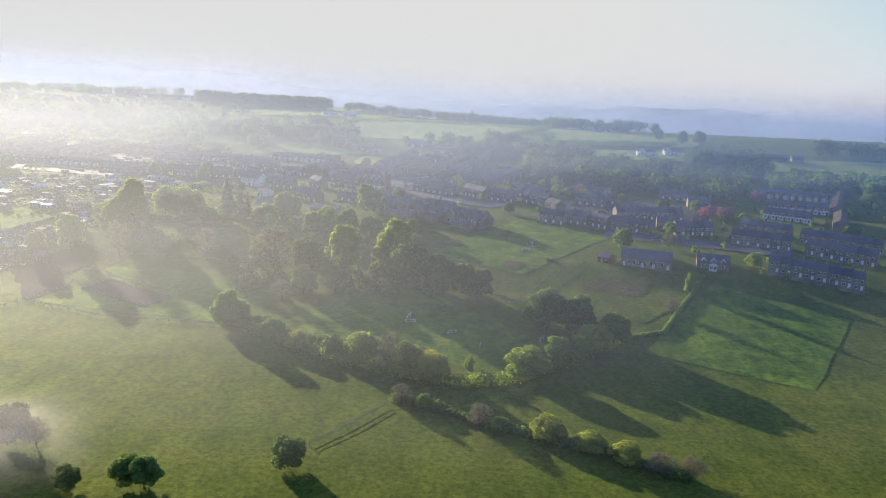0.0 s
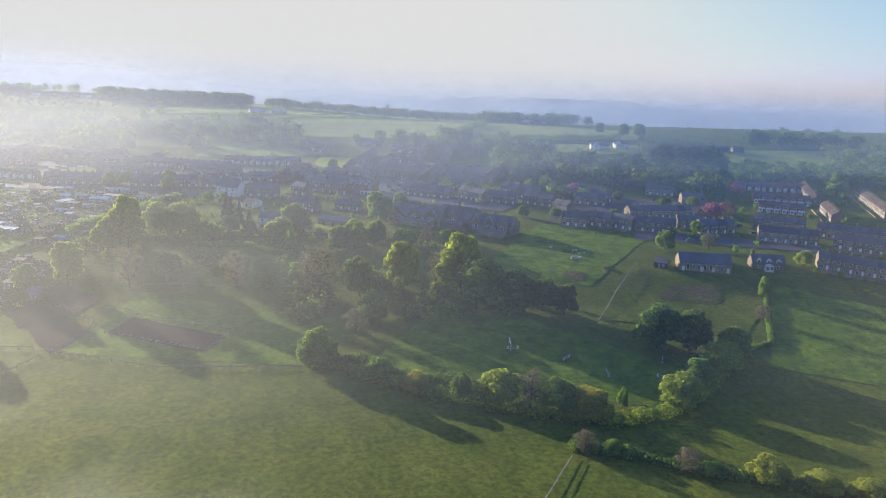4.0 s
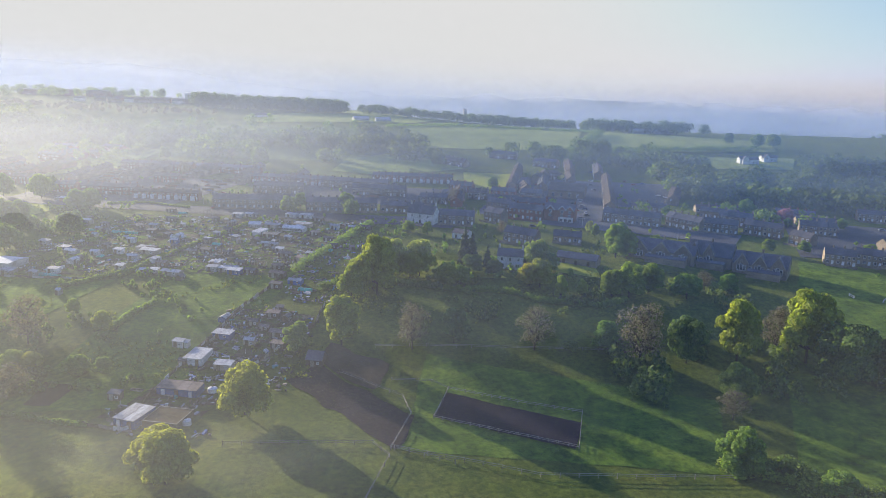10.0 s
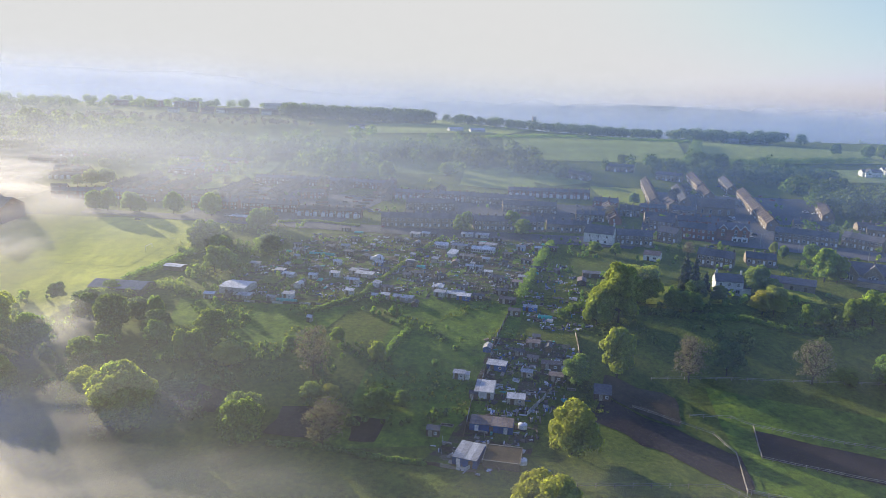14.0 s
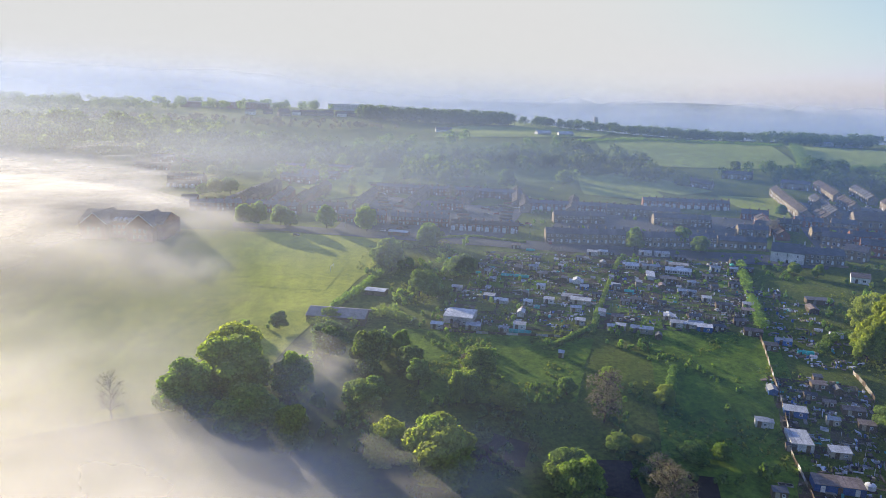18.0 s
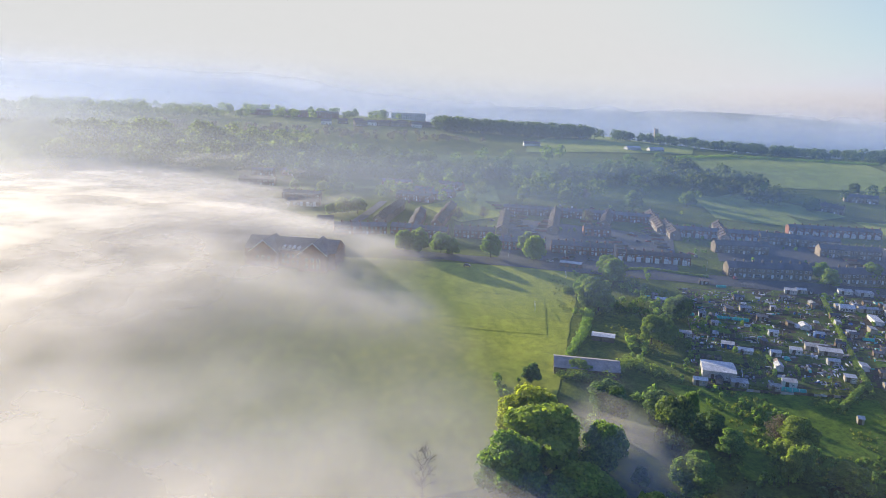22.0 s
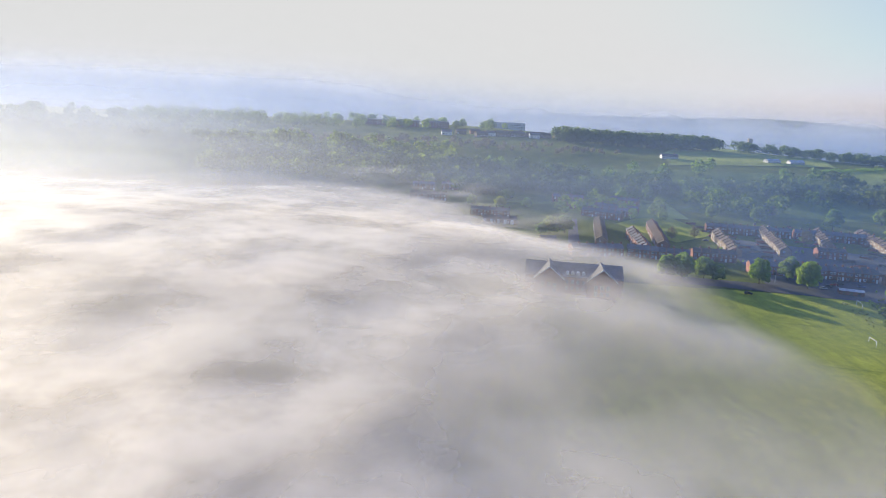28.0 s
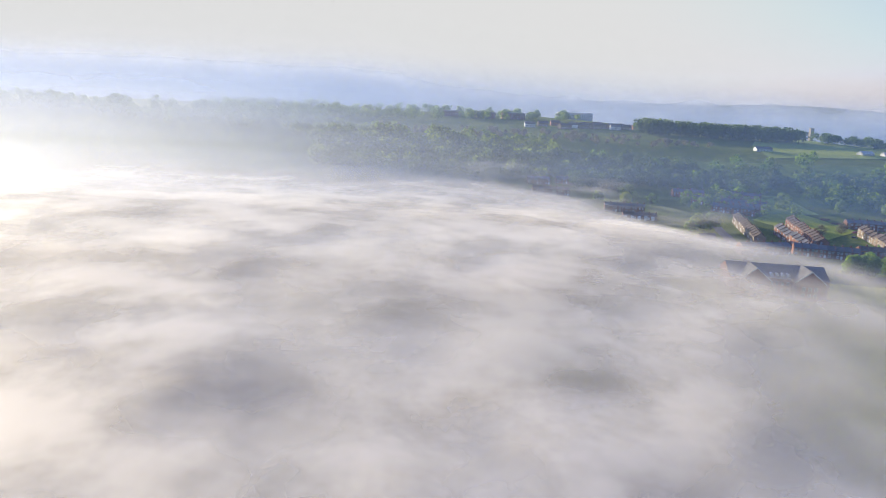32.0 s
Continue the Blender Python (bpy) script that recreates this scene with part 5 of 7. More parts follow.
for _k, _x, _y, _h, _w in (
    ("fir", -8.5, 446.8, 21.1, 1), ("fir", -5.7, 442.7, 19, 1), ("fir", 3.2, 449.2, 10.9, 1), ("fir", -2.9, 455.3, 14.1, 1),
    ("gold", 17.2, 423.3, 11.5, 1), ("green", 26.3, 446.3, 16.7, 1), ("green", 32.3, 441.9, 10.5, 1), ("light", 26.5, 406.5, 11.8, 0.6),
    ("light", 37, 409.3, 8.6, 0.6), ("light", 73.7, 465.7, 19.3, 1), ("gold", 79.2, 522, 7.5, 0.6), ("light", 57.8, 408, 16.5, 1.2),
    ("green", 50.3, 408.5, 13.2, 1), ("green", 68.5, 412.5, 14.3, 1.2), ("green", 82.4, 404.1, 12.8, 1.2), ("green", 104.9, 410.1, 9.7, 1),
    ("brown", 96.1, 414.6, 9.3, 1), ("light", -65.7, 372.4, 20.8, 1), ("green", -81.4, 369.2, 12.1, 1.1), ("light", -61.6, 411.2, 14.6, 1),
    ("light", -56.2, 421.1, 12.5, 1), ("gold", -94.3, 328.3, 17.4, 1.1), ("gold", -108.8, 291.4, 15.2, 1.1),
):
    tree(_k, _x, _y, _h, _w)
for _k, _x, _y, _h, _w in (
    ("green", -191.3, 337.9, 16.6, 1), ("light", -227.5, 348.9, 20.6, 1.1), ("brown", -167.8, 334.7, 15.2, 1), ("gold", -112.6, 297.4, 13.1, 1.1),
    ("light", -51, 414.5, 27.9, 1), ("gold", -30.7, 437, 18.4, 1), ("light", -58.3, 414.5, 19, 1), ("green", 92, 504.9, 11.4, 1),
    ("light", 79, 463.5, 15.2, 1), ("gold", 21.9, 422.4, 13.6, 1), ("green", 30.4, 455.7, 11.3, 1), ("green", 78.3, 510.8, 8.2, 0.7),
    ("brown", 24.9, 515.3, 8.8, 1), ("dark", -242.4, 521.7, 16.2, 1), ("green", -224.5, 479.8, 13.9, 1), ("dark", -205, 510.2, 13.5, 1),
    ("green", -257.2, 622.7, 15.2, 1), ("green", -98.4, 566.3, 12.3, 1), ("green", -60, 563.3, 12, 1),
):
    tree(_k, _x, _y, _h, _w)
for _k, _x, _y, _h, _w in (
    ("green", -244, 522.6, 17.3, 1), ("green", -228.3, 482, 13.8, 1), ("green", -206.7, 511.2, 13.1, 1), ("green", -220.2, 563.8, 15.1, 1),
    ("light", -294.8, 405, 23.4, 1.25), ("green", -303.3, 381.4, 18.4, 1), ("light", -285.7, 375.5, 16.8, 1.3), ("dark", -249.1, 403.2, 19.8, 1),
    ("dark", -264.2, 422.1, 14.4, 1.2), ("green", -251.5, 381.2, 13.5, 1.2), ("green", -271.2, 362.8, 17, 1), ("light", -265.1, 385.8, 6.7, 0.8),
    ("light", -231.1, 350.7, 22.5, 0.95), ("gold", -243.5, 357.2, 15.4, 1), ("green", -192.8, 347.3, 12.6, 1.2), ("brown", -173.8, 376.4, 19.4, 1),
    ("green", -203, 385.3, 8.8, 1), ("light", -220.4, 385.8, 13.5, 0.6), ("brown", -213.5, 405.7, 10.4, 1), ("green", -232.3, 398.7, 10.1, 1),
):
    tree(_k, _x, _y, _h, _w)
for _k, _x, _y, _h, _w in (
    ("light", -151.3, 383.3, 9.4, 0.8), ("brown", -166.6, 345.3, 10.2, 1.3), ("green", -182.6, 390.6, 7, 1), ("green", -237.7, 418.9, 12.9, 0.6),
    ("light", -173.3, 362.8, 6.4, 1.2), ("gold", -166.9, 361.5, 6.4, 1), ("green", -151.9, 357.4, 7.5, 1.2), ("green", -143.4, 357.2, 6.3, 1),
    ("light", -166.1, 398.3, 6.6, 0.8), ("green", -249.6, 542.5, 6.1, 1), ("green", -266.2, 453.8, 6, 1.4), ("dark", -286.1, 446.5, 8.1, 1),
    ("green", -211.7, 358.9, 2.7, 1),
):
    tree(_k, _x, _y, _h, _w)
for _k, _x, _y, _h, _w in (
    ("green", -331.1, 617.2, 15, 1), ("green", -322.8, 615.6, 16.7, 1), ("green", -309.2, 617.5, 15.1, 1), ("green", -302.7, 614.3, 10.9, 1),
    ("green", -280.1, 610.6, 16, 1), ("light", -255.2, 604.8, 18.2, 1), ("brown", -289.9, 725.3, 10.6, 1), ("brown", -269.9, 733, 10.8, 1),
    ("green", -218, 582, 13.6, 1), ("green", -241.9, 539.5, 13.1, 1), ("green", -226.5, 808.9, 13.3, 1), ("green", -191.1, 800.8, 15.6, 1),
    ("green", -138.1, 780.9, 18.5, 1.2), ("brown", -169, 819.7, 11.6, 1), ("green", -82.6, 804, 15.9, 1.2), ("dark", 24.2, 793.2, 15.8, 1),
    ("green", 17.7, 865.5, 13.7, 1), ("brown", -191.7, 723.4, 12.1, 1), ("green", -124.7, 699.7, 8.4, 1), ("green", -92.4, 585.4, 11, 1),
    ("green", -63.7, 582.4, 13.3, 1), ("dark", 108.9, 865.9, 12.7, 1),
):
    tree(_k, _x, _y, _h, _w)
for _k, _x, _y, _h, _w in (
    ("green", 83, 256.1, 8.4, 0.8), ("light", 94.1, 251, 12.4, 1.2), ("brown", 102.8, 247.5, 13.4, 0.8), ("green", 110.1, 242.3, 11.7, 1.2),
    ("gold", 118.2, 238.1, 10.7, 1.2), ("light", 149.8, 244, 11.8, 1.4), ("green", 162.1, 255.4, 10.9, 1.2), ("light", 176.7, 265.5, 12.4, 1.3),
    ("green", 186.4, 274.3, 12.8, 1.2), ("dark", 162.7, 286.1, 19, 1.1), ("dark", 173.5, 282.7, 16.9, 1.3), ("light", 233.1, 328.7, 11.3, 0.5),
    ("brown", 218.4, 305.8, 7.6, 1), ("green", 218.1, 393.7, 12, 1), ("brown", 243.5, 394, 10, 1), ("gold", 276.2, 361.4, 8.5, 1),
    ("light", 130.7, 243.5, 7.5, 0.5),
):
    tree(_k, _x, _y, _h, _w)
for _k, _x, _y, _h, _w in (
    ("brown", 109.3, 218.8, 7.2, 0.9), ("green", 116, 216.9, 4.7, 1), ("brown", 132.1, 206.4, 7.2, 1.1), ("green", 137.5, 204.2, 4.3, 1.2),
    ("gold", 150.4, 200.3, 6.9, 1.3), ("gold", 161, 193.9, 5.5, 1.4), ("gold", 169.4, 188.9, 5.8, 1.3), ("brown", 176.5, 183.7, 5.7, 1.3),
    ("brown", 184.3, 181.5, 6.1, 1.2), ("pink", 298.8, 486.3, 9.8, 1.2), ("pink", 310.1, 489.3, 9.1, 1.3), ("pink", 369.4, 570.2, 10.2, 1.2),
    ("pink", 227.8, 557.9, 11, 1), ("gold", 216.2, 551.2, 7.5, 1), ("green", 190.6, 582.9, 7.5, 1), ("green", 462.6, 576, 20.5, 1.3),
    ("green", 59, 271, 8, 1.2), ("gold", 69.8, 260.7, 7.2, 1.1), ("green", 42.7, 286.8, 9.5, 1),
):
    tree(_k, _x, _y, _h, _w)
for _k, _x, _y, _h, _w in (
    ("dark", 11.8, 188.1, 11.4, 1), ("dark", 9.3, 185.1, 9.8, 1), ("brown", 18.6, 185.8, 8.3, 1), ("dark", 48.4, 170, 7.7, 1),
    ("dark", 52.9, 168, 8.3, 1), ("dark", 83.4, 179.8, 8.9, 1), ("dark", 35.7, 166.8, 6.2, 1),
):
    tree(_k, _x, _y, _h, _w)
# Hedges
hedge([(37.4, 282.2), (53.3, 286.4), (62.2, 271.6), (85.2, 265.6)], 3.5, 4.0)
hedge([(36.7, 287.1), (56.1, 271.1), (73.6, 257.2), (91.3, 248.6), (109.7, 239.1), (125.9, 233.6), (140.7, 237.2), (159.1, 249.5), (175.8, 263.4), (190.4, 278.9)], 4.5, 5.0)
hedge([(107.3, 221.5), (121.8, 214.5), (137.5, 204.2), (150.5, 198.6), (162.6, 192.8), (173.5, 186.0), (183.2, 180.8)], 2.6, 3.5)
hedge([(190.4, 278.9), (208.9, 285.7), (228.2, 318.6), (246.5, 348.2)], 1.6, 1.6)
hedge([(-48.6, 537.8), (-65.2, 498.6), (-80.0, 460.3), (-86.3, 442.7)], 3.0, 4.0)
hedge([(-160.4, 437.7), (-142.8, 481.1), (-114.1, 546.5)], 1.2, 1.6)
hedge([(-274.1, 451.3), (-259.5, 445.6), (-244.9, 462.1), (-234.3, 450.1)], 3.0, 4.5)
hedge([(-266.1, 469.2), (-255.8, 489.9), (-246.7, 513.8), (-236.1, 542.8)], 3.0, 4.0)
hedge([(-151.3, 379.3), (-145.1, 394.1), (-139.0, 406.8)], 2.2, 2.6)
hedge([(-74.1, 421.3), (-57.9, 435.5), (-42.8, 428.0), (-23.2, 420.4)], 3.0, 4.0)
hedge([(-20.7, 420.3), (6.2, 415.8), (16.7, 405.0), (41.8, 396.8), (53.5, 402.7)], 2.2, 3.0)
hedge([(-178.9, 426.7), (-157.5, 444.9), (-149.0, 467.7)], 1.6, 2.0)
hedge([(165.9, 841.8), (206.7, 909.8), (268.3, 1032.5)], 6.0, 10.0)
hedge([(-10.1, 1027.2), (86.7, 1066.4), (278.5, 1078.8)], 3.0, 5.0)
hedge([(181.7, 849.9), (283.8, 871.0), (405.3, 894.3)], 5.0, 9.0)
hedge([(-183.7, 336.9), (-168.7, 334.8), (-144.9, 325.8), (-138.4, 324.5)], 1.2, 1.6)
hedge([(-210.5, 590.8), (-188.9, 595.6), (-161.0, 582.1)], 1.8, 2.0)
# Fences
fence([(-51.8, 305.6), (-37.5, 298.6), (-14.1, 287.3), (15.8, 283.8), (36.7, 281.4)], 1.3, 5)
fence([(-61.2, 276.3), (-52.7, 300.8), (-56.9, 308.1), (-98.0, 310.2)], 1.3, 5)
fence([(-52.2, 304.7), (-44.5, 325.5), (-46.1, 337.0), (-66.3, 354.2)], 1.3, 5)
fence([(-30.7, 341.2), (8.7, 321.8), (0.7, 300.7), (-38.0, 322.6), (-30.7, 341.2)], 1.2, 3)
fence([(-30.7, 341.2), (-35.7, 346.3), (-49.0, 348.0)], 1.2, 5)
fence([(-51.1, 304.7), (-35.4, 295.7)], 1.3, 5)
fence([(-53.4, 370.9), (-34.8, 370.9), (-1.4, 367.2), (40.8, 361.7)], 1.2, 6)
fence([(86.6, 191.3), (94.7, 202.1), (105.1, 216.6)], 1.1, 4)
fence([(192.5, 370.6), (168.6, 339.4), (148.9, 309.9)], 1.2, 4)
board_fence([(-90.9, 438.4), (-96.0, 422.6), (-105.8, 397.2), (-109.7, 384.9), (-114.7, 371.5)], 1.8)
board_fence([(-221.8, 441.8), (-197.9, 437.6), (-169.7, 433.9)], 1.2)
board_fence([(-140.9, 325.6), (-127.5, 320.1), (-122.2, 324.7)], 1.2)
board_fence([(-110.4, 379.0), (-120.0, 360.0), (-125.9, 337.1)], 1.6)
board_fence([(-72.6, 402.7), (-75.8, 385.6), (-103.1, 350.7)], 1.7)
# Buildings: the brick terraces and the main street
terrace((-146.9, 585.9), (-98.3, 583.2), 9, 8, 5.6, 2.8, STONE, SLATE, "stone terraced house with slate roof and white windows")  # 49 m
terrace((-88.5, 578.2), (-43.2, 578.0), 9, 8, 5.6, 2.8, STONE, SLATE, "stone terraced house with slate roof and white windows")  # 45 m
terrace((-41.4, 579.5), (-13.6, 574.2), 5, 7, 4.4, 2.2, STONE, SLATE, "stone terraced house with slate roof and white windows")  # 28 m
terrace((-202.2, 615.6), (-159.6, 607.8), 8, 7, 4.6, 1.8, BRICK, TILE, "red brick terraced house with dark roof", white_base=True)  # 43 m
terrace((-240.1, 628.5), (-202.6, 622.4), 7, 8, 5.4, 2.2, BRICK, SLATE, "red brick terraced house with dark roof")  # 38 m
terrace((-274.7, 633.8), (-243.4, 629.5), 6, 8, 5.4, 2.2, BRICK, SLATE, "red brick terraced house with dark roof")  # 32 m
terrace((-339.9, 666.0), (-303.3, 654.3), 6, 8, 5.4, 2.2, BRICK, SLATE, "red brick terraced house with dark roof")  # 38 m
terrace((-376.0, 660.0), (-342.0, 665.0), 6, 8, 5.4, 2.2, BRICK, SLATE, "red brick terraced house with dark roof")
terrace((-297.8, 664.0), (-271.2, 659.6), 4, 8, 5.2, 2.2, BRICK, TILE, "red brick terraced house with dark roof")  # 27 m
terrace((-128.5, 643.6), (-93.1, 642.0), 7, 8, 5.4, 2.6, STONE, SLATE, "stone terraced house with slate roof and white windows")  # 35 m
terrace((-58.7, 641.6), (-19.9, 635.8), 8, 8, 5.4, 2.6, STONE, SLATE, "stone terraced house with slate roof and white windows")  # 39 m
terrace((-140.4, 691.8), (-73.2, 679.8), 10, 8, 5.2, 2, BRICK, SLATE, "red brick terraced house with dark roof", white_base=True)  # 68 m
terrace((-41.1, 711.6), (24.2, 699.5), 10, 8, 5.2, 2, BRICK, SLATE, "red brick terraced house with dark roof", white_base=True)  # 66 m
terrace((-251.0, 758.4), (-190.4, 745.4), 9, 8, 5.2, 2, BRICK, SLATE, "red brick terraced house with dark roof")  # 62 m
terrace((-188.0, 745.8), (-133.9, 732.2), 8, 8, 5.2, 2, BRICK, SLATE, "red brick terraced house with dark roof")  # 56 m
terrace((-205.9, 682.2), (-187.4, 679.5), 3, 8, 5.2, 2, BRICK, TILE, "red brick terraced house with dark roof")  # 19 m
terrace((-256.6, 735.2), (-267.5, 678.0), 9, 7.5, 5.2, 2.4, BUFF, TILE, "buff brick terraced house with brown tiled roof")  # 58 m
terrace((-213.0, 755.0), (-231.1, 683.8), 11, 7.5, 5.2, 2.4, BUFF, TILE, "buff brick terraced house with brown tiled roof")  # 74 m
terrace((-170.6, 754.5), (-186.9, 709.8), 7, 7.5, 5.2, 2.4, BUFF, TILE, "buff brick terraced house with brown tiled roof")  # 48 m
terrace((-137.9, 753.0), (-148.3, 696.2), 9, 7.5, 5.2, 2.4, BUFF, TILE, "buff brick terraced house with brown tiled roof")  # 58 m
terrace((-139.5, 716.9), (-145.4, 678.6), 6, 7.5, 5.2, 2.4, BUFF, TILE, "buff brick terraced house with brown tiled roof")  # 39 m
terrace((-98.8, 717.0), (-113.4, 671.1), 7, 7.5, 5.2, 2.4, BUFF, TILE, "buff brick terraced house with brown tiled roof")  # 48 m
terrace((-321.4, 731.5), (-328.6, 673.5), 9, 8, 5.2, 2.4, BRICK, SLATE, "red brick terraced house with dark roof")  # 58 m
terrace((-295.6, 765.6), (-311.9, 689.9), 12, 8, 5.2, 2.4, BRICK, TILE, "red brick terraced house with dark roof")  # 77 m
terrace((-341.4, 843.8), (-287.3, 815.5), 9, 8, 5.2, 2, BRICK, SLATE, "red brick terraced house with dark roof")  # 61 m
terrace((-336.3, 809.9), (-308.0, 792.6), 5, 8, 5.2, 2, BRICK, SLATE, "red brick terraced house with dark roof")  # 33 m
terrace((-323.0, 814.1), (-297.0, 805.6), 4, 8, 5.2, 2, BRICK, SLATE, "red brick terraced house with dark roof")  # 27 m
terrace((-429.9, 796.2), (-398.6, 790.5), 5, 8, 5.2, 2, BRICK, SLATE, "red brick terraced house with dark roof")  # 32 m
terrace((-422.2, 768.0), (-396.6, 764.1), 4, 8, 3.2, 2, BRICK, TILE, "red brick terraced house with dark roof", white_base=True)  # 26 m
terrace((-349.2, 868.1), (-321.2, 865.8), 4, 8, 5.2, 2, BRICK, SLATE, "red brick terraced house with dark roof")  # 28 m
terrace((-298.0, 865.1), (-276.8, 850.9), 4, 8, 5.2, 2, BRICK, SLATE, "red brick terraced house with dark roof")  # 26 m
terrace((-477.1, 907.8), (-455.4, 906.9), 3, 8, 5.2, 2, BRICK, SLATE, "red brick terraced house with dark roof")  # 22 m
terrace((-448.7, 914.3), (-425.3, 910.8), 4, 8, 5.2, 2, BRICK, SLATE, "red brick terraced house with dark roof")  # 24 m
terrace((-479.3, 860.8), (-446.5, 857.5), 5, 8, 5.2, 2, BRICK, TILE, "red brick terraced house with dark roof")  # 33 m
terrace((-336.3, 767.8), (-352.4, 696.0), 11, 8, 5.4, 2.6, BUFF, TILE, "buff brick terraced house with brown tiled roof")  # 74 m
# The old village
terrace((100.0, 557.5), (130.2, 538.3), 7, 8, 5.8, 2.8, STONE, SLATE, "stone terraced house with slate roof and white windows")  # 36 m
terrace((137.6, 546.5), (151.0, 527.2), 5, 8, 5.8, 2.8, STONE, SLATE, "stone terraced house with slate roof and white windows")  # 24 m
terrace((154.6, 530.3), (171.8, 519.5), 4, 8, 5.6, 2.8, STONE, SLATE, "stone terraced house with slate roof and white windows")  # 20 m
terrace((39.7, 565.7), (59.2, 553.5), 4, 9, 6.4, 3, BRICK, SLATE, "brick terraced house with slate roof and dormers")  # 23 m
terrace((30.6, 590.5), (44.4, 580.2), 3, 9, 5.6, 2.8, STONE, SLATE, "stone terraced house with slate roof and white windows")  # 17 m
terrace((-8.2, 543.4), (12.8, 538.4), 4, 9, 5.4, 3, STONE, SLATE, "stone village house with slate roof")  # 22 m
terrace((22.4, 500.6), (37.5, 489.5), 4, 8, 5.2, 3, STONE, SLATE, "stone house with a pale lit gable and slate roof")  # 19 m
terrace((154.3, 709.7), (112.6, 588.7), 19, 8, 5.6, 2.8, BUFF, TILE, "buff brick terraced house with brown tiled roof")  # 128 m
terrace((90.9, 763.9), (61.0, 665.3), 16, 8, 5.6, 2.8, STONE, TILE, "buff brick terraced house with brown tiled roof")  # 103 m
terrace((70.6, 668.0), (69.8, 650.1), 2, 8, 5.4, 2.8, STONE, TILE, "buff brick terraced house with brown tiled roof")  # 18 m
terrace((197.4, 666.2), (172.5, 618.9), 8, 8, 5.4, 2.6, BUFF, TILE, "buff brick terraced house with brown tiled roof")  # 53 m
terrace((144.4, 787.4), (131.2, 735.6), 8, 8, 5.4, 2.6, BUFF, TILE, "buff brick terraced house with brown tiled roof")  # 53 m
terrace((125.7, 722.5), (117.9, 692.6), 5, 8, 5.4, 2.6, BUFF, TILE, "buff brick terraced house with brown tiled roof")  # 31 m
terrace((44.5, 644.2), (61.3, 636.5), 4, 8, 4.6, 2.4, BRICK, SLATE, "red brick terraced house with dark roof")  # 18 m
terrace((18.5, 651.7), (7.4, 600.4), 8, 8, 4.6, 2.4, BRICK, TILE, "red brick terraced house with dark roof")  # 52 m
terrace((-12.5, 612.8), (6.4, 608.1), 4, 8, 4.6, 2.4, STONE, SLATE, "stone terraced house with slate roof and white windows")  # 19 m
terrace((-81.7, 675.7), (-31.2, 662.6), 8, 8, 5.4, 2.4, STONE, SLATE, "stone terraced house with slate roof and white windows")  # 52 m
terrace((81.3, 836.5), (106.7, 824.7), 4, 9, 5, 2.4, STONE, SLATE, "stone terraced house with slate roof and white windows")  # 28 m
terrace((30.0, 803.1), (47.3, 785.0), 2, 9, 5, 3, STONE, TILE, "stone farmhouse with a brown roof")  # 25 m
terrace((114.4, 789.3), (133.7, 774.7), 4, 9, 5.4, 2.4, STONE, SLATE, "stone terraced house with slate roof and white windows")  # 24 m
terrace((179.3, 526.3), (195.1, 511.0), 4, 8, 5.6, 2.8, STONE, SLATE, "stone terraced house with slate roof and white windows")  # 22 m
terrace((176.4, 576.5), (194.7, 563.5), 4, 8, 4.6, 2.2, STONE, SLATE, "stone terraced house with slate roof and white windows")  # 22 m
terrace((224.3, 540.5), (247.2, 532.6), 5, 8, 5.2, 2.4, STONE, SLATE, "stone terraced house with slate roof and white windows")  # 24 m
# East side
terrace((182.4, 453.6), (195.4, 446.5), 3, 8, 5.4, 2.8, STONE, SLATE, "stone terraced house with slate roof and white windows")  # 15 m
terrace((198.3, 454.6), (209.6, 445.7), 3, 8, 5.6, 2.8, STONE, SLATE, "stone terraced house with slate roof and white windows")  # 14 m
terrace((211.6, 449.0), (220.0, 438.5), 3, 8, 5.6, 2.8, STONE, SLATE, "stone terraced house with slate roof and white windows")  # 13 m
terrace((222.1, 438.6), (243.0, 429.1), 4, 8, 5.6, 2.8, STONE, SLATE, "stone terraced house with slate roof and white windows")  # 23 m
terrace((252.2, 445.1), (263.1, 442.6), 2, 8, 5, 2.8, STONE, SLATE, "stone terraced house with slate roof and white windows")  # 11 m
terrace((259.3, 430.0), (282.3, 431.6), 4, 8, 5.2, 2.8, STONE, SLATE, "stone terraced house with slate roof and white windows")  # 23 m
terrace((234.5, 473.1), (279.1, 476.9), 9, 8, 5.2, 2.8, STONE, SLATE, "stone terraced house with slate roof and white windows")  # 45 m
terrace((284.7, 412.9), (312.9, 399.7), 6, 8, 5.6, 2.8, STONE, SLATE, "stone terraced house with slate roof and white windows")  # 31 m
terrace((281.4, 357.9), (318.4, 338.5), 8, 8, 5.6, 2.8, STONE, SLATE, "stone terraced house with slate roof and white windows")  # 42 m
terrace((304.6, 448.9), (326.2, 429.9), 6, 8, 5.6, 2.8, STONE, SLATE, "stone terraced house with slate roof and white windows")  # 29 m
terrace((318.0, 394.9), (342.8, 371.8), 7, 8, 5.6, 2.8, STONE, SLATE, "stone terraced house with slate roof and white windows")  # 34 m
terrace((328.7, 422.7), (361.6, 397.1), 8, 8, 5.6, 2.8, STONE, SLATE, "stone terraced house with slate roof and white windows")  # 42 m
terrace((383.5, 600.5), (440.8, 587.4), 11, 8, 5.2, 2, BRICK, SLATE, "red brick terraced house with dark roof", white_base=True)  # 59 m
terrace((362.8, 538.5), (400.0, 523.6), 8, 8, 5.2, 2, BRICK, SLATE, "red brick terraced house with dark roof", white_base=True)  # 40 m
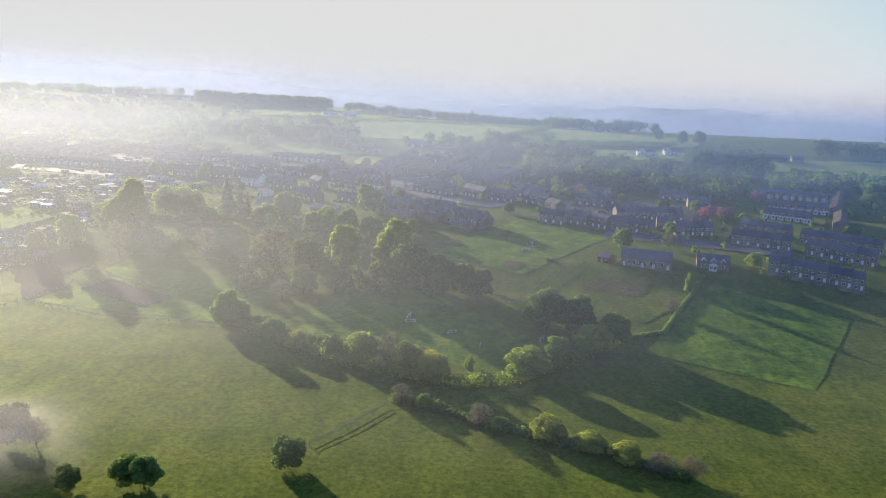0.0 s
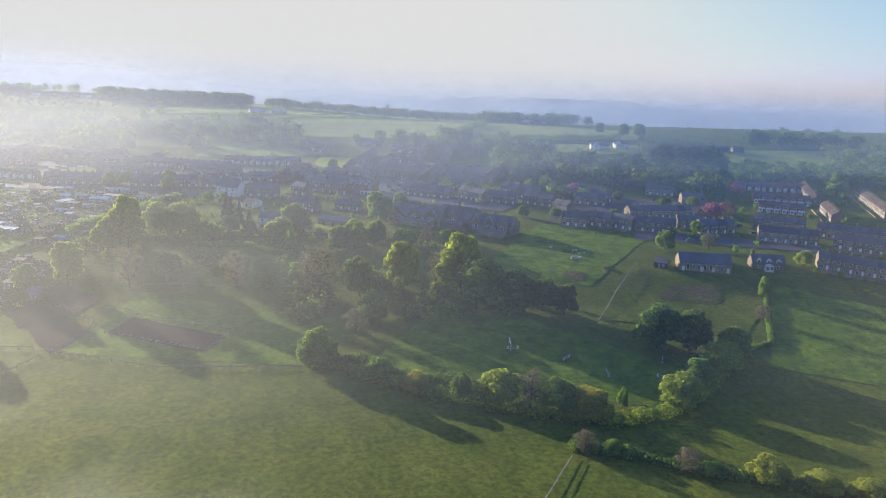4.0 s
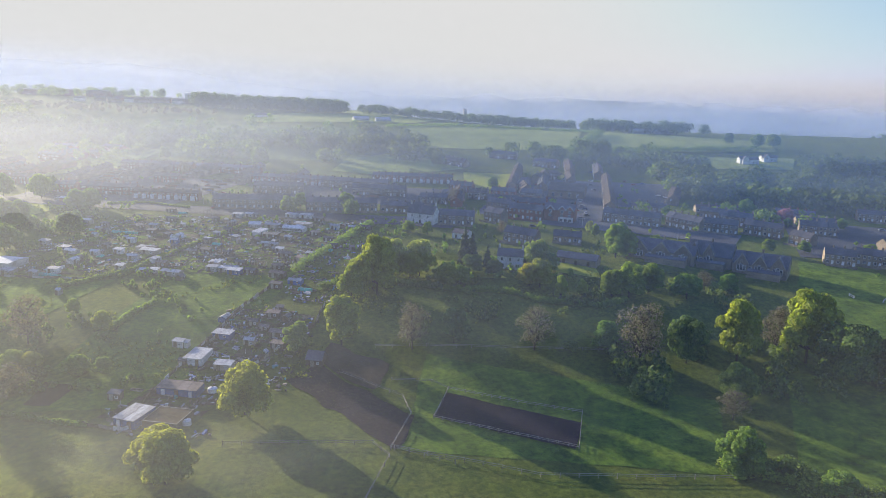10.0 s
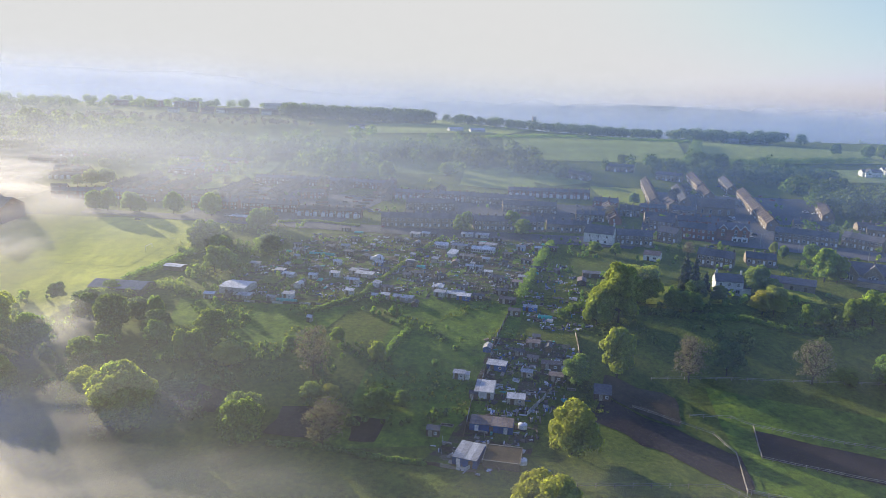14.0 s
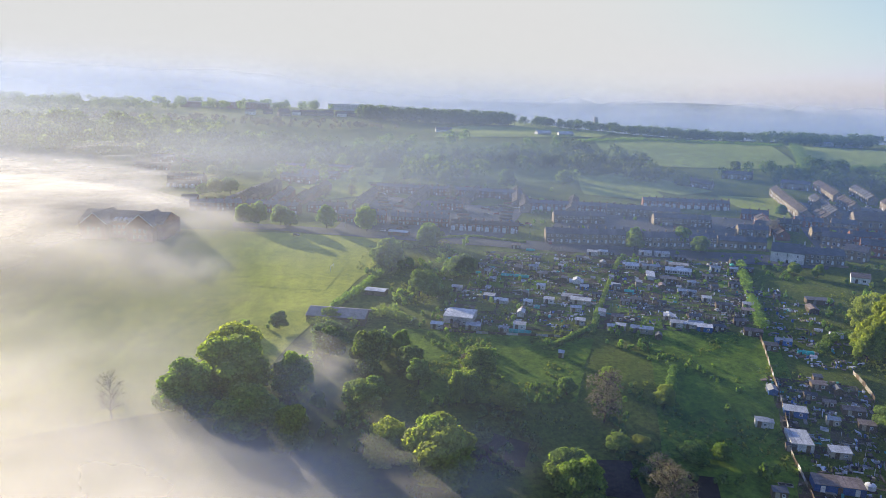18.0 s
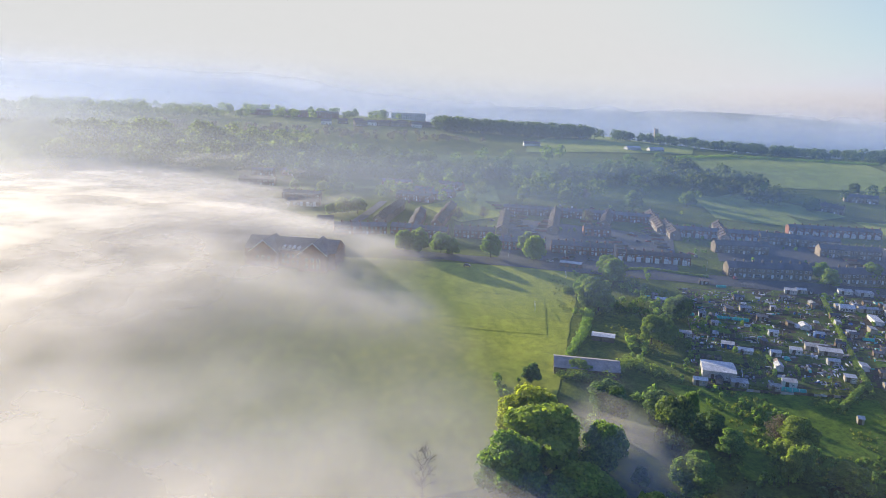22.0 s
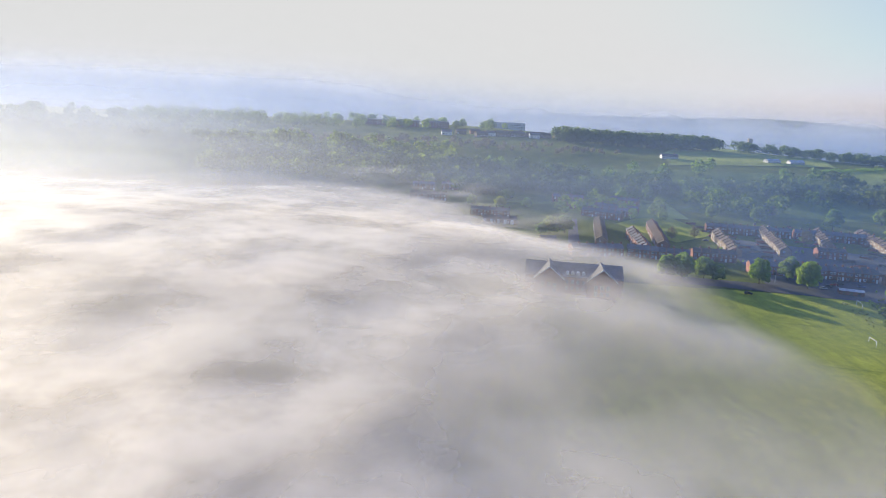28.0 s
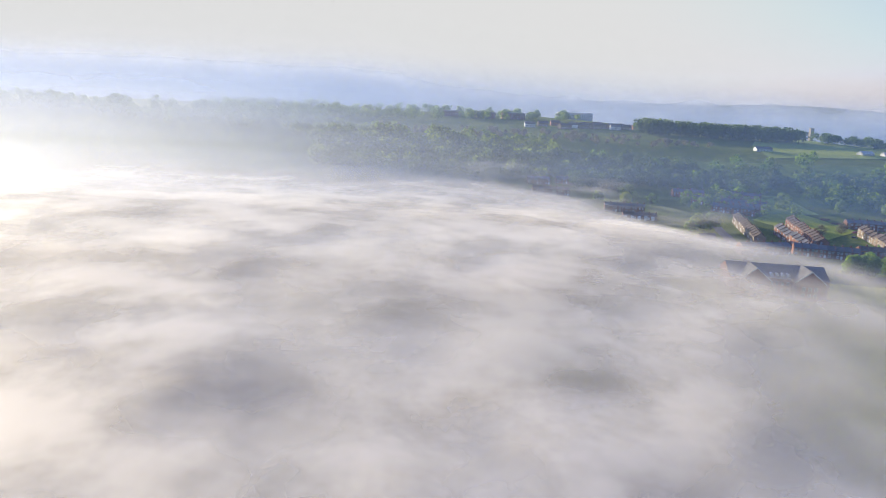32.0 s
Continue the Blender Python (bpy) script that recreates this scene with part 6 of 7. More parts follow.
terrace((343.2, 502.7), (368.4, 486.6), 6, 8, 5.2, 2, BRICK, SLATE, "red brick terraced house with dark roof", white_base=True)  # 30 m
terrace((446.3, 602.4), (403.2, 528.5), 16, 8, 5.2, 2.4, BUFF, TILE, "buff brick terraced house with brown tiled roof")  # 86 m
terrace((393.4, 505.3), (370.7, 464.2), 9, 8, 5.2, 2.4, BUFF, TILE, "buff brick terraced house with brown tiled roof")  # 47 m
terrace((476.9, 572.2), (420.5, 475.6), 22, 8, 5.2, 2.4, BUFF, TILE, "buff brick terraced house with brown tiled roof")  # 112 m
terrace((301.0, 531.7), (316.7, 528.7), 3, 8, 5.2, 2.4, STONE, SLATE, "stone terraced house with slate roof and white windows")  # 16 m
# Buildings of their own
white_inn((-27.0, 545.8), (-12.2, 537.2), 10, 6.4, 4.2)  # 17 m
villa((7.9, 449.2), (19.8, 445.6), 9, 6.0, 2.8)  # 12 m
gabled_shop((60.7, 556.9), (78.1, 548.1), 11, 7.6, 3.4)  # 19 m
hall((209.5, 360.5), (232.3, 353.3), 12, 4.2, 3.6)  # 24 m
cottage((246.8, 359.3), (261.2, 354.9), 8, 3.4, 3.4)  # 15 m
old_school((81.6, 469.1), (108.4, 449.3), 14, 5.0, 5.0, 3)  # 33 m
old_school((124.2, 441.1), (143.1, 425.4), 14, 5.0, 5.0, 3)  # 25 m
old_school((108.0, 457.5), (124.5, 443.0), 13, 5.4, 6.0, 2)  # 22 m
long_barn((-276.2, 453.1), (-252.2, 447.9), 13, 2.8, 1.9)  # 23 m
big_hall((88.0, 642.3), (112.0, 631.1), 24, 6.0, 5.0)  # 27 m
hut((-390.0, 692.0), (-379.0, 693.0), 8, 3.2, 2.6)
new_school((-417.3, 583.2), (-368.5, 575.0), 22, 9.0, 5.0)  # 48 m
low_store((39.7, 458.2), (56.6, 446.6), 8, 3.2, 2.2)  # 20 m
red_shop((-5.6, 505.7), (1.8, 501.2), 8, 3.2, 1.6)  # 9 m
pavilion((-241.9, 596.6), (-230.5, 592.0), 5, 2.6, 0.6)  # 12 m
store_shed((-253.0, 485.4), (-244.1, 482.3), 5, 2.2, 0.5)  # 9 m
# Far buildings on the hill
far_building((-50.1, 1075.5), (-30.5, 1083.4), "shed_row", 2.5)  # 21 m
far_building((-22.0, 1075.8), (-2.5, 1079.2), "shed_row", 2.5)  # 20 m
far_building((-362.7, 1224.2), (-344.9, 1237.1), "house", 5)  # 22 m
far_building((-342.0, 1230.2), (-318.8, 1249.0), "house", 5)  # 30 m
far_building((-314.0, 1253.2), (-286.2, 1269.2), "house", 5)  # 32 m
far_building((-392.6, 1202.3), (-376.3, 1209.7), "house", 5)  # 18 m
far_building((338, 808), (358, 806), "white", 5)
far_building((372, 824), (388, 822), "white", 4.5)
far_building((484, 812), (506, 809), "red", 4.5)
far_building((512, 812), (524, 810), "house", 4)
far_building((330, 1080), (362, 1083), "shed_row", 4)
far_building((368, 1084), (395, 1084), "shed_row", 4)
far_building((-505, 1320), (-470, 1322), "flats", 9)
far_building((-460, 1322), (-425, 1324), "flats", 9)
far_building((-345, 1480), (-285, 1480), "office", 16)
far_building((-560, 1330), (-520, 1330), "flats", 8)
far_building((-120, 1500), (-50, 1500), "works", 9)
far_building((10, 1550), (60, 1550), "works", 7)
far_building((-180, 1075), (-160, 1076), "bungalow", 3)
far_building((-250, 1345), (-225, 1345), "house", 5)
for _i in range(9):
    far_building((-440 + 21 * _i, 1210 + 5 * _i + 14 * (_i % 3)), (-426 + 21 * _i, 1211 + 5 * _i + 14 * (_i % 3)), ("bungalow", "house", "red")[_i % 3], 4.6)
# Allotment sheds, tunnels and tanks
for _k, _x, _y, _w in (
    ("pale", -213.1, 489.2, 5), ("pale", -225.5, 444.5, 5), ("barn", -219.9, 449.6, 12), ("pale", -211.4, 443.1, 6), ("red", -214.2, 444.2, 4),
    ("net", -196.8, 442.1, 12), ("net", -185.6, 513.9, 14), ("metal", -192.1, 442.5, 5), ("pale", -198.4, 440.1, 4), ("blue", -199.6, 477.9, 5),
    ("metal", -172.3, 491.2, 4), ("felt", -178.6, 479.8, 4), ("metal", -182.8, 469.2, 4), ("brown", -184.2, 459.2, 3), ("pale", -164.2, 476.0, 9),
    ("blue", -151.5, 490.4, 4), ("felt", -148.7, 479.6, 4), ("tunnel", -153.5, 503.6, 7), ("net", -177.7, 465.0, 3), ("frame", -187.7, 490.5, 9),
    ("pale", -165.3, 446.7, 4), ("felt", -174.3, 520.3, 6), ("pale", -169.8, 523.2, 5),
):
    allotment_thing(_k, _x, _y, _w)
for _k, _x, _y, _w in (
    ("pale", -123.2, 555.7, 5), ("metal", -130.5, 554.2, 6), ("felt", -119.7, 554.7, 5), ("brown", -140.0, 542.1, 4), ("net", -162.9, 565.1, 5),
    ("brown", -170.9, 568.6, 5), ("frame", -148.6, 565.8, 6), ("greenhouse", -117.5, 526.4, 7), ("pale", -108.8, 524.6, 9), ("greenhouse", -98.6, 519.2, 13),
    ("metal", -91.4, 552.3, 8), ("metal", -99.7, 555.6, 7), ("felt", -83.0, 544.4, 6), ("metal", -130.8, 503.9, 4), ("pale", -135.9, 492.1, 4),
    ("pale", -119.6, 494.8, 5), ("felt", -107.3, 503.5, 8), ("brown", -109.4, 490.9, 5), ("pale", -101.7, 483.1, 4), ("red", -86.3, 491.4, 3),
    ("pale", -95.7, 497.8, 4), ("felt", -83.0, 508.6, 5), ("brown", -75.4, 495.8, 5),
):
    allotment_thing(_k, _x, _y, _w)
for _k, _x, _y, _w in (
    ("felt", -59.0, 522.4, 6), ("metal", -72.5, 522.9, 5), ("metal", -149.9, 454.8, 5), ("pale", -153.5, 440.7, 4), ("pale", -144.2, 439.5, 9),
    ("felt", -133.6, 471.6, 5), ("felt", -122.2, 468.1, 4), ("pale", -149.6, 441.7, 4), ("pale", -126.0, 451.2, 5), ("pale", -120.4, 442.5, 5),
    ("metal", -125.8, 443.6, 5), ("blue", -116.1, 439.3, 6), ("felt", -108.8, 440.4, 5), ("brown", -97.3, 445.8, 5), ("brown", -97.7, 435.8, 7),
    ("felt", -134.0, 431.4, 4), ("frame", -94.1, 458.1, 8), ("brown", -87.6, 458.2, 5), ("felt", -114.8, 451.2, 5), ("frame", -107.0, 451.8, 7),
    ("brown", -96.2, 464.9, 6), ("pale", -179.3, 417.0, 2), ("metal", -125.0, 372.9, 4),
):
    allotment_thing(_k, _x, _y, _w)
for _k, _x, _y, _w in (
    ("blue", -112.3, 378.4, 7), ("blue", -109.0, 388.7, 5), ("pale", -100.6, 373.2, 4), ("pale", -108.5, 358.0, 6), ("felt", -91.4, 396.8, 3),
    ("felt", -86.0, 388.0, 4), ("metal", -90.1, 371.0, 4), ("brown", -92.2, 378.0, 7), ("brown", -96.4, 382.8, 4), ("felt", -100.7, 386.6, 4),
    ("brown", -94.6, 392.4, 5), ("felt", -49.3, 472.4, 12), ("brown", -52.0, 458.1, 8), ("tunnel", -60.6, 436.4, 5), ("net", -83.7, 420.7, 6),
    ("blue", -88.9, 427.1, 6), ("felt", -96.3, 422.0, 5), ("tank", -106.2, 342.9, 3), ("tank", -110.4, 323.5, 3), ("brown", -91.1, 371.0, 5),
    ("felt", -120.7, 361.8, 3), ("felt", -136.9, 339.7, 4), ("metal", -122.3, 372.6, 3),
):
    allotment_thing(_k, _x, _y, _w)
for _k, _x, _y, _w in (
    ("metal", -195.5, 472.3, 6), ("pale", -161.3, 471.1, 9), ("metal", -109.4, 505.0, 12), ("pale", -93.0, 528.7, 10), ("pale", -117.9, 529.3, 7),
    ("brown", -148.8, 450.3, 5), ("pale", -121.9, 449.7, 6), ("metal", -118.1, 443.5, 6), ("pale", -208.5, 533.7, 6), ("metal", -149.2, 498.5, 6),
):
    allotment_thing(_k, _x, _y, _w)
stable((-130.7, 324.1), (-124.0, 320.9), 9, 2.6, "white")  # 7 m
stable((-123.2, 342.5), (-110.2, 338.7), 5, 2.6, "rust")  # 14 m
stable((-119.1, 361.8), (-112.7, 360.0), 9, 2.6, "blue")  # 7 m
open_pen((-122.3, 322.1), (-112.0, 319.0), 10)  # 11 m
hut((-78.0, 359.8), (-72.5, 358.1), 6, 2.6, 2.2)  # 6 m
hut((199.6, 366.5), (203.9, 362.6), 7, 2.6, 1.6)  # 6 m
# Jumps, goals and cars
for _i, (_x, _y) in enumerate(((109.0, 290.6), (125.5, 279.8), (135.5, 266.8), (153.1, 262.2), (166.2, 383.1), (171.2, 389.1), (159.5, 275.5),)):
    jump(_x, _y, _i)
for _i, (_x, _y) in enumerate(((165.2, 382.1), (168.9, 393.6), (158.5, 400.6),)):
    jump(_x, _y, _i)
for _i, (_x, _y) in enumerate(((-270.4, 522.3), (-243.2, 575.9),)):
    goal(_x, _y, _i)
for _i, (_x, _y) in enumerate(((108.4, 292.5),)):
    goal(_x, _y, _i)
for _i, (_x, _y) in enumerate(((-229.9, 616.0), (-219.5, 612.0), (-145.4, 580.2), (-129.6, 585.3), (-162.3, 611.3), (-152.9, 630.3), (-171.8, 666.3), (-188.4, 719.7), (-182.7, 724.8), (-126.8, 733.3), (-264.5, 724.9), (-246.6, 743.7), (-228.6, 757.1), (-240.8, 609.3), (-85.4, 580.3), (-138.6, 737.9), (-253.3, 742.6), (-68.0, 702.1),)):
    car(_x, _y, _i)
for _i, (_x, _y) in enumerate(((48.0, 534.1), (139.9, 692.9), (175.6, 709.8), (187.2, 698.3), (134.1, 670.2), (180.3, 651.4), (183.8, 645.3), (98.1, 709.9), (93.7, 692.3), (160.0, 753.3), (145.2, 709.7), (177.2, 693.5), (3.5, 664.9), (-3.1, 634.5),)):
    car(_x, _y, _i)
for _i, (_x, _y) in enumerate(((242.1, 410.7), (291.8, 427.7), (293.3, 417.6), (296.1, 413.6), (255.6, 360.9), (297.0, 451.6), (280.8, 534.3),)):
    car(_x, _y, _i)
for _i, (_x, _y) in enumerate(((-204.3, 771.9), (-228.9, 716.5), (-412.0, 603.0), (-414.8, 592.7), (-202.8, 757.7), (-245.5, 605.5), (-296.1, 589.3), (-325.1, 790.8),)):
    car(_x, _y, _i)
for _i in range(22):
    car(92.5 + 0.24 * (_i * 8.6) + (0 if _i % 3 else -5.5), 560 + _i * 8.6 + (2.5 if _i % 4 else 0), _i)
for _i, (_x, _y) in enumerate(((174.9, 366.4),)):
    horse_shelter(_x, _y, _i)
for _i, (_x, _y) in enumerate(((-245.1, 745.3), (-222.9, 763.3), (-189.1, 784.1), (-169.2, 690.7), (-164.4, 668.2), (-145.4, 693.2), (-148.1, 635.6), (-147.4, 629.4), (-153.9, 635.1), (-134.1, 593.2), (-112.8, 586.7), (-100.7, 587.5), (-184.6, 640.1), (-158.9, 644.3), (-109.9, 724.4), (-91.0, 690.8), (-48.8, 713.5), (-197.8, 790.6), (-172.3, 783.1), (-234.6, 613.7), (-28.2, 704.7), (-24.1, 691.0), (-24.9, 645.9), (-9.7, 631.0), (-1.3, 619.5), (-81.1, 603.8),)):
    car(_x, _y, _i)
yard_walls((-244.9, 721.2), (-234.3, 741.5))
yard_walls((-229.9, 690.1), (-213.9, 736.3))
yard_walls((-166.8, 683.0), (-152.2, 696.5))
yard_walls((-256.3, 786.7), (-246.5, 678.2))
yard_walls((-195.5, 731.2), (-192.3, 639.3))
yard_walls((-143.5, 751.0), (-165.0, 650.4))
yard_walls((-108.1, 703.2), (-122.9, 646.1))
yard_walls((-41.8, 699.6), (-58.1, 651.7))
yard_walls((-41.3, 653.1), (-52.4, 620.3))
for _i, (_x, _y) in enumerate(((-203.1, 603.7), (-154.5, 597.0), (-268.7, 614.9), (-235.5, 610.0), (-106.8, 589.9),)):
    lamp_post(_x, _y, _i)
for _i, (_x, _y) in enumerate(((73.3, 554.3), (96.2, 524.7), (126.8, 506.0), (157.8, 709.7), (80.4, 538.8),)):
    lamp_post(_x, _y, _i)
for _i, (_x, _y) in enumerate(((225.3, 431.3), (251.7, 418.0), (277.3, 403.0),)):
    lamp_post(_x, _y, _i)
patch("riding_arena_ground", [(-38, 323), (0, 300), (6.3, 315.5), (-31.2, 339)], ARENA, "dark sand surface of a riding arena", "arena", 3.0, 0.35)
terrace((33.2, 604.2), (54.3, 598.0), 4, 8, 5.4, 2.8, STONE, SLATE, "stone terraced house with slate roof and white windows")  # 22 m
terrace((24.8, 632.0), (38.2, 626.6), 3, 8, 5, 2.8, STONE, TILE, "stone terraced house with slate roof and white windows")  # 14 m
terrace((15.7, 665.5), (32.3, 657.1), 3, 8, 5, 2.8, BRICK, SLATE, "red brick terraced house with dark roof")  # 19 m
terrace((4.3, 624.3), (17.8, 616.9), 3, 8, 5, 2.8, STONE, SLATE, "stone terraced house with slate roof and white windows")  # 15 m
terrace((50.4, 500.1), (65.2, 494.6), 3, 8, 3.4, 2.6, STONE, SLATE, "stone terraced house with slate roof and white windows")  # 16 m
terrace((95.2, 692.3), (124.4, 730.4), 7, 8, 5.4, 2.8, BUFF, TILE, "buff brick terraced house with brown tiled roof")  # 48 m
terrace((64.1, 632.4), (78.3, 625.0), 3, 8, 5.4, 2.8, STONE, SLATE, "stone terraced house with slate roof and white windows")  # 16 m
terrace((132.5, 590.0), (153.3, 580.1), 4, 8, 5, 2.6, STONE, SLATE, "stone terraced house with slate roof and white windows")  # 23 m
patch("village_yards", [(20.2, 576.8), (97.8, 547.6), (172.0, 698.0), (87.9, 737.1)], ASPHALT, "worn asphalt lanes and yards of the old village", "road", 6.0, 0.22)
patch("back_yards", [(-136.0, 621.2), (-6.9, 599.3), (33.0, 666.8), (-107.3, 693.1)], ASPHALT, "asphalt back lane and yards behind the terraces", "road", 6.0, 0.22)
terrace((50.0, 589.9), (71.2, 583.9), 4, 8, 6, 2.8, BRICK, SLATE, "red brick terraced house with dark roof")  # 22 m
terrace((182.4, 593.5), (215.9, 584.1), 7, 8, 3, 2.4, STONE, TILE, "stone terraced house with slate roof and white windows")  # 35 m
terrace((177.6, 553.6), (194.3, 541.4), 4, 8, 5.6, 2.8, STONE, SLATE, "stone terraced house with slate roof and white windows")  # 21 m
terrace((166.6, 768.1), (152.5, 722.1), 7, 8, 5.4, 2.6, STONE, SLATE, "stone terraced house with slate roof and white windows")  # 48 m
terrace((105.1, 728.2), (86.9, 668.6), 9, 8, 5.4, 2.6, STONE, SLATE, "stone terraced house with slate roof and white windows")  # 62 m
terrace((22.0, 554.6), (30.6, 545.5), 2, 8, 5.6, 2.8, STONE, SLATE, "stone terraced house with slate roof and white windows")  # 13 m
terrace((191.7, 498.9), (197.7, 487.6), 2, 8, 5.4, 2.6, STONE, SLATE, "stone terraced house with slate roof and white windows")  # 13 m
for _k, _x, _y, _h, _w in (
    ("bare", -328.3, 381.8, 17.9, 0.8),
):
    tree(_k, _x, _y, _h, _w)
for _k, _x, _y, _h, _w in (
    ("light", -293.4, 390.3, 25.5, 1.5), ("green", -303.7, 380.4, 21.2, 1.4), ("green", -273.7, 392.9, 18, 1), ("light", -285.4, 373.9, 16.2, 1.6),
    ("green", -246.9, 388.6, 10, 1), ("gold", -242.4, 356.6, 15.1, 1.1), ("light", -229.3, 348, 22, 1.5), ("gold", -203.6, 382.5, 10, 1.2),
    ("green", -216.3, 387.6, 13.1, 0.8), ("green", -212.1, 398, 14.6, 1.2), ("dark", -217, 364.2, 6.5, 1.6), ("dark", -246.1, 422.1, 10.1, 1.2),
    ("dark", -234.7, 407.5, 10.7, 1.2), ("green", -240.4, 520.2, 16.2, 1.1), ("green", -224.2, 484.1, 12.2, 1.2), ("green", -216.7, 575.3, 12.8, 1.2),
):
    tree(_k, _x, _y, _h, _w)
patch("hill_pasture", [(-185.7, 1032.1), (29.0, 1067.2), (1307.4, 4011.8), (-161.3, 1129.0)], FARM, "pale green pasture on top of the hill", "field", 12.0, 0.5)
patch("hill_pasture", [(446.0, 722.0), (612.0, 718.0), (715.0, 836.0), (486.0, 822.0)], FARM, "pale green pasture beside the wood", "field", 10.0, 0.4)
patch("hill_pasture", [(284.0, 776.0), (380.0, 782.0), (424.0, 846.0), (276.0, 838.0)], FARM, "pale green pasture below the white farmhouses", "field", 8.0, 0.4)
patch("road", [(-350.0, 795.0), (-343.0, 795.0), (-366.0, 680.0), (-374.0, 680.0)], ASPHALT, "narrow street between the brick terraces", "road", 5.0, 0.3)
for _k, _x, _y, _h, _w in (
    ("green", 424, 921, 19, 1.1), ("green", 447, 925, 20, 1.2), ("dark", 404, 950, 16, 1.1), ("light", -376, 735, 14, 1.2), ("green", -365, 738, 15, 1.2),
    ("green", -384, 728, 10, 1.1), ("green", -425, 838, 11, 1), ("light", -401, 838, 11, 1.1), ("green", -378, 838, 10, 1),
):
    tree(_k, _x, _y, _h, _w)
patch("hill_pasture", [(-430.0, 870.0), (-30.0, 800.0), (-25.0, 1000.0), (-430.0, 1015.0)], HILLSIDE, "rough green grass between the hillside trees", "field", 10.0, 0.35)
# sunlight on the next three patches is put into their paler grass
patch("hill_pasture", [(-309.9, 805.2), (-246.8, 804.4), (-242.2, 875.9), (-282.1, 885.0)], FARM, "paler grass below the wood, sunlight put into its colour", "field", 6.0, 0.4)
patch("hill_pasture", [(-44.3, 845.3), (8.8, 762.5), (47.6, 777.7), (0.1, 876.0)], FARM, "paler pasture between the trees, sunlight put into its colour", "field", 8.0, 0.4)
patch("hill_pasture", [(-314.3, 780.7), (-288.9, 716.4), (-246.4, 751.5), (-266.6, 830.1)], PITCH, "paler grass behind the terraces, sunlight put into its colour", "field", 6.0, 0.3)
for _k, _x, _y, _h, _w in (
    ("green", 42.8, 597.1, 8.9, 1), ("brown", 12.2, 614.5, 12, 1), ("green", 53, 676.8, 10.3, 1), ("green", 155.5, 829.7, 11.4, 1),
    ("green", 181.6, 828.1, 10.3, 1), ("dark", 180.6, 799.4, 11, 1), ("green", 104.7, 487.3, 7.8, 1), ("green", 202.6, 589, 9.9, 1),
    ("green", 213, 580.2, 13.7, 1), ("green", -18.3, 513.8, 8, 0.8), ("light", -28.2, 519.7, 7.2, 1), ("green", -19.6, 423.4, 11.5, 1),
    ("green", -18.7, 433.5, 8.4, 1), ("dark", 3.9, 436.7, 8.8, 1), ("dark", -5.5, 440.4, 10.7, 1),
):
    tree(_k, _x, _y, _h, _w)
terrace((217.2, 527.0), (236.0, 516.9), 4, 8, 5.4, 2.6, STONE, SLATE, "stone terraced house with slate roof and white windows")  # 21 m
terrace((228.0, 570.4), (250.4, 558.6), 5, 8, 5.2, 2.6, BRICK, SLATE, "red brick terraced house with dark roof")  # 25 m
terrace((290.4, 570.1), (309.3, 560.4), 4, 8, 5.2, 2.6, STONE, SLATE, "stone terraced house with slate roof and white windows")  # 21 m
terrace((295.7, 498.6), (309.9, 487.5), 3, 8, 5.2, 2.6, STONE, SLATE, "stone terraced house with slate roof and white windows")  # 18 m
for _k, _x, _y, _h, _w in (
    ("green", 186.2, 475.7, 7.4, 1), ("brown", 229.5, 539.1, 8.2, 1), ("green", 254.4, 538.8, 8.2, 1), ("dark", 274, 506.6, 10, 1),
    ("green", 302, 517.3, 9.2, 1), ("brown", 301.8, 470.9, 9.4, 1), ("light", 255.9, 430, 8.4, 1), ("green", 224.9, 474, 6.8, 1),
    ("green", 165.4, 476.7, 8, 1),
):
    tree(_k, _x, _y, _h, _w)
patch("east_yards", [(178.5, 467.1), (265.8, 438.6), (330.9, 524.7), (232.4, 570.4)], ASPHALT, "asphalt lanes and yards between the terraces", "road", 6.0, 0.2)
patch("bare_patch", [(184.7, 332.3), (208.4, 325.4), (221.8, 339.9), (197.6, 346.3)], WORN, "worn patchy grass in the paddock", "ground", 3.0, 0.4)
patch("bare_patch", [(150.9, 359.6), (159.0, 354.1), (165.0, 361.9), (156.3, 365.3)], WORN, "worn patchy grass in the paddock", "ground", 3.0, 0.4)
for _a, _b, _c, _d in (((-316.0, 500.0), (-271.5, 491.0), (-271.6, 490.3), (-316.2, 499.2)), ((-271.5, 491.0), (-262.5, 540.0), (-261.8, 539.9), (-270.8, 490.8)), ((-296.0, 546.0), (-262.4, 540.2), (-262.5, 539.5), (-296.1, 545.3))):
    patch("pitch_mark", [_a, _b, _c, _d], MOWN_LINE, "faint darker mowing line on the pitch", "road", 2.0, 0.2)

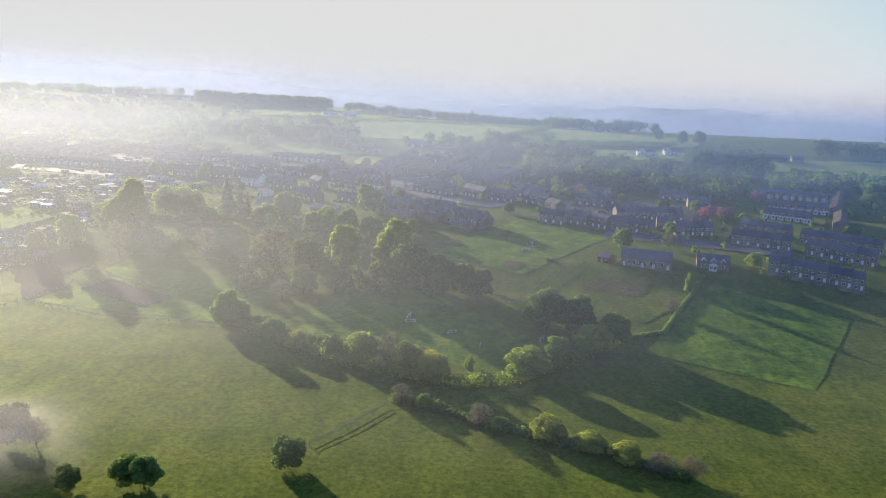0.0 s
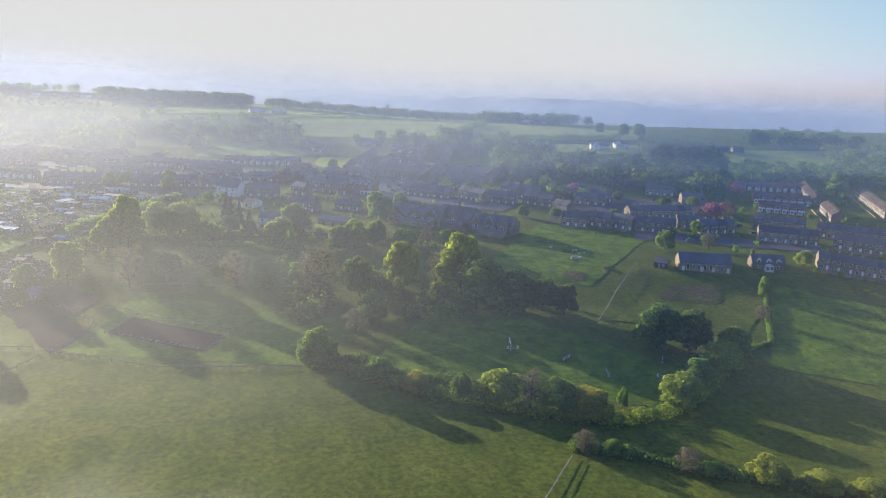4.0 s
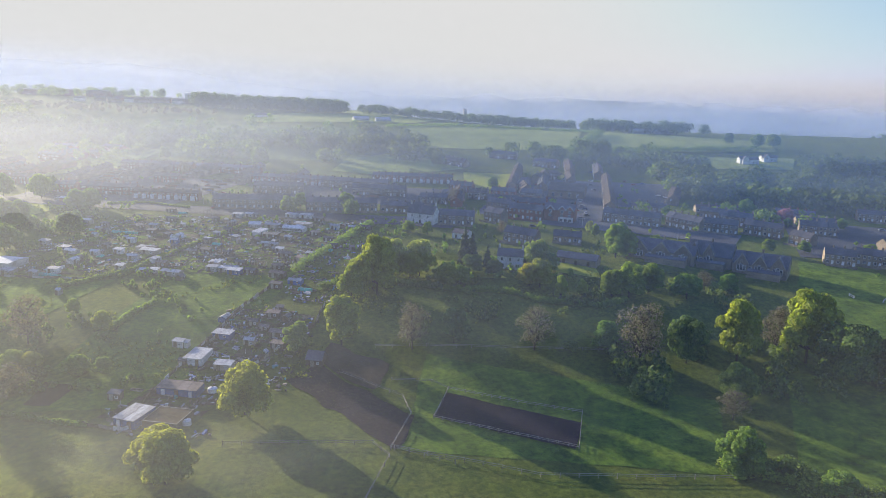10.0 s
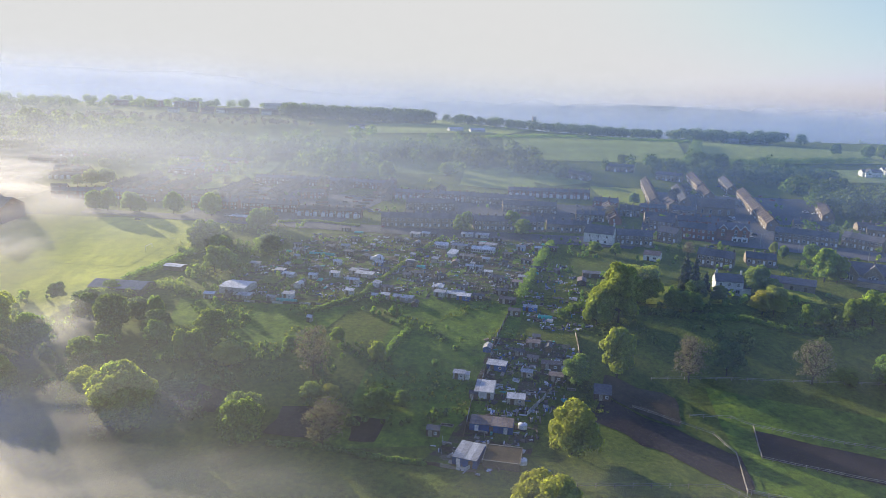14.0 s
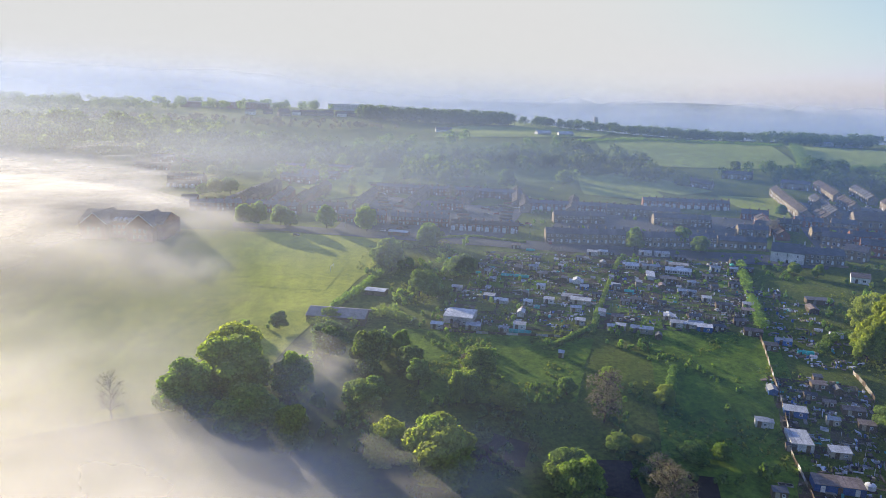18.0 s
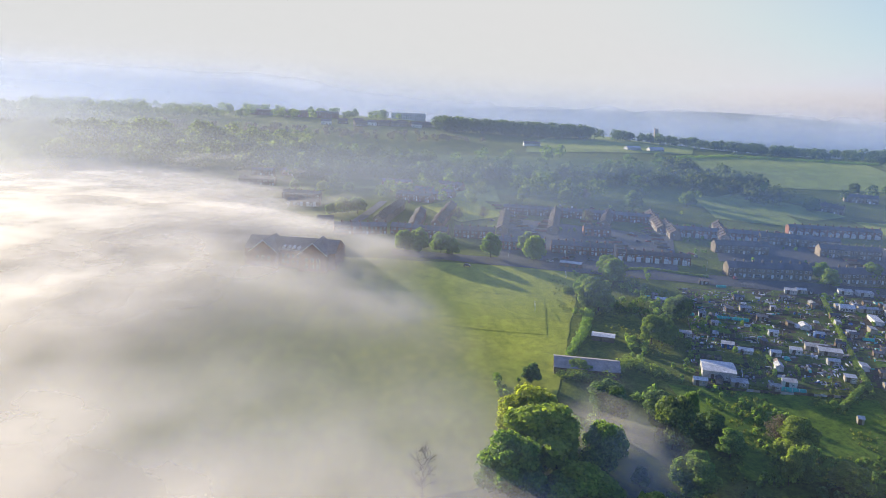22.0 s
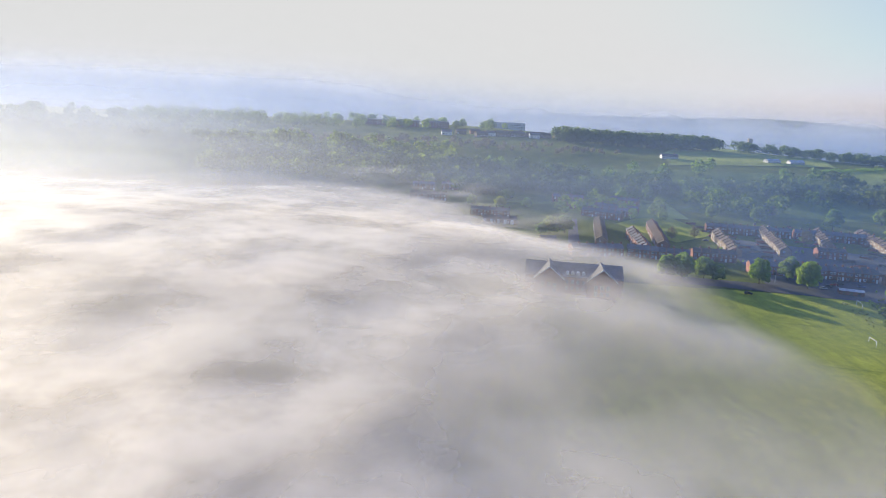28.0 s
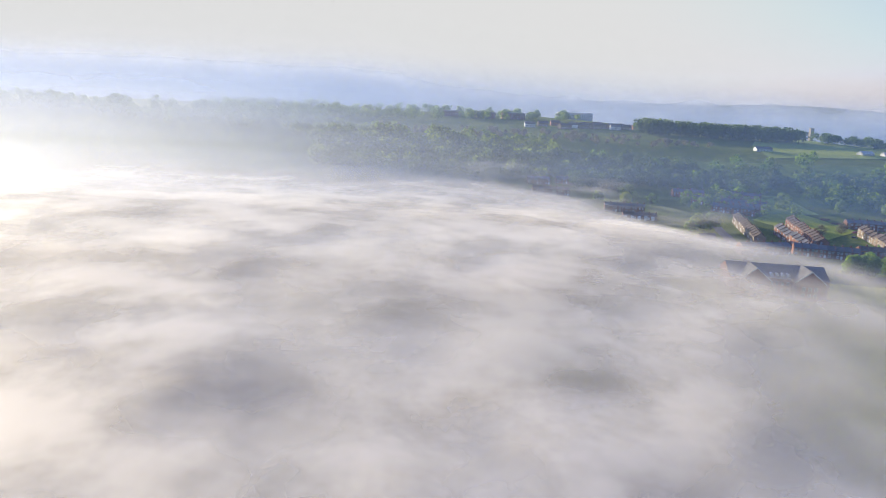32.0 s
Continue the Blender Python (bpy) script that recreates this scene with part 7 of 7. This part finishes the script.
# Scattered growth ---------------------------------------------------------
def scatter(name, label, polygon, count, h0, h1, leaf, seed, per=150, category="woodland", size=1.0, clumped=False, grow=1.0):
    """Many small crowns over a polygon, joined into one mesh: woods too far and too many to count."""
    rng = random.Random(seed)
    xs, ys = [p[0] for p in polygon], [p[1] for p in polygon]
    verts, faces = [], []
    done = 0
    while done < count:
        x, y = rng.uniform(min(xs), max(xs)), rng.uniform(min(ys), max(ys))
        inside = False
        for (ax, ay), (bx, by) in zip(polygon, polygon[1:] + polygon[:1]):
            if (ay > y) != (by > y) and x < (bx - ax) * (y - ay) / (by - ay) + ax:
                inside = not inside
        done += 1
        if not inside or (clumped and noise.noise((x * 0.045, y * 0.045, seed)) < 0.12):
            continue
        h = rng.uniform(h0, h1) * grow
        w = h * (rng.uniform(0.42, 0.6) if grow > 1 else rng.uniform(0.3, 0.42))
        z = gz(x, y)
        lobes = [(Vector((x + rng.uniform(-0.4, 0.4) * w, y + rng.uniform(-0.4, 0.4) * w, z + h * f)), w * r) for f, r in ((0.3, 0.75), (0.5, 0.9), (0.62, 0.8), (0.8, 0.55))]
        v, f = leaf_cloud(lobes, per, size * (0.45 + w * 0.14), rng)
        b = len(verts)
        verts += v
        faces += [tuple(b + i for i in q) for q in f]
        b = len(verts)
        t = 0.03 * h
        verts += [Vector((x - t, y - t, z - 0.3)), Vector((x + t, y - t, z - 0.3)), Vector((x, y + t, z - 0.3)), Vector((x, y, z + h * 0.6))]
        faces += [(b, b + 1, b + 3), (b + 1, b + 2, b + 3), (b + 2, b, b + 3)]
    ob = mesh_object(name, verts, faces, leaf)
    return tagged(ob, label, category, group=category, kind="stuff")


WOODS = [
    ([(80, 840), (200, 760), (290, 712), (278, 770), (255, 815), (180, 862)], 190, 7, 13, LEAF_WOOD, 1),
    ([(330, 690), (470, 640), (500, 690), (440, 715), (340, 730)], 150, 5, 9, LEAF_WOOD, 22),
    ([(190, 640), (330, 560), (380, 600), (330, 700), (210, 740)], 240, 8, 14, LEAF_WOOD, 2),
    ([(190, 640), (330, 560), (380, 600), (330, 700), (210, 740)], 90, 7, 12, LEAF_DARK, 3),
    ([(372, 735), (450, 730), (455, 775), (385, 780)], 90, 9, 15, LEAF_WOOD, 4),
    ([(380, 640), (560, 600), (640, 680), (500, 700)], 200, 6, 12, LEAF_DARK, 5),
    ([(-440, 890), (-300, 890), (-290, 985), (-440, 1000)], 190, 7, 13, LEAF_WOOD, 6),
    ([(-300, 892), (-180, 896), (-60, 876), (-45, 925), (-180, 948), (-300, 952)], 105, 7, 13, LEAF_WOOD, 23),
    ([(-430, 860), (-200, 850), (-60, 840), (-40, 990), (-180, 1010), (-440, 1010)], 55, 7, 13, LEAF_DARK, 7),
    ([(-700, 940), (-430, 920), (-430, 1060), (-700, 1080)], 260, 7, 14, LEAF_DARK, 8),
    ([(-280, 1205), (-60, 1195), (-60, 1235), (-280, 1240)], 260, 11, 16, LEAF_WOOD, 9),
    ([(-60, 870), (0, 790), (30, 830), (10, 930), (-50, 970)], 80, 7, 14, LEAF_WOOD, 10),
    ([(-200, 800), (-60, 790), (-40, 860), (-240, 880)], 16, 7, 12, LEAF_DARK, 11),
    ([(-40, 1180), (300, 1130), (420, 1180), (420, 1240), (-40, 1260)], 240, 7, 12, LEAF_WOOD, 12),
    ([(270, 1090), (440, 1060), (440, 1100), (280, 1130)], 90, 9, 15, LEAF_WOOD, 13),
    ([(560, 850), (700, 845), (740, 880), (580, 900)], 60, 8, 14, LEAF_WOOD, 14),
    ([(-900, 1150), (-400, 1290), (-300, 1380), (-900, 1400)], 320, 7, 12, LEAF_DARK, 15),
    ([(-1300, 1200), (-700, 1050), (-700, 1200), (-1300, 1350)], 300, 8, 13, LEAF_DARK, 16),
    ([(0, 1040), (260, 1085), (250, 1100), (0, 1060)], 26, 4, 8, LEAF_WOOD, 17),
    ([(130, 570), (250, 520), (260, 560), (150, 610)], 26, 4, 8, LEAF_DARK, 18),
    ([(560, 700), (1000, 640), (1000, 800), (640, 830)], 240, 7, 12, LEAF_DARK, 19),
    ([(-360, 800), (-250, 790), (-250, 850), (-360, 870)], 30, 5, 9, LEAF_DARK, 20),
    ([(-640, 1090), (-300, 1060), (-200, 1090), (-300, 1150), (-640, 1160)], 160, 3, 6, LEAF_BROWN, 21),
]
for _poly, _n, _h0, _h1, _leaf, _s in WOODS:
    scatter("woodland", "mixed spring woodland on the hillside", _poly, _n, _h0, _h1, _leaf, _s, 110, size=1.1, grow=1.35)
SCRUB = [
    ([(-230, 385), (-120, 385), (-110, 440), (-235, 440)], 420, 1.0, 3.2, LEAF, 31),
    ([(-240, 340), (-130, 345), (-130, 385), (-240, 385)], 420, 1.2, 4.0, LEAF_DARK, 32),
    ([(-300, 365), (-235, 360), (-225, 445), (-300, 450)], 420, 1.6, 5.5, LEAF, 33),
    ([(-265, 450), (-190, 450), (-190, 590), (-240, 590)], 520, 1.5, 4.5, LEAF, 34),
    ([(-230, 445), (-40, 440), (-10, 550), (-180, 570)], 850, 0.7, 2.6, LEAF, 35),
    ([(-120, 350), (-75, 350), (-60, 440), (-105, 440)], 40, 0.7, 2.0, LEAF, 36),
    ([(-70, 385), (110, 385), (110, 430), (-70, 430)], 420, 1.5, 5.0, LEAF_DARK, 37),
    ([(-65, 430), (60, 430), (80, 480), (-65, 490)], 300, 1.5, 4.5, LEAF, 38),
    ([(30, 320), (110, 320), (150, 330), (90, 372), (20, 365)], 330, 3.0, 8.0, LEAF_DARK, 39),
    ([(255, 335), (340, 300), (345, 345), (270, 365)], 60, 1.0, 4.0, LEAF, 40),
    ([(-20, 500), (40, 470), (100, 460), (100, 500), (20, 530)], 50, 2.0, 5.0, LEAF, 41),
    ([(200, 430), (300, 400), (320, 470), (220, 490)], 40, 2.0, 5.0, LEAF, 42),
    ([(170, 400), (340, 350), (380, 470), (200, 500)], 260, 1.5, 4.5, LEAF, 44),
    ([(0, 480), (110, 470), (170, 520), (40, 600), (-20, 560)], 240, 1.5, 4.5, LEAF, 45),
    ([(-270, 600), (-30, 585), (-30, 690), (-270, 700)], 220, 1.0, 3.5, LEAF, 46),
    ([(300, 470), (460, 440), (480, 600), (320, 620)], 200, 1.5, 5.0, LEAF, 47),
    ([(60, 600), (160, 590), (180, 720), (80, 760)], 90, 1.5, 4.0, LEAF, 48),
    ([(-210, 690), (-60, 690), (-60, 780), (-210, 790)], 30, 2.0, 5.0, LEAF_LIGHT, 43),
]
for _poly, _n, _h0, _h1, _leaf, _s in SCRUB:
    scatter("bushes", "bushes and brambles between the plots and gardens", _poly, _n, _h0, _h1, _leaf, _s, 60, "bushes", 1.0, True)

LEAF_GRASS = foliage("tall_grass", (0.1, 0.15, 0.025), (0.26, 0.31, 0.05), 0.5)
for _poly, _n, _s in (([(-235, 350), (-75, 350), (-40, 445), (-240, 450)], 5200, 61), ([(-60, 385), (110, 385), (110, 480), (-65, 490)], 2600, 62), ([(-270, 450), (-190, 450), (-200, 590), (-250, 590)], 1500, 63), ([(-215, 448), (-60, 446), (-50, 550), (-190, 560)], 1500, 64)):
    scatter("tussocks", "tussocks of tall uncut grass", _poly, _n, 0.4, 1.3, LEAF_GRASS, _s, 9, "grass", 0.7, True, 1.01)


def clutter(x0, x1, y0, y1, count, seed):
    """Loose allotment things: raised beds, water butts, stacked boards and pallets."""
    rng = random.Random(seed)
    made = {}
    for i in range(count):
        x, y = rng.uniform(x0, x1), rng.uniform(y0, y1)
        m = Matrix.Translation((x, y, gz(x, y) + 0.12)) @ Matrix.Rotation(radians(rng.choice((-18, -18, 72, -30))), 4, "Z")
        kind = rng.choice(("raised_bed", "raised_bed", "water_butt", "board_stack", "cold_frame", "pallet"))
        if kind in made:
            copy_thing(made[kind], m)
            continue
        if kind == "raised_bed":
            root = empty(kind, m, "timber raised bed filled with dark soil", "bed", "raised beds")
            for x2, x3, y2, y3 in ((0, 4, 0, 0.12), (0, 4, 1.4, 1.52), (0, 0.12, 0.12, 1.4), (3.88, 4, 0.12, 1.4)):
                part("board", box(x2, x3, y2, y3, -0.2, 0.4), PALE, root)
            part("soil", box(0.12, 3.88, 0.12, 1.4, -0.2, 0.32), SOIL, root)
        elif kind == "water_butt":
            root = empty(kind, m, "dark blue plastic water butt", "butt", "water butts")
            bm = bmesh.new()
            tube_into(bm, [Vector((0, 0, -0.2)), Vector((0, 0, 0.5)), Vector((0, 0, 1.1))], [0.4, 0.46, 0.4], 10)
            part("barrel", bm, BLUE, root)
            part("lid", box(-0.3, 0.3, -0.3, 0.3, 1.1, 1.16), TYRE, root)
        elif kind == "board_stack":
            root = empty(kind, m, "stack of old weathered boards", "timber", "board stacks")
            for j in range(5):
                part("board", box(0.1 * (j % 2), 2.6 + 0.15 * (j % 3), 0, 0.9, -0.1 + 0.12 * j, 0.1 + 0.12 * j - 0.01), TIMBER if j % 2 else PALE, root)
        elif kind == "cold_frame":
            root = empty(kind, m, "small white cold frame on soil", "cold frame", "cold frames")
            part("box", prism([(0, -0.2), (1.4, -0.2), (1.4, 0.8), (0, 0.45)], 0, 2.4, "x"), WHITE, root)
            part("lid", prism([(-0.05, 0.45), (1.45, 0.83), (1.45, 0.88), (-0.05, 0.5)], -0.05, 2.45, "x"), METAL, root)
        else:
            root = empty(kind, m, "grey timber pallet on the ground", "pallet", "pallets")
            for j in range(5):
                part("slat", box(0, 1.6, j * 0.32, j * 0.32 + 0.2, 0.3, 0.34), PALE, root)
            part("runner", box(0, 0.12, 0, 1.48, -0.2, 0.3), PALE, root)
            part("runner", box(1.48, 1.6, 0, 1.48, -0.2, 0.3), PALE, root)
        made[kind] = root


clutter(-215, -130, 448, 555, 30, 1)
clutter(-150, -60, 448, 545, 30, 2)
clutter(-112, -82, 362, 400, 24, 3)
clutter(-85, -60, 410, 500, 22, 4)
clutter(-135, -112, 326, 346, 8, 5)
_rng = random.Random(77)
for _i in range(46):
    allotment_thing(_rng.choice(("pale", "felt", "metal", "felt", "brown", "pale", "net", "frame")), _rng.uniform(-212, -50), _rng.uniform(452, 545), _rng.uniform(2.4, 5))

ODDS, _nt, _p = nodes_of("odds_and_ends")
_g = _nt.nodes.new("ShaderNodeNewGeometry")
_r = _nt.nodes.new("ShaderNodeValToRGB")
_r.color_ramp.interpolation = "CONSTANT"
_r.color_ramp.elements[0].color = (0.05, 0.045, 0.04, 1)
_r.color_ramp.elements[1].position, _r.color_ramp.elements[1].color = 0.93, (0.75, 0.75, 0.73, 1)
for _at, _c in ((0.22, (0.2, 0.145, 0.1)), (0.4, (0.3, 0.26, 0.2)), (0.55, (0.1, 0.08, 0.06)), (0.68, (0.4, 0.41, 0.42)), (0.8, (0.6, 0.6, 0.58)), (0.87, (0.05, 0.3, 0.26)), (0.9, (0.06, 0.13, 0.32))):
    _r.color_ramp.elements.new(_at).color = (*_c, 1)
_nt.links.new(_g.outputs["Random Per Island"], _r.inputs[0])
_nt.links.new(_r.outputs[0], _p.inputs["Base Color"])
_p.inputs["Roughness"].default_value = 0.7


def odds(x0, x1, y0, y1, count, seed, slant=0.33):
    """Too many and too small to count: planks, pots, sheeting, canes and sacks in loose heaps along the plot edges."""
    rng = random.Random(seed)
    verts, faces = [], []
    while len(faces) < count * 6:
        cx, cy = rng.uniform(x0, x1), rng.uniform(y0, y1)
        for _ in range(rng.randint(2, 7)):
            u, v = cx + rng.gauss(0, 1.6), cy + rng.gauss(0, 1.0)
            x, y = u + slant * (v - y0), v - 0.2 * (u - x0)
            a = radians(rng.choice((-18, 72)) + rng.gauss(0, 9))
            kind = rng.random()
            l, w, h = (rng.uniform(1.2, 3.0), rng.uniform(0.15, 0.4), rng.uniform(0.1, 0.5)) if kind < 0.4 else (rng.uniform(0.3, 0.9), rng.uniform(0.3, 0.8), rng.uniform(0.3, 1.1)) if kind < 0.75 else (rng.uniform(1.0, 2.2), rng.uniform(0.7, 1.4), rng.uniform(0.08, 0.4)) if kind < 0.92 else (0.08, 0.08, rng.uniform(1.4, 2.2))
            z = gz(x, y) + 0.1
            b = len(verts)
            tilt = rng.uniform(-0.1, 0.25) * l * 0.5
            for zz in (0, h):
                for sx, sy in ((-1, -1), (1, -1), (1, 1), (-1, 1)):
                    px, py = sx * l / 2, sy * w / 2
                    verts.append((x + px * math.cos(a) - py * math.sin(a), y + px * math.sin(a) + py * math.cos(a), z + zz + (tilt * (sx + 1) if zz else 0)))
            faces += [(b, b + 3, b + 2, b + 1), (b + 4, b + 5, b + 6, b + 7)] + [(b + i, b + (i + 1) % 4, b + 4 + (i + 1) % 4, b + 4 + i) for i in range(4)]
    tagged(mesh_object("allotment_clutter", verts, faces, ODDS), "planks, pots, sheeting and canes lying about the plots", "clutter", group="clutter", kind="stuff")


odds(-222, -160, 450, 560, 1000, 11)
odds(-158, -90, 448, 552, 1150, 12)
odds(-116, -82, 350, 402, 500, 13, 0.1)
odds(-92, -66, 410, 500, 350, 14, 0.2)
odds(-135, -105, 322, 348, 130, 15, 0.1)


def beds(x0, x1, y0, y1, cols, rows, seed):
    """Allotment plots: strips of grass and of dug earth side by side."""
    rng = random.Random(seed)
    for i in range(cols):
        for j in range(rows):
            a, b = x0 + (x1 - x0) * i / cols, x0 + (x1 - x0) * (i + 1) / cols
            c, d = y0 + (y1 - y0) * j / rows, y0 + (y1 - y0) * (j + 1) / rows
            if rng.random() < 0.26:
                s = 0.33
                f = lambda u, v: (u + s * (v - y0), v - 0.2 * (u - x0))
                patch("garden_plot", [f(a + 0.8, c + 0.8), f(b - 0.8, c + 0.8), f(b - 0.8, d - 0.8), f(a + 0.8, d - 0.8)], rng.choice((LUSH, LUSH, MEADOW, TRODDEN)), "grassed allotment plot with paths round it", "plot", 3.0, 0.33)


beds(-222, -165, 448, 560, 6, 7, 4)
beds(-158, -92, 446, 550, 7, 7, 5)


# The wide valley behind the hill: woods, hedgerows and a scattered town, all far off
for _poly, _n, _s in (([(300, 1500), (1500, 1350), (1600, 1450), (400, 1600)], 150, 71), ([(200, 1750), (1700, 1600), (1800, 1720), (300, 1900)], 190, 72), ([(-300, 2150), (2000, 1950), (2100, 2100), (-200, 2300)], 220, 73), ([(100, 2550), (2300, 2400), (2400, 2500), (200, 2700)], 200, 75)):
    scatter("woodland", "distant hazy woods and hedgerows in the valley", _poly, _n, 9, 16, LEAF_WOOD, _s, 36, size=1.9, clumped=True, grow=1.5)


def distant_town(x0, x1, y0, y1, count, seed):
    """House blocks with low pitched roofs, too far to tell apart."""
    rng = random.Random(seed)
    verts, faces = [], []
    while len(faces) < count * 7:
        x, y = rng.uniform(x0, x1), rng.uniform(y0, y1)
        if noise.noise((x * 0.004, y * 0.004, seed)) < 0.02:
            continue
        l, d, h = rng.uniform(10, 34), rng.uniform(8, 12), rng.uniform(5, 9)
        z, b = gz(x, y), len(verts)
        for sx in (-1, 1):
            verts += [(x + sx * l / 2, y - d / 2, z - 3), (x + sx * l / 2, y + d / 2, z - 3), (x + sx * l / 2, y + d / 2, z + h), (x + sx * l / 2, y, z + h + 3), (x + sx * l / 2, y - d / 2, z + h)]
        faces += [(b + i, b + (i + 1) % 5, b + 5 + (i + 1) % 5, b + 5 + i) for i in range(5)] + [(b + 4, b + 3, b + 2, b + 1, b), (b + 5, b + 6, b + 7, b + 8, b + 9)]
    tagged(mesh_object("distant_town", verts, faces, RENDERED), "pale houses of a distant town in the haze", "town", kind="stuff")


distant_town(350, 1500, 1650, 2000, 70, 5)
distant_town(100, 2000, 2200, 2500, 90, 6)

# The hill range far off and the ridge beyond the valley
def far_ridge(y, z_of, label, material):
    xs = list(np.arange(-4300, 4400, 60.0))
    verts = [(x, y + 60 * k * (1 if k else 0), z) for k, zz in ((0, None), (1, 0)) for x in xs for z in [(-150 if k == 0 else z_of(x))]]
    n = len(xs)
    faces = [(i, i + 1, n + i + 1, n + i) for i in range(n - 1)]
    return tagged(mesh_object("backdrop", verts, faces, material, smooth_shade=True), label, "hills", kind="structure")


FARHILL = grass("far_hill_grass", (0.08, 0.1, 0.06), (0.1, 0.12, 0.07), (0.12, 0.14, 0.08), 0.006, 0.03)
far_ridge(3600, lambda x: 40 + 70 * smooth((x + 600) / 3000) * 0.4 + 12 * noise.noise((x * 0.0016, 1, 0)) + 4 * noise.noise((x * 0.01, 2, 0)), "hazy wooded ridge beyond the valley", FARHILL)
far_ridge(3900, lambda x: 72 + 34 * math.exp(-((x - 1400) / 500) ** 2) + 14 * noise.noise((x * 0.001, 5, 0)) - 25 * smooth((x - 2000) / 1500), "distant blue hills on the horizon", FARHILL)

for _l in PROTO.values():
    for _o in _l:
        for _c in list(_o.children):
            bpy.data.objects.remove(_c)
        bpy.data.objects.remove(_o)
